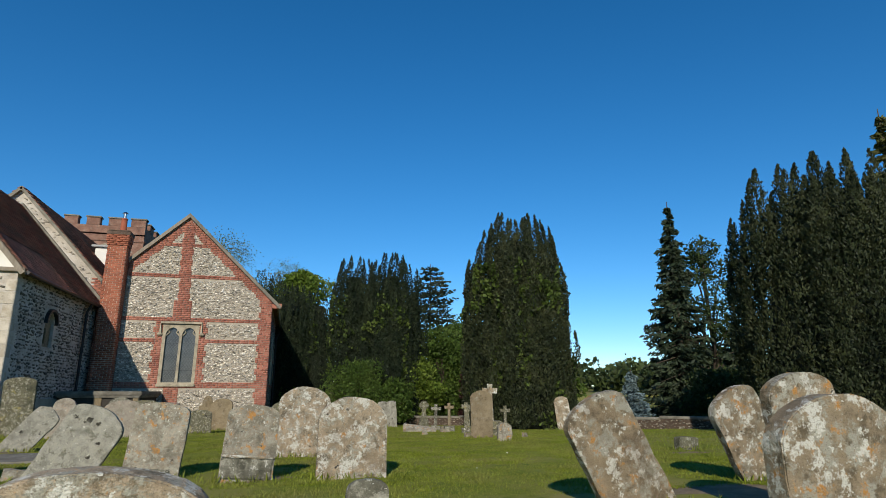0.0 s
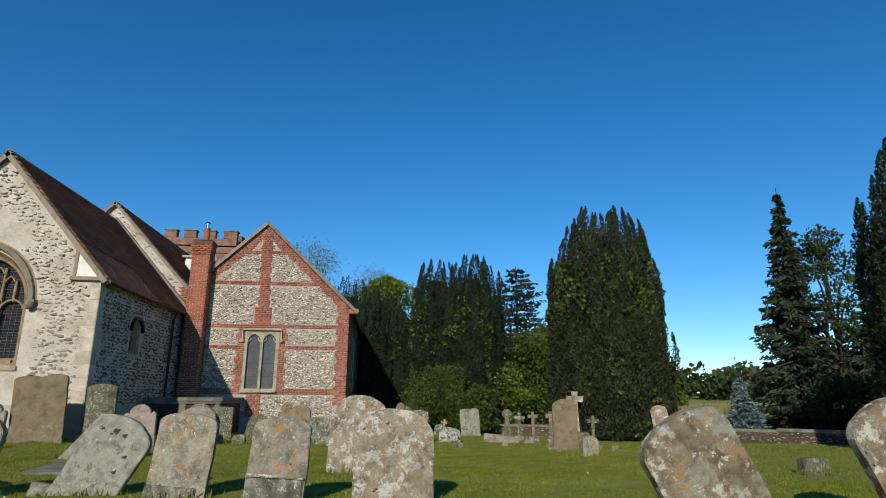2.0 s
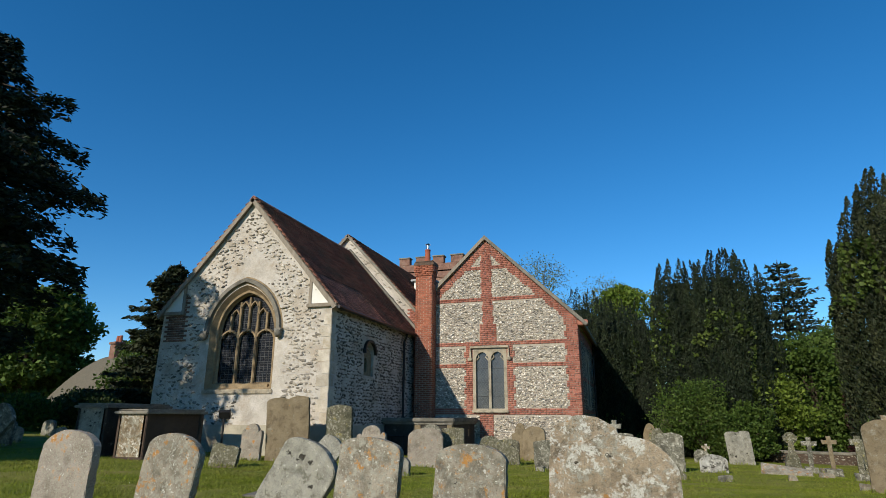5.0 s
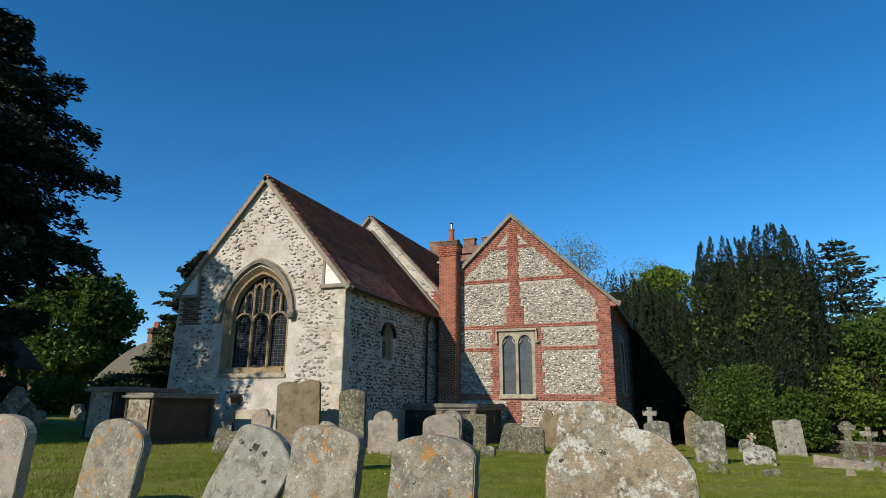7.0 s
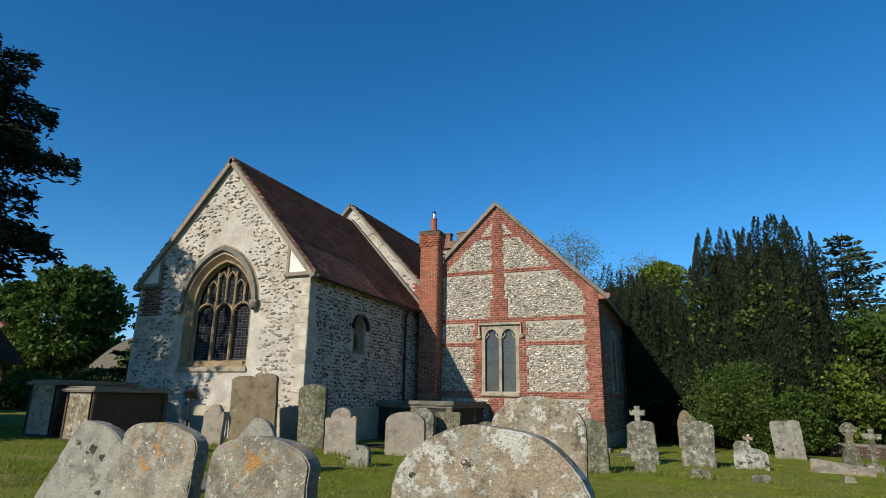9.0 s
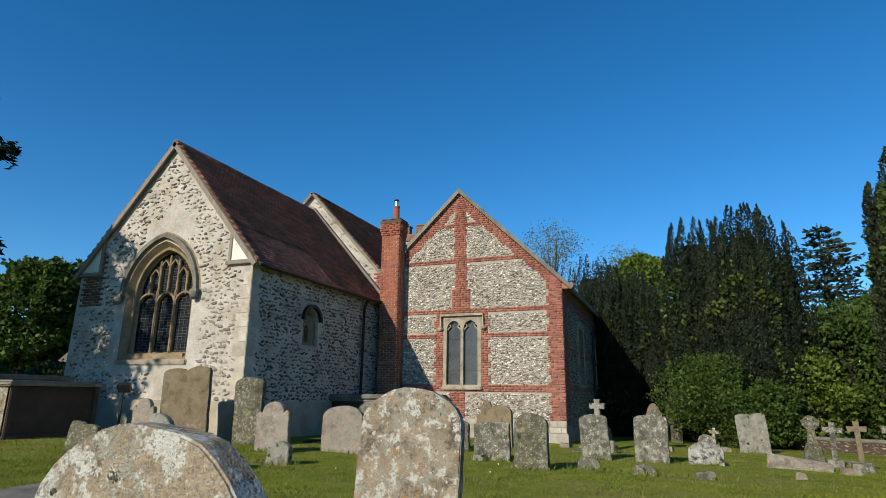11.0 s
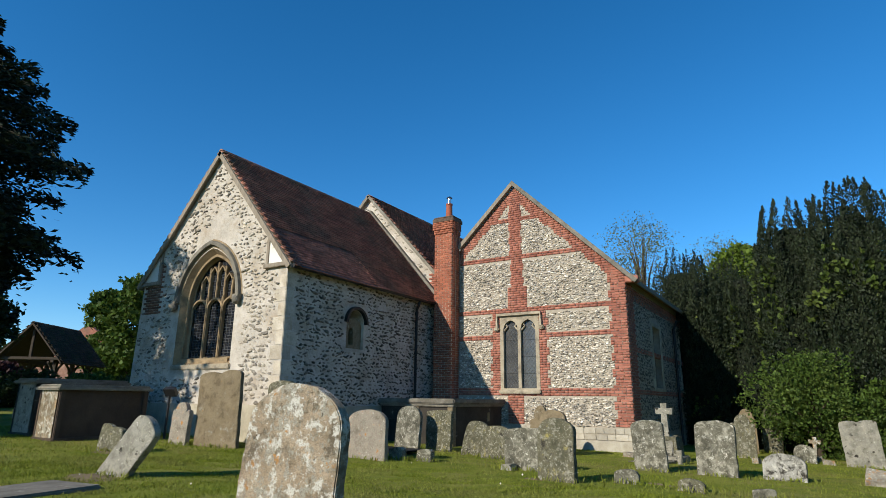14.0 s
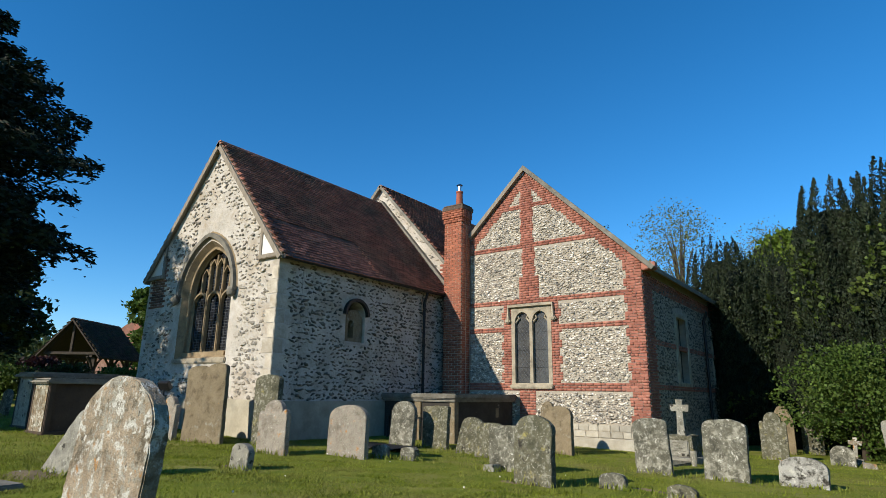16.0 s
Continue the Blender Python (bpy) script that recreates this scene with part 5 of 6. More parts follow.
for x, y, w in ((12.4, -1.4, 0.30), (12.7, 2.4, 0.4), (9.4, 6.9, 0.3), (6.7, 5.6, 0.5), (13.3, 4.9, 0.28), (11.6, 0.7, 0.22), (14.0, -1.7, 0.2), (10.9, 8.3, 0.35), (4.15, -9.25, 0.42), (1.4, -10.4, 0.3)):
    ob = place("loose_stone", x, y, float(rng.uniform(0, 90)), "loose weathered stone on the grass", "stone", "loose stones among the graves")
    rock_base(ob, w, w * 0.7, 0.12, S_SPECK, "rock", 0.7)

# flat ledgers and soil
for x, y, w, l, yaw in ((3.1, -6.6, 0.9, 1.5, 8),):
    ob = place("flat_grave_slab", x, y, yaw, "flat grey grave slab sunk level with the lawn", "grave slab")
    part("slab", boxes((-w / 2, w / 2, -l / 2, l / 2, -0.1, 0.035), bevel=0.02), TOMB_SLAB, ob)


def soil(x, y, rx, ry, seed):
    r = np.random.default_rng(seed)
    bm = bmesh.new()
    ring = []
    for k in range(22):
        q = 2 * math.pi * k / 22
        s = 1 + 0.35 * noise.noise(Vector((math.cos(q) * 1.5, math.sin(q) * 1.5, seed)))
        px, py = x + rx * s * math.cos(q), y + ry * s * math.sin(q)
        ring.append(bm.verts.new((px, py, gz(px, py) - 0.012)))
    c = bm.verts.new((x, y, gz(x, y) + 0.03))
    for k in range(22):
        bm.faces.new((c, ring[k], ring[(k + 1) % 22]))
    return tagged(part("soil_patch", bm, SOIL), "bare earth patch with chalk bits at a grave", "soil", "bare patches in the lawn")


for k, d in enumerate(((12.1, -12.3, 1.0, 0.6), (2.35, -5.35, 0.6, 0.35), (7.1, -9.8, 0.5, 0.3), (6.9, -0.8, 0.4, 0.2), (3.2, -2.95, 0.35, 0.2), (14.6, -8.2, 0.7, 0.4), (-0.5, -3.6, 0.5, 0.2), (8.5, 0.1, 0.4, 0.15), (2.9, 1.2, 0.9, 0.25), (10.6, -12.9, 0.4, 0.25))):
    soil(*d, k)

# ---- tombs ----
vault = tagged(new("box_tomb"), "large stone box tomb, coloured dark for shade, with a grey slab lid", "tomb")
vault.matrix_world = pose(0, 0, 0)
# body colour is dark partly for the chancel's shade
part("body", boxes((0.13, 2.52, 3.85, 6.80, -0.8, 0.76), bevel=0.015), TOMBSTONE_DARK, vault)
part("lid", boxes((0.10, 2.66, 3.70, 6.86, 0.79, 0.93), bevel=0.03), TOMB_SLAB, vault, "weathered grey slab lid")
part("lid_moulding", boxes((0.11, 2.60, 3.77, 6.83, 0.72, 0.79), bevel=0.02), TOMB_SLAB, vault)
part("pilaster", boxes((2.38, 2.55, 3.82, 4.0, -0.8, 0.72), bevel=0.012), S_SAND, vault, "pale corner pilaster")
part("pilaster", boxes((1.2, 1.45, 3.81, 3.9, -0.8, 0.72), bevel=0.012), S_SAND, vault)
part("plaque", boxes((2.52, 2.535, 5.85, 5.99, 0.30, 0.55)), S_SAND, vault, "small pale plaque")
bracket = place("iron_railing", 0.9, 3.7, label="low black iron rail beside the tomb", category="railing")
for x in (-0.5, 0.0, 0.5):
    part("post", tube(bmesh.new(), [(x, 0, -0.1), (x, 0, 0.62)], 0.02, 8), IRON, bracket)
part("rail", tube(bmesh.new(), [(-0.55, 0, 0.6), (0.55, 0, 0.6)], 0.02, 8), IRON, bracket)
sheet = place("corrugated_sheet", 2.3, 1.05, -4, "dark corrugated roofing sheet lying on the grass", "roofing sheet")
xs = np.linspace(-1.05, 0.95, 60)
pv = [(x, y, 0.05 + 0.018 * math.sin(x * 48) + h) for h in (0, 0.008) for y in (-0.25, 0.55) for x in xs]
pf = [(k, k + 1, k + 61, k + 60) for k in range(59)] + [(120 + k, 180 + k, 181 + k, 121 + k) for k in range(59)] + [(k, 120 + k, 121 + k, k + 1) for k in range(59)]
cloud("sheet", pv, pf, IRON, sheet)


def chest_tomb(x, y, w, l, top, side, label, yaw=0.0, end=None):
    e = place("chest_tomb", x, y, yaw, label, "tomb", "chest tombs by the chancel")
    h = top - gz(x, y)
    # dark sides and a paler end put shade and sun into the stone colours
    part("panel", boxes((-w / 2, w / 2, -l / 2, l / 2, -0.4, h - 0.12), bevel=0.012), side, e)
    part("end_panel", boxes((-w / 2 - 0.012, w / 2 + 0.012, -l / 2 - 0.06, -l / 2 - 0.002, -0.4, h - 0.12), bevel=0.012), end or S_TAN, e, "end panel coloured paler for the sun on it")
    for sx in (-1, 1):
        for sy in (-1, 1):
            part("corner_pilaster", boxes((sx * w / 2 - 0.07, sx * w / 2 + 0.05, sy * l / 2 - 0.06, sy * l / 2 + 0.06, -0.4, h - 0.12), bevel=0.015), side, e)
    part("lid", boxes((-w / 2 - 0.14, w / 2 + 0.14, -l / 2 - 0.16, l / 2 + 0.14, h - 0.12, h - 0.05), bevel=0.025), TOMB_SLAB, e, "moulded slab lid")
    part("lid", boxes((-w / 2 - 0.08, w / 2 + 0.08, -l / 2 - 0.1, l / 2 + 0.08, h - 0.05, h), bevel=0.02), TOMB_SLAB, e)
    part("base_course", boxes((-w / 2 - 0.1, w / 2 + 0.1, -l / 2 - 0.1, l / 2 + 0.1, -0.4, 0.06), bevel=0.02), side, e)
    return e


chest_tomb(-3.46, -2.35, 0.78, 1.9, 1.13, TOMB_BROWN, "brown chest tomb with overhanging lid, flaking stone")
chest_tomb(-5.0, -2.1, 0.85, 2.0, 1.28, TOMBSTONE_DARK, "chest tomb coloured darker for tree shade, with pale end", 0, S_PALE)
flood = place("floodlight", -2.55, -1.1, 20, "small black floodlight on a post by the wall", "floodlight")
part("post", tube(bmesh.new(), [(0, 0, -0.2), (0, 0, 1.0)], 0.03, 8), IRON, flood)
head = bmesh.new()
box(head, -0.15, 0.15, -0.06, 0.06, -0.11, 0.11, pose(0.02, 0, 1.1, 35, 0, 0), 0.01)
part("lamp_head", head, IRON, flood)

# ---- boundary wall ----
fieldwall = tagged(new("boundary_wall"), "low flint boundary wall with brick coping", "wall", kind="structure")
LINE = [(13.4, 12.6), (16.0, 11.5), (19.8, 4.2), (26.5, -2.0), (36.0, -7.0)]
for (xa, ya), (xb, yb) in zip(LINE, LINE[1:]):
    L = math.dist((xa, ya), (xb, yb))
    ang = math.degrees(math.atan2(yb - ya, xb - xa))
    n = max(1, int(L / 2.0))
    for k in range(n):
        fx, fy = xa + (xb - xa) * (k + 0.5) / n, ya + (yb - ya) * (k + 0.5) / n
        bm = bmesh.new()
        g = gz(fx, fy)
        m = pose(fx, fy, g, 0, 0, ang)
        box(bm, -L / n / 2 - 0.01, L / n / 2 + 0.01, -0.16, 0.16, -0.4, 0.36, m)
        part("wall_length", bm, TOMB_BROWN, fieldwall)
        bm = bmesh.new()
        box(bm, -L / n / 2 - 0.012, L / n / 2 + 0.012, -0.2, 0.2, 0.36, 0.46, m, 0.02)
        part("coping", bm, TOMB_SLAB, fieldwall)
        S = jitter_grid(-L / n / 2, L / n / 2, -0.1, 0.33, 0.13, 0.10, lambda u, z: True, k)
        mm = m.to_3x3()
        scatter_flints("flints", S, lambda u, z: (tuple(m @ Vector((u, -0.155, z))), np.array(mm @ Vector((1, 0, 0))), np.array((0, 0, 1.0)), np.array(mm @ Vector((0, -1, 0)))), FLINT, fieldwall, 0.055, 0.4)


# ---- foliage ----
def leaf_mat(name, colors, tr=0.25, rough=0.65, scale=0.9):
    return material(name, colors, scale, rough, 0.0, 7.0, island=0.45, spec=0.25, translucent=tr)


YEW = leaf_mat("yew_needles", [(0.009, 0.016, 0.007), (0.018, 0.028, 0.011), (0.036, 0.047, 0.019)], 0.15)
# near-black colour holds the shade between the shoots
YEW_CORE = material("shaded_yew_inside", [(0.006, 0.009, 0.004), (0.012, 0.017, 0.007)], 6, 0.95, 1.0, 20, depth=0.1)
YEW_WARM = leaf_mat("warm_yew_needles", [(0.013, 0.019, 0.007), (0.028, 0.036, 0.013), (0.056, 0.061, 0.023)], 0.15)
YEW_BLACK = leaf_mat("old_yew_needles", [(0.007, 0.013, 0.006), (0.013, 0.022, 0.009), (0.022, 0.032, 0.012)], 0.08)
FIRM = leaf_mat("spruce_needles", [(0.016, 0.028, 0.014), (0.028, 0.042, 0.020), (0.044, 0.056, 0.026)], 0.1)
BLUE = leaf_mat("blue_spruce_needles", [(0.07, 0.11, 0.12), (0.12, 0.17, 0.18), (0.18, 0.23, 0.23)], 0.1)
LEAFY = leaf_mat("green_leaves", [(0.040, 0.072, 0.010), (0.070, 0.115, 0.018), (0.110, 0.155, 0.030)], 0.35)
LIME = leaf_mat("lime_green_leaves", [(0.080, 0.125, 0.012), (0.125, 0.180, 0.022), (0.18, 0.22, 0.04)], 0.35)
IVY = leaf_mat("ivy_leaves", [(0.035, 0.060, 0.010), (0.075, 0.110, 0.020), (0.13, 0.165, 0.038)], 0.3)
ASH = leaf_mat("olive_ash_leaves", [(0.11, 0.125, 0.040), (0.165, 0.18, 0.062), (0.22, 0.23, 0.09)], 0.45)
DULL = leaf_mat("dull_leaves", [(0.026, 0.042, 0.010), (0.045, 0.064, 0.016), (0.070, 0.085, 0.026)], 0.25)
PURPLE = leaf_mat("purple_leaves", [(0.030, 0.012, 0.012), (0.055, 0.018, 0.018)], 0.25)
GOLDEN = leaf_mat("golden_cypress", [(0.055, 0.060, 0.014), (0.10, 0.10, 0.028), (0.16, 0.15, 0.05)], 0.2)
FARWOOD = leaf_mat("far_wood_leaves", [(0.035, 0.052, 0.014), (0.06, 0.08, 0.024), (0.09, 0.11, 0.035)], 0.3, scale=0.12)
BARK = material("rough_bark", [(0.045, 0.032, 0.022), (0.09, 0.068, 0.048)], 5, 0.95, 0.8, 30, stretch=(1, 1, 0.25))
MEADOW = material("meadow_grass", [(0.12, 0.14, 0.03), (0.19, 0.19, 0.055), (0.24, 0.22, 0.08)], 0.5, 0.95, 0.5, 12)
THATCH = material("grey_thatch", [(0.10, 0.085, 0.06), (0.16, 0.14, 0.10)], 3, 0.95, 0.8, 40, stretch=(3, 3, 1))


def leaf_cards(P, N, size, r, up=0.35, aspect=0.5, lie=0.5, face=0.6):
    """Arrays for many small four-cornered leaves at P, facing about along N."""
    n = len(P)
    rnd = r.normal(size=(n, 3))
    D = N * (1 - up) + np.array((0, 0, 1.0)) * up + rnd * lie
    D /= np.linalg.norm(D, axis=1, keepdims=True) + 1e-9
    S = np.cross(D, r.normal(size=(n, 3)) + N * face)
    S /= np.linalg.norm(S, axis=1, keepdims=True) + 1e-9
    L = (size * r.uniform(0.55, 1.35, n))[:, None]
    W = L * aspect * 0.5
    Q = np.stack([P - D * L * 0.5, P - S * W + D * L * 0.05, P + D * L * 0.5, P + S * W + D * L * 0.05], 1)
    return Q.reshape(-1, 3), np.arange(4 * n).reshape(n, 4)


def crown(name, P, N, size, mat, parent, seed, **kw):
    r = np.random.default_rng(seed)
    V, F = leaf_cards(np.asarray(P), np.asarray(N), size, r, **kw)
    return cloud(name, V, F, mat, parent)


def trunk(parent, pts, r0, r1, name="trunk"):
    return part(name, tube(bmesh.new(), pts, r0, 9, r1), BARK, parent, smooth=True)


def tree(name, x, y, label, group="trees round the churchyard", category="tree", z=None):
    return place(name, x, y, 0, label, category, group, z)


def columns(cols, n, r, shape=2.6):
    """Points and normals on upright pointed columns (x, y, z0, z1, radius)."""
    w = np.array([c[4] * (c[3] - c[2]) for c in cols])
    counts = (n * w / w.sum()).astype(int)
    P, N = [], []
    for (cx, cy, z0, z1, rad), m in zip(cols, counts):
        u = r.random(m)
        q = r.random(m) * 2 * math.pi
        prof = rad * np.clip(1 - u ** shape, 0, 1) ** 0.55 * (0.75 + 0.25 * np.minimum(1, u * 6))
        ridge = 1 + 0.22 * np.sin(q * 5 + cx * 9) + 0.10 * np.sin(u * 24 + q * 3 + cy)
        depth = np.where(r.random(m) < 0.3, r.uniform(0.5, 0.85, m), r.uniform(0.88, 1.1, m))
        rr = prof * ridge * depth
        P.append(np.stack([cx + rr * np.cos(q), cy + rr * np.sin(q), z0 + u * (z1 - z0)], 1))
        N.append(np.stack([np.cos(q), np.sin(q), 0.5 + 0 * q], 1))
    return np.concatenate(P), np.concatenate(N)


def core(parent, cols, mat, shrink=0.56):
    """A near-black core that stands for the shade inside the crown, as one rough limb mass a column."""
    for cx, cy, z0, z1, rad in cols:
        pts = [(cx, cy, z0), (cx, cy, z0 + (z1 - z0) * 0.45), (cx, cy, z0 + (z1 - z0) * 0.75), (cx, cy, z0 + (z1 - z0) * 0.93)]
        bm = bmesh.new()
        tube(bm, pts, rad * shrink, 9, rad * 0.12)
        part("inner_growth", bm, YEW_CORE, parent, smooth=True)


def spires(cols, n, r):
    """Points on tight upright shoots (x, y, z0, z1, radius, outward angle), lumpy with sprays, thickest outwards."""
    w = np.array([c[4] * (c[3] - c[2]) for c in cols])
    P, N = [], []
    for (cx, cy, z0, z1, rad, out), m in zip(cols, (n * w / w.sum()).astype(int)):
        u, q = r.random(m), out + r.normal(0, 0.95, m)
        z = z0 + u * (z1 - z0)
        tip = np.clip((z1 - z) / (rad * 4.5), 0, 1) ** 0.75
        a, b, c = r.uniform(0, 6.28, 3)
        lump = 1 + 0.10 * np.sin(z * 7.5 + 2 * q + a) + 0.14 * np.sin(z * 15 - 3 * q + b) + 0.08 * np.sin(q * 6 + z * 2 + c)
        rr = rad * tip * lump * np.where(r.random(m) < 0.2, r.uniform(0.5, 0.8, m), r.uniform(0.9, 1.12, m))
        lean = 0.10 * np.sin(z * 1.1 + a)
        P.append(np.stack([cx + lean * math.cos(b) + rr * np.cos(q), cy + lean * math.sin(b) + rr * np.sin(q), z], 1))
        N.append(np.stack([np.cos(q), np.sin(q), 0.6 + 0 * q], 1))
    return np.concatenate(P), np.concatenate(N)


def irish_yew(x, y, top, rad, ncol, leaves, seed, label, mat=YEW, ivy=0, size=0.112, squash=1.0):
    r = np.random.default_rng(seed)
    g = gz(x, y)
    e = tree("irish_yew", x, y, label)
    h = top - g
    cols, ivied = [], []
    shoot = 0.15 + 0.05 * rad
    n_out = int(2 * math.pi * rad / (shoot * 1.6))
    for k in range(n_out):
        q = 2 * math.pi * (k + r.uniform(-0.2, 0.2)) / n_out
        d = rad * (0.86 + 0.08 * math.sin(q * 3 + seed) + r.uniform(-0.08, 0.06))
        zt = h * (0.79 + 0.06 * math.sin(q * 2 + seed * 1.7) + r.uniform(-0.10, 0.11))
        cols.append((d * math.cos(q), d * math.sin(q) * squash, r.uniform(0, 0.25), zt, shoot * r.uniform(0.85, 1.2), q))
        ivied.append(cols[-1])
    n_in = int(n_out * 1.2)
    for k in range(n_in):
        q, d = k * 2.39996 + seed, rad * 0.74 * math.sqrt((k + 0.5) / n_in)
        zt = h * (1.0 - 0.14 * (d / rad) ** 2 - r.choice([0.0, 0.03, 0.09, 0.14]))
        cols.append((d * math.cos(q), d * math.sin(q) * squash, h * 0.5, zt, shoot * r.uniform(0.75, 1.05), q))
    for k in range(n_out // 3):
        q = r.uniform(0, 2 * math.pi)
        z0 = h * r.uniform(0.05, 0.5)
        cols.append((rad * math.cos(q), rad * math.sin(q) * squash, z0, z0 + h * r.uniform(0.14, 0.3), shoot * r.uniform(0.6, 0.9), q))
    trunk(e, [(0, 0, -0.3), (0.05, 0, h * 0.3), (0, 0.05, h * 0.7)], 0.3, 0.08)
    # dark solid core in place of the shade deep in the crown
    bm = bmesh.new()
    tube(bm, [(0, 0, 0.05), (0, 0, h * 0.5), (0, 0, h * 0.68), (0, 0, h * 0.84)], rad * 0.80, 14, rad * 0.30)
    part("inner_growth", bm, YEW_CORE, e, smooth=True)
    P, N = spires(cols, leaves, r)
    crown("crown", P, N, size, mat, e, seed, up=0.55, aspect=0.40, lie=0.42, face=2.2)
    if ivy:
        P, N = spires(ivied, ivy * 7, r)
        pick = np.array([noise.noise(Vector((p[0], p[1], p[2] * 0.45)) * 1.0 + Vector((seed, 0, 0))) > 0.10 and p[2] < h * 0.72 and noise.noise(Vector(p) * 2.8) > -0.05 for p in P])
        P, N = P[pick] * np.array((1.05, 1.05, 1)), N[pick]
        crown("ivy", P[:ivy], N[:ivy], 0.15, IVY, e, seed + 1, up=0.1, aspect=0.8, lie=0.5)
    return e


def lobes(cs, n, r, gap=0.1):
    """Points on lumpy balls (x, y, z, rx, rz) with hollows."""
    w = np.array([c[3] * c[4] for c in cs])
    P, N = [], []
    for (cx, cy, cz, rx, rz), m in zip(cs, (n * w / w.sum()).astype(int)):
        d = r.normal(size=(m, 3))
        d /= np.linalg.norm(d, axis=1, keepdims=True)
        s = r.uniform(0.55, 1.1, m) ** 0.6
        lump = 1 + 0.18 * np.sin(d[:, 0] * 7 + cx * 3) * np.sin(d[:, 1] * 7 + cy) + 0.14 * np.sin(d[:, 2] * 9 + cz)
        P.append(np.stack([cx + d[:, 0] * rx * s * lump, cy + d[:, 1] * rx * s * lump, cz + d[:, 2] * rz * s * lump], 1))
        N.append(d)
    return np.concatenate(P), np.concatenate(N)


def leafy_tree(name, x, y, top, rad, leaves, seed, label, mat, size=0.2, low=0.25, n_lobes=14, category="tree", core_mat=None, bare=False):
    r = np.random.default_rng(seed)
    g = gz(x, y)
    e = tree(name, x, y, label, category=category, group="shrubs round the churchyard" if category == "shrub" else "trees round the churchyard")
    h = top - g
    trunk(e, [(0, 0, -0.3), (0.1, 0, h * 0.35), (0, 0.1, h * 0.75)], 0.05 + h * 0.02, 0.03)
    cs = []
    for k in range(n_lobes):
        u = r.uniform(0, 1)
        z = h * (low + (0.92 - low) * u)
        reach = rad * math.sqrt(max(0.1, 1 - (2 * u - 0.75) ** 2 * 0.75)) * r.uniform(0.35, 0.8)
        q = r.uniform(0, 2 * math.pi)
        s = rad * r.uniform(0.28, 0.5)
        cs.append((reach * math.cos(q), reach * math.sin(q), min(z, h - s * 0.8), s, s * r.uniform(0.65, 0.95)))
        trunk(e, [(0, 0, z * 0.55), (cs[-1][0] * 0.5, cs[-1][1] * 0.5, z * 0.85), cs[-1][:3]], 0.02 + h * 0.006, 0.012, "limb")
    if not bare:
        cs.append((0, 0, h * (low + 0.9) / 2, rad * 0.55, h * (0.9 - low) / 2))
    P, N = lobes(cs, leaves, r)
    P[:, 2] = np.maximum(P[:, 2], 0.02)
    crown("crown", P, N, size, mat, e, seed, up=0.2, aspect=0.62, lie=0.7)
    return e


def conifer(name, x, y, top, rad, tiers, per, seed, label, mat, size=0.2, droop=0.25, low=0.05, fullness=1.0, curve=1.0):
    r = np.random.default_rng(seed)
    g = gz(x, y)
    h = top - g
    e = tree(name, x, y, label)
    trunk(e, [(0, 0, -0.3), (0, 0, h * 0.5), (0, 0, h * 0.98)], 0.06 + h * 0.014, 0.02)
    P, N = [], []
    bmb = bmesh.new()
    for k in range(tiers):
        u = k / tiers
        z = h * (low + (0.97 - low) * u)
        reach = rad * (1 - u) ** curve * r.uniform(0.75, 1.1) + 0.12
        for j in range(max(5, int(10 - 4 * u))):
            q = r.uniform(0, 2 * math.pi)
            ln_ = reach * r.uniform(0.65, 1.1)
            m = int(per * (0.25 + ln_ / rad) * fullness)
            s = r.random(m) ** 0.75
            fan = (1 - s * 0.6) * ln_ * 0.22
            off = r.normal(0, 1, m) * fan
            px = np.cos(q) * s * ln_ - np.sin(q) * off
            py = np.sin(q) * s * ln_ + np.cos(q) * off
            pz = z - droop * s * ln_ * (1.6 - s) + r.normal(0, 0.05, m) - np.abs(r.normal(0, 0.10, m)) * droop * 2
            P.append(np.stack([px, py, pz], 1))
            N.append(np.stack([np.cos(q) + 0 * s, np.sin(q) + 0 * s, -droop + 0 * s], 1))
            if j < 5:
                tube(bmb, [(0, 0, z), (math.cos(q) * ln_ * 0.9, math.sin(q) * ln_ * 0.9, z - droop * ln_ * 0.6)], 0.03, 4, 0.008)
    tagged(part("branchwork", bmb, BARK, e), kind="stuff")
    P, N = np.concatenate(P), np.concatenate(N)
    P[:, 2] = np.maximum(P[:, 2], 0.02)
    crown("crown", P, N, size, mat, e, seed, up=-0.05, aspect=0.35, lie=0.55)
    return e


leafy_tree("maple_tree", -5.6, 36.0, 15.6, 2.2, 7000, 112, "dark leaves of a tree showing above the tower", DULL, 0.2, 0.5, 14)
irish_yew(16.96, 5.93, 8.98, 2.35, 12, 150000, 51, "broad columnar Irish yew with ivy creeping up it", YEW_WARM, 5200)
irish_yew(12.55, 13.41, 8.58, 1.45, 7, 75000, 52, "dark columnar Irish yew hung with climbing ivy", YEW, 3200)
irish_yew(10.71, 14.69, 8.74, 1.25, 6, 60000, 53, "dark narrow Irish yew tree", YEW, 1200)
irish_yew(14.08, 14.32, 7.86, 0.6, 3, 10000, 59, "slim pointed Irish yew tree", YEW)
irish_yew(8.83, 15.47, 6.86, 0.75, 4, 11000, 60, "short Irish yew beside taller ones", YEW, 500)
irish_yew(5.42, 22.55, 9.08, 1.9, 8, 32000, 54, "dark Irish yews behind the vestry", YEW, 500)
irish_yew(7.8, 21.57, 7.98, 1.5, 6, 20000, 55, "dark Irish yew behind the vestry", YEW, 900)
irish_yew(23.62, -3.95, 8.38, 2.9, 13, 170000, 56, "massive multi-stemmed Irish yew tree", YEW_WARM, 0)
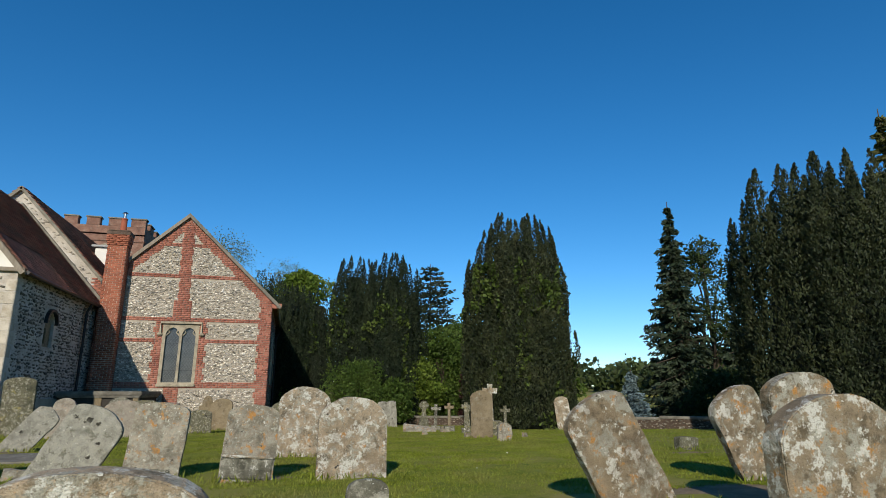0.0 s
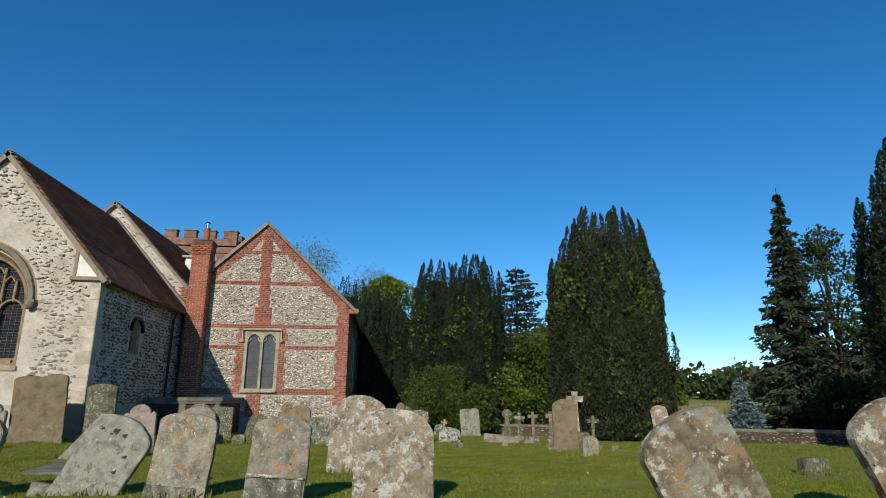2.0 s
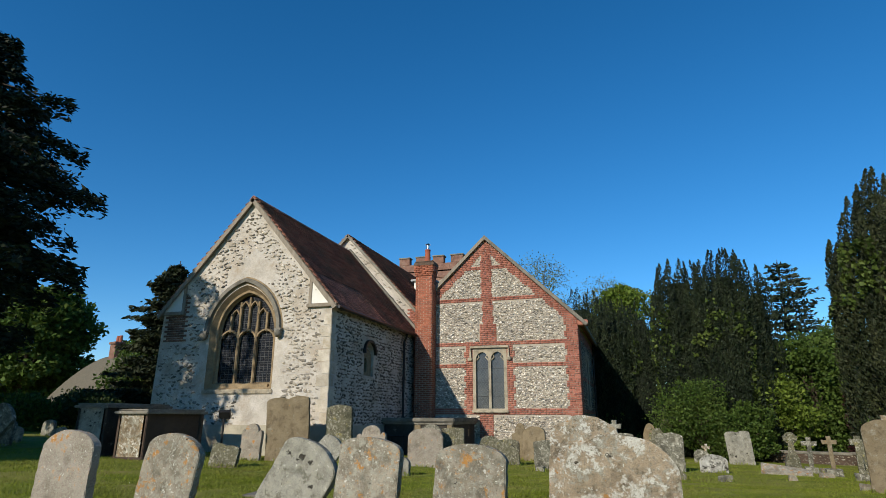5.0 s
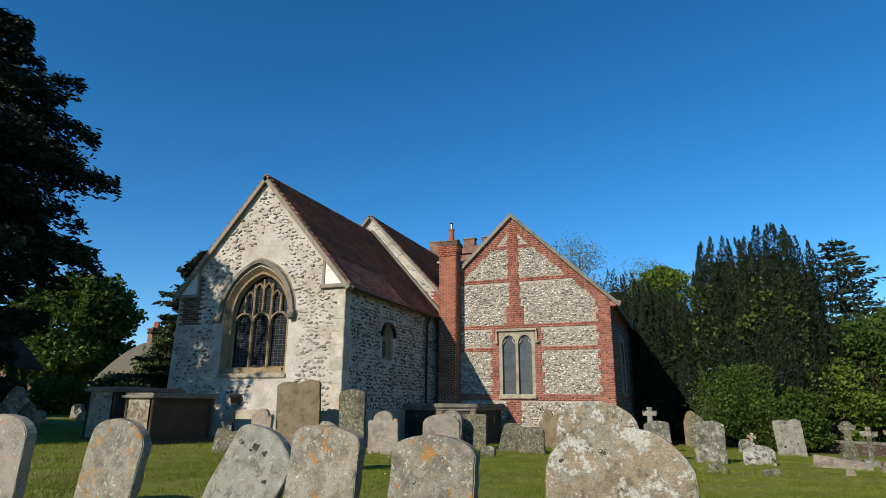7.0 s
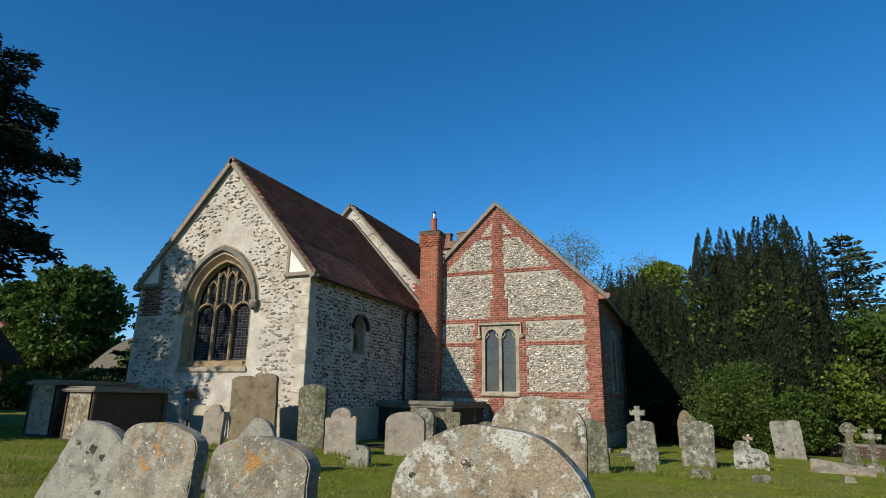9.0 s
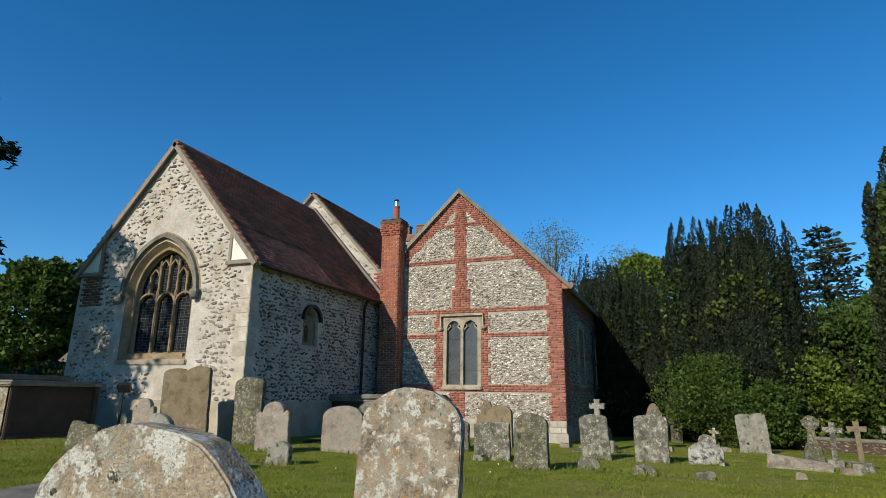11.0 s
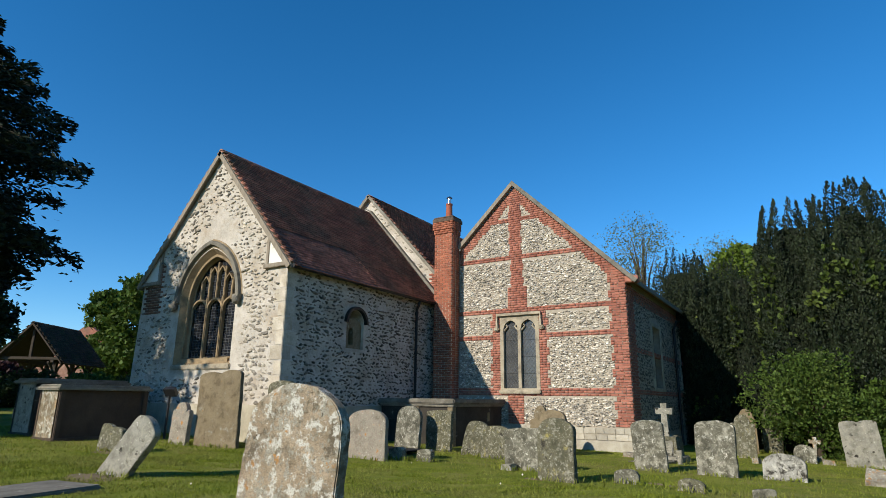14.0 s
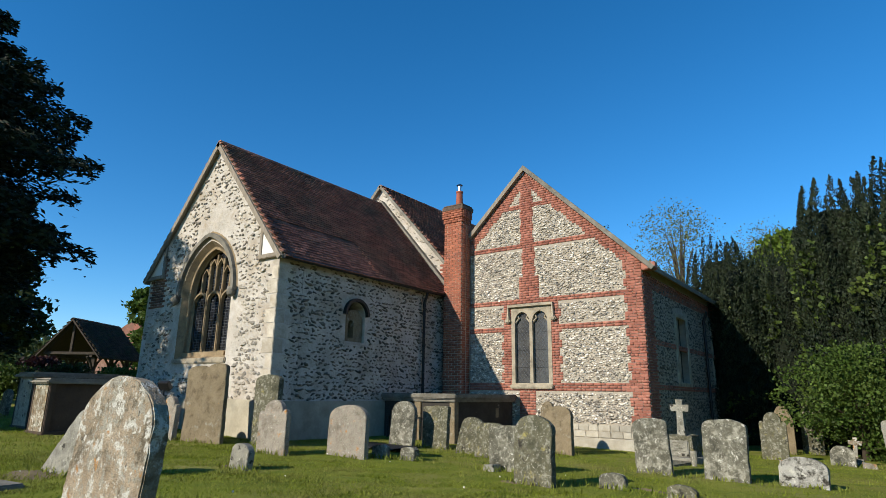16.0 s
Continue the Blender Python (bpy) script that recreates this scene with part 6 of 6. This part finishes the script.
irish_yew(27.2, -8, 8.6, 2.9, 11, 75000, 57, "massive multi-stemmed Irish yew tree", YEW_WARM, 0)
conifer("spruce_tree", 29.48, 11.72, 12.7, 3.0, 36, 95, 61, "tall dark spruce with drooping tiers", FIRM, 0.34, 0.45)
conifer("spruce_tree", 32.72, 10.05, 7.32, 3.0, 22, 80, 66, "lower spruce beside a taller one", FIRM, 0.34, 0.45)
conifer("blue_spruce", 22.02, 5.33, 1.89, 1.0, 16, 60, 62, "small silvery-blue spruce beyond the wall", BLUE, 0.16, 0.1)
conifer("cypress_tree", 33.5, 1, 14.2, 2.6, 34, 62, 63, "tall golden-tipped cypress behind the yews", GOLDEN, 0.36, 0.25, 0.1)
conifer("cedar_tree", 18.36, 28.45, 11.67, 3.6, 20, 46, 64, "open-branched dark cedar tree", FIRM, 0.40, -0.12, 0.35, 0.8, 0.55)
leafy_tree("birch_tree", 35.79, 16.66, 12.18, 2.6, 9000, 71, "thin-crowned grey-green birch tree", DULL, 0.22, 0.3, 16, bare=True)
leafy_tree("lime_tree", 7.93, 29.57, 10.74, 3.4, 17000, 72, "bright green round-crowned tree", LIME, 0.26)
leafy_tree("ash_tree", 2.02, 29.04, 13.08, 4.2, 15000, 73, "airy light-leaved ash behind the vestry roof", ASH, 0.12, 0.3, 44, bare=True)
leafy_tree("ash_tree", 6.34, 31.56, 11.76, 3.4, 15000, 84, "airy light-leaved ash beyond the yews", ASH, 0.12, 0.3, 44, bare=True)
leafy_tree("shrub", 10.73, 11.69, 2.52, 1.9, 15000, 74, "bushy green shrub among the graves", LEAFY, 0.10, 0.1, 18, "shrub")
leafy_tree("shrub", 12.41, 12.11, 1.65, 1.2, 7000, 75, "low bright green shrub", LEAFY, 0.12, 0.1, 10, "shrub")
leafy_tree("shrub", 14.38, 13.73, 2.97, 1.5, 9000, 76, "yellow-green shrub at the wood edge", LIME, 0.14, 0.1, 12, "shrub")
leafy_tree("shrub", 15.84, 14.97, 4.71, 2.0, 13000, 77, "tall leafy shrub under the trees", LEAFY, 0.16, 0.1, 14, "shrub")
irish_yew(7.15, 15.6, 6.9, 1.25, 6, 42000, 78, "dark Irish yew close behind the vestry corner", YEW, 900)
leafy_tree("shrub", 17.35, 13.93, 2.52, 1.2, 6000, 79, "purple-tinged shrub under the trees", PURPLE, 0.14, 0.1, 8, "shrub")
leafy_tree("shrub", 18.35, 16.96, 5.53, 2.8, 16000, 80, "leafy green thicket at the wood edge", LEAFY, 0.2, 0.08, 16, "shrub")
leafy_tree("shrub", 22.82, 19.62, 4.77, 3.0, 14000, 81, "leafy green thicket at the wood edge", DULL, 0.2, 0.06, 16, "shrub")
leafy_tree("shrub", 11.96, 19.6, 6.56, 3.0, 15000, 82, "dense dark thicket behind the yews", DULL, 0.2, 0.05, 16, "shrub")
leafy_tree("shrub", 19.33, 6.12, 2.95, 0.8, 4500, 83, "light green shrub climbing beside a yew", LEAFY, 0.14, 0.1, 12, "shrub")
leafy_tree("shrub", 28.12, 7.38, 2.15, 1.8, 8000, 85, "scrub at the foot of the spruce", DULL, 0.16, 0.05, 12, "shrub")
leafy_tree("shrub", 32.65, 5.23, 3.47, 2.6, 9000, 86, "leafy scrub behind the wall", LEAFY, 0.18, 0.05, 12, "shrub")

# the great old yew that shades the tombs
r = np.random.default_rng(91)
old = tree("old_yew", -11.3, -5.6, "huge dark spreading yew shading the tombs")
trunk(old, [(0, 0, -0.3), (0.2, 0.1, 2.5), (0, 0.3, 6), (0.2, 0, 11)], 0.75, 0.12)
P, N = [], []
bmb = bmesh.new()
for k in range(250):
    u = r.uniform(0, 1)
    z = 1.6 + 12.6 * u
    q = r.uniform(0, 2 * math.pi)
    ln_ = 5.3 * min(1.0, (1.04 - u) / 0.42) ** 0.85 * (1.0 if int(u * 17) % 3 else 0.86) * r.uniform(0.66, 1.1)
    if z < 3.2:
        ln_ *= 0.75
    lift = r.uniform(-0.12, 0.4)
    m = 560
    s = r.random(m) ** 0.6
    fan = r.normal(0, 1, m) * ln_ * 0.12 * (1.15 - s)
    P.append(np.stack([np.cos(q) * s * ln_ - np.sin(q) * fan, np.sin(q) * s * ln_ + np.cos(q) * fan, z + lift * s * ln_ - 0.22 * s * s * ln_ + - np.abs(r.normal(0, 0.22, m)) + r.normal(0, 0.10, m)], 1))
    N.append(np.stack([np.cos(q) + 0 * s, np.sin(q) + 0 * s, -0.25 + 0 * s], 1))
    tube(bmb, [(0, 0, z * 0.9), (math.cos(q) * ln_ * 0.5, math.sin(q) * ln_ * 0.5, z + lift * ln_ * 0.5), (math.cos(q) * ln_ * 0.92, math.sin(q) * ln_ * 0.92, z + (lift - 0.2) * ln_ * 0.92)], 0.06, 5, 0.012)
tagged(part("branchwork", bmb, BARK, old), kind="stuff")
crown("crown", np.concatenate(P), np.concatenate(N), 0.23, YEW_BLACK, old, 91, up=0.05, aspect=0.36, lie=0.5)
# stands out of view, added to dapple the gable and tombs with shade
leafy_tree("yew_tree", -11.7, -13.6, 13, 5.2, 17000, 98, "unseen big yew added to shade the chancel and tombs", YEW_BLACK, 0.34, 0.2, 30)
conifer("yew_tree", -16.48, 11.44, 9.9, 3.7, 34, 150, 92, "rough dark yew behind the chancel", YEW_WARM, 0.34, 0.2, 0.03, 1.0, 0.5)
leafy_tree("maple_tree", -36.77, 18.37, 11, 5.0, 30000, 93, "round-crowned tree in late-summer green", LEAFY, 0.42, 0.2)
leafy_tree("maple_tree", -20.5, -1.5, 7.6, 4.2, 16000, 94, "dark leafy tree beyond the old yew", DULL, 0.3, 0.2)
leafy_tree("maple_tree", -23.89, 17.52, 6.66, 3.2, 11000, 95, "leafy tree by the lane", LEAFY, 0.26, 0.15)
leafy_tree("maple_tree", -15.41, 14.52, 5.6, 2.4, 9000, 97, "leafy tree behind the chancel", LEAFY, 0.24, 0.1)
for k, (x, y, top) in enumerate(((-15.5, 6.4, 1.9), (-18, 5.0, 1.9), (-20.5, 3.4, 2.0), (-23, 1.6, 2.1), (-19.0, 8.5, 2.3))):
    leafy_tree("shrub", x, y, top, 1.9, 5500, 100 + k, "leafy boundary hedge shrub", LEAFY if k % 2 else DULL, 0.17, 0.05, 10, "shrub")
leafy_tree("shrub", -24.8, 4.2, 2.6, 1.5, 4500, 110, "purple-leaved shrub by the lychgate", PURPLE, 0.2, 0.1, 8, "shrub")

# ---- lychgate ----
# oak darkened to include the shade in the open gable
LYCH_OAK = material("shaded_lychgate_oak", [(0.040, 0.030, 0.022), (0.075, 0.058, 0.042)], 3, 0.9, 0.5, 60, stretch=(6, 6, 1))
lych = place("lychgate", -29.5, 8.4, 35, "open timber lychgate with a roof coloured dark for tree shade", "lychgate")
for sx in (-1.3, 1.3):
    for sy in (-1.8, 0.0, 1.8):
        part("post", boxes((sx - 0.11, sx + 0.11, sy - 0.11, sy + 0.11, -0.3, 2.3), bevel=0.02), LYCH_OAK, lych)
    part("plate", boxes((sx - 0.1, sx + 0.1, -2.2, 2.2, 2.3, 2.5), bevel=0.02), LYCH_OAK, lych)
    for sy in (-1.8, 0.0, 1.8):
        for d in (-1, 1):
            part("brace", tube(bmesh.new(), [(sx, sy + 0.05 * d, 1.5), (sx, sy + 0.35 * d, 2.0), (sx, sy + 0.75 * d, 2.32)], 0.07, 6), LYCH_OAK, lych)
for sy in (-2.15, 2.15):
    part("tie_beam", boxes((-1.7, 1.7, sy - 0.09, sy + 0.09, 2.45, 2.62), bevel=0.02), LYCH_OAK, lych)
    part("king_post", boxes((-0.08, 0.08, sy - 0.07, sy + 0.07, 2.6, 4.3), bevel=0.02), LYCH_OAK, lych)
    for sx in (-1, 1):
        part("rafter", tube(bmesh.new(), [(sx * 1.75, sy, 2.45), (0, sy, 4.5)], 0.09, 6), LYCH_OAK, lych)
lr = part("roof", plate([(-2.0, 2.3), (0, 4.62), (2.0, 2.3), (2.0, 2.2), (0, 4.48), (-2.0, 2.2)], [], lambda u, z, d: (u, -2.5 + d, z), 5.0), LYCH_OAK, lych)
# tile colours lowered to stand for the tree's shade on this roof
SHADE_TILE = material("tree_shade_tile", [(0.035, 0.024, 0.016), (0.065, 0.042, 0.028), (0.09, 0.062, 0.042)], 2.5, 0.95, 0.6, 40, [((0.04, 0.045, 0.018), 1.4, 0.55, 0.08)], island=0.3)
for run in (2.05, -2.05):
    slope_tiles = tiled_slope("tiles", 0, -2.5, 4.66, run, 2.36, 5.0, lych, gauge=0.16, wide=0.25)
    slope_tiles.data.materials[0] = SHADE_TILE

# ---- thatched cottage ----
COTS = 0.82
cot = place("thatched_cottage", -27.6, 18.6, -20, "old brick cottage under a rounded thatched roof", "cottage", z=-0.2)
part("wall", boxes((-5, 5, -2.6, 2.6, -0.5, 2.6)), BRICK_OLD, cot)
us, vs_ = np.linspace(-1, 1, 41), np.linspace(-1, 1, 25)
bm = bmesh.new()
gridv = []
for u in us:
    for v in vs_:
        hip = 1 - max(0.0, abs(u) - 0.45) / 0.55
        hh = min(1 - abs(v) ** 1.35, (hip if hip > 0 else 0) ** 0.75) if abs(v) < 1 else 0.0
        gridv.append(bm.verts.new((u * 6.4, v * 4.0 * (1 - 0.25 * max(0, abs(u) - 0.6)), 2.0 + 4.6 * max(0.0, hh))))
for a in range(40):
    for b in range(24):
        bm.faces.new((gridv[a * 25 + b], gridv[(a + 1) * 25 + b], gridv[(a + 1) * 25 + b + 1], gridv[a * 25 + b + 1]))
base = [bm.verts.new((sx * 6.3, sy * 3.9, 1.75)) for sx, sy in ((-1, -1), (1, -1), (1, 1), (-1, 1))]
bm.faces.new(base)
part("thatch", bm, THATCH, cot, "grey weathered thatch", smooth=True)
st = part("chimney", boxes((-1.0, 0.1, -0.5, 0.5, 4, 7.6), (-1.1, 0.2, -0.6, 0.6, 7.6, 7.8), bevel=0.03), BRICK_OLD, cot)
for x in (-0.75, -0.2):
    part("pot", tube(bmesh.new(), [(x, 0, 7.75), (x, 0, 8.4)], 0.17, 12, 0.14), CLAYPOT, st)
part("window", boxes((1.5, 2.6, -2.63, -2.58, 1.0, 2.0)), LEADED, cot)
cot.scale = (COTS, COTS, COTS)
house = place("tiled_house", -44.0, 20.0, 20, "distant brick house with tiled roof and chimney", "house", z=-0.2)
part("wall", boxes((-5, 5, -3, 3, -0.5, 4.2)), BRICK_OLD, house)
part("roof", plate([(-5.3, 4.0), (0, 7.2), (5.3, 4.0)], [], lambda u, z, d: (u, -3.3 + d, z), 6.6), TILE, house)
part("chimney", boxes((-0.6, 0.6, -0.5, 0.5, 6.3, 8.6), bevel=0.03), BRICK_OLD, house)

# ---- far woods, meadow ----
r = np.random.default_rng(200)
Pw, Nw = [], []
for k in range(150):
    q = radians(r.uniform(-78, 78))
    d = r.uniform(78, 105)
    cx, cy = 8 + d * math.sin(q), -15 + d * math.cos(q)
    base = float(gz(cx, cy)) + (3.2 * min(1, max(0, (cy - 22) / 60)) * min(1, max(0, (cx + 5) / 20)))
    hh = r.uniform(3.5, 6.5) if cx > 5 else r.uniform(5.5, 8.5)
    cs = [(cx + r.uniform(-4, 4), cy + r.uniform(-3, 3), base + hh * r.uniform(0.25, 0.72), r.uniform(1.6, 3.2), hh * 0.34) for _ in range(5)]
    P, N = lobes(cs, 420, r)
    Pw.append(P)
    Nw.append(N)
V, F = leaf_cards(np.concatenate(Pw), np.concatenate(Nw), 0.95, r, up=0.2, aspect=0.7, lie=0.7)
tagged(cloud("far_woods", V, F, FARWOOD), "distant line of leafy woodland", "woods", kind="stuff")
mx, my = np.meshgrid(np.linspace(19, 110, 60), np.linspace(8, 95, 60))
mz = gz(mx, my) + np.clip((my - 22) / 60, 0, 1) * np.clip((mx + 5) / 20, 0, 1) * 3.2 + 0.05
i = np.arange(3600).reshape(60, 60)
tagged(cloud("meadow", np.stack([mx, my, mz], -1).reshape(-1, 3), np.stack([i[:-1, :-1], i[:-1, 1:], i[1:, 1:], i[1:, :-1]], -1).reshape(-1, 4), MEADOW), "sunlit rough meadow beyond the wall", "meadow", kind="structure")
n = 26000
P = np.stack([r.uniform(19, 60, n), r.uniform(9, 50, n), np.zeros(n)], 1)
P[:, 2] = gz(P[:, 0], P[:, 1]) + np.clip((P[:, 1] - 22) / 60, 0, 1) * np.clip((P[:, 0] + 5) / 20, 0, 1) * 3.2 + 0.15
V, F = leaf_cards(P, np.tile((0, 0, 1.0), (n, 1)), 0.5, r, up=0.9, aspect=0.25, lie=0.3)
tagged(cloud("meadow_tufts", V, F, MEADOW), "tall dry meadow grass", "grass", kind="stuff")

# ---- lawn blades ----
def blades(n, x0, x1, y0, y1, h, seed):
    r = np.random.default_rng(seed)
    x, y = r.uniform(x0, x1, n), r.uniform(y0, y1, n)
    ok = ~((x > -6.3) & (x < 0.1) & (y > -0.1)) & ~((x > -0.2) & (x < 6.2) & (y > 6.9)) & ~((x > 0.2) & (x < 2.6) & (y > 4.1))
    x, y = x[ok], y[ok]
    n = len(x)
    q = r.uniform(0, math.pi, n)
    hh = h * r.uniform(0.5, 1.4, n)
    w = 0.006 + 0.004 * r.random(n)
    lx, ly = r.normal(0, 0.5, n) * hh, r.normal(0, 0.5, n) * hh
    z = gz(x, y) - 0.01
    V = np.stack([np.stack([x - w * np.cos(q), y - w * np.sin(q), z], 1), np.stack([x + w * np.cos(q), y + w * np.sin(q), z], 1), np.stack([x + lx, y + ly, z + hh], 1)], 1)
    return V.reshape(-1, 3)


V = np.concatenate([blades(260000, 0, 15, -12, -1, 0.030, 1), blades(110000, -5, 19, -1, 9, 0.036, 2), blades(60000, -8, 2, -12, 0, 0.045, 3), blades(30000, 12, 22, -12, 2, 0.05, 4)])
tagged(cloud("lawn_grass", V, np.arange(len(V)).reshape(-1, 3), BLADE), "short mown grass blades", "grass", kind="stuff")
# longer tufts left round the feet of the stones
tx = [(o.location.x, o.location.y) for o in scene.objects if o.name.split(".")[0] in ("headstone", "stone_cross")]
P = []
r = np.random.default_rng(300)
for x, y in tx:
    m = 90
    P.append(np.stack([x + r.normal(0, 0.3, m), y + r.normal(0, 0.09, m) - 0.05, np.zeros(m)], 1))
P = np.concatenate(P)
P[:, 2] = gz(P[:, 0], P[:, 1]) + 0.03
V, F = leaf_cards(P, np.tile((0, 0, 1.0), (len(P), 1)), 0.13, r, up=0.9, aspect=0.12, lie=0.35)
tagged(cloud("grass_tufts", V, F, BLADE), "uncut grass round the stones", "grass", kind="stuff")
# a few daisies and fallen leaves
n = 36
P = np.stack([r.uniform(-2, 15, n), r.uniform(-10, 4, n), np.zeros(n)], 1)
P[:, 2] = gz(P[:, 0], P[:, 1]) + 0.04
V, F = leaf_cards(P, np.tile((0, 0, 1.0), (n, 1)), 0.028, r, up=0.0, aspect=0.9, lie=0.6)
tagged(cloud("fallen_leaves", V, F, PLASTER), "scattered pale petals and leaves on the lawn", "leaves", kind="stuff")
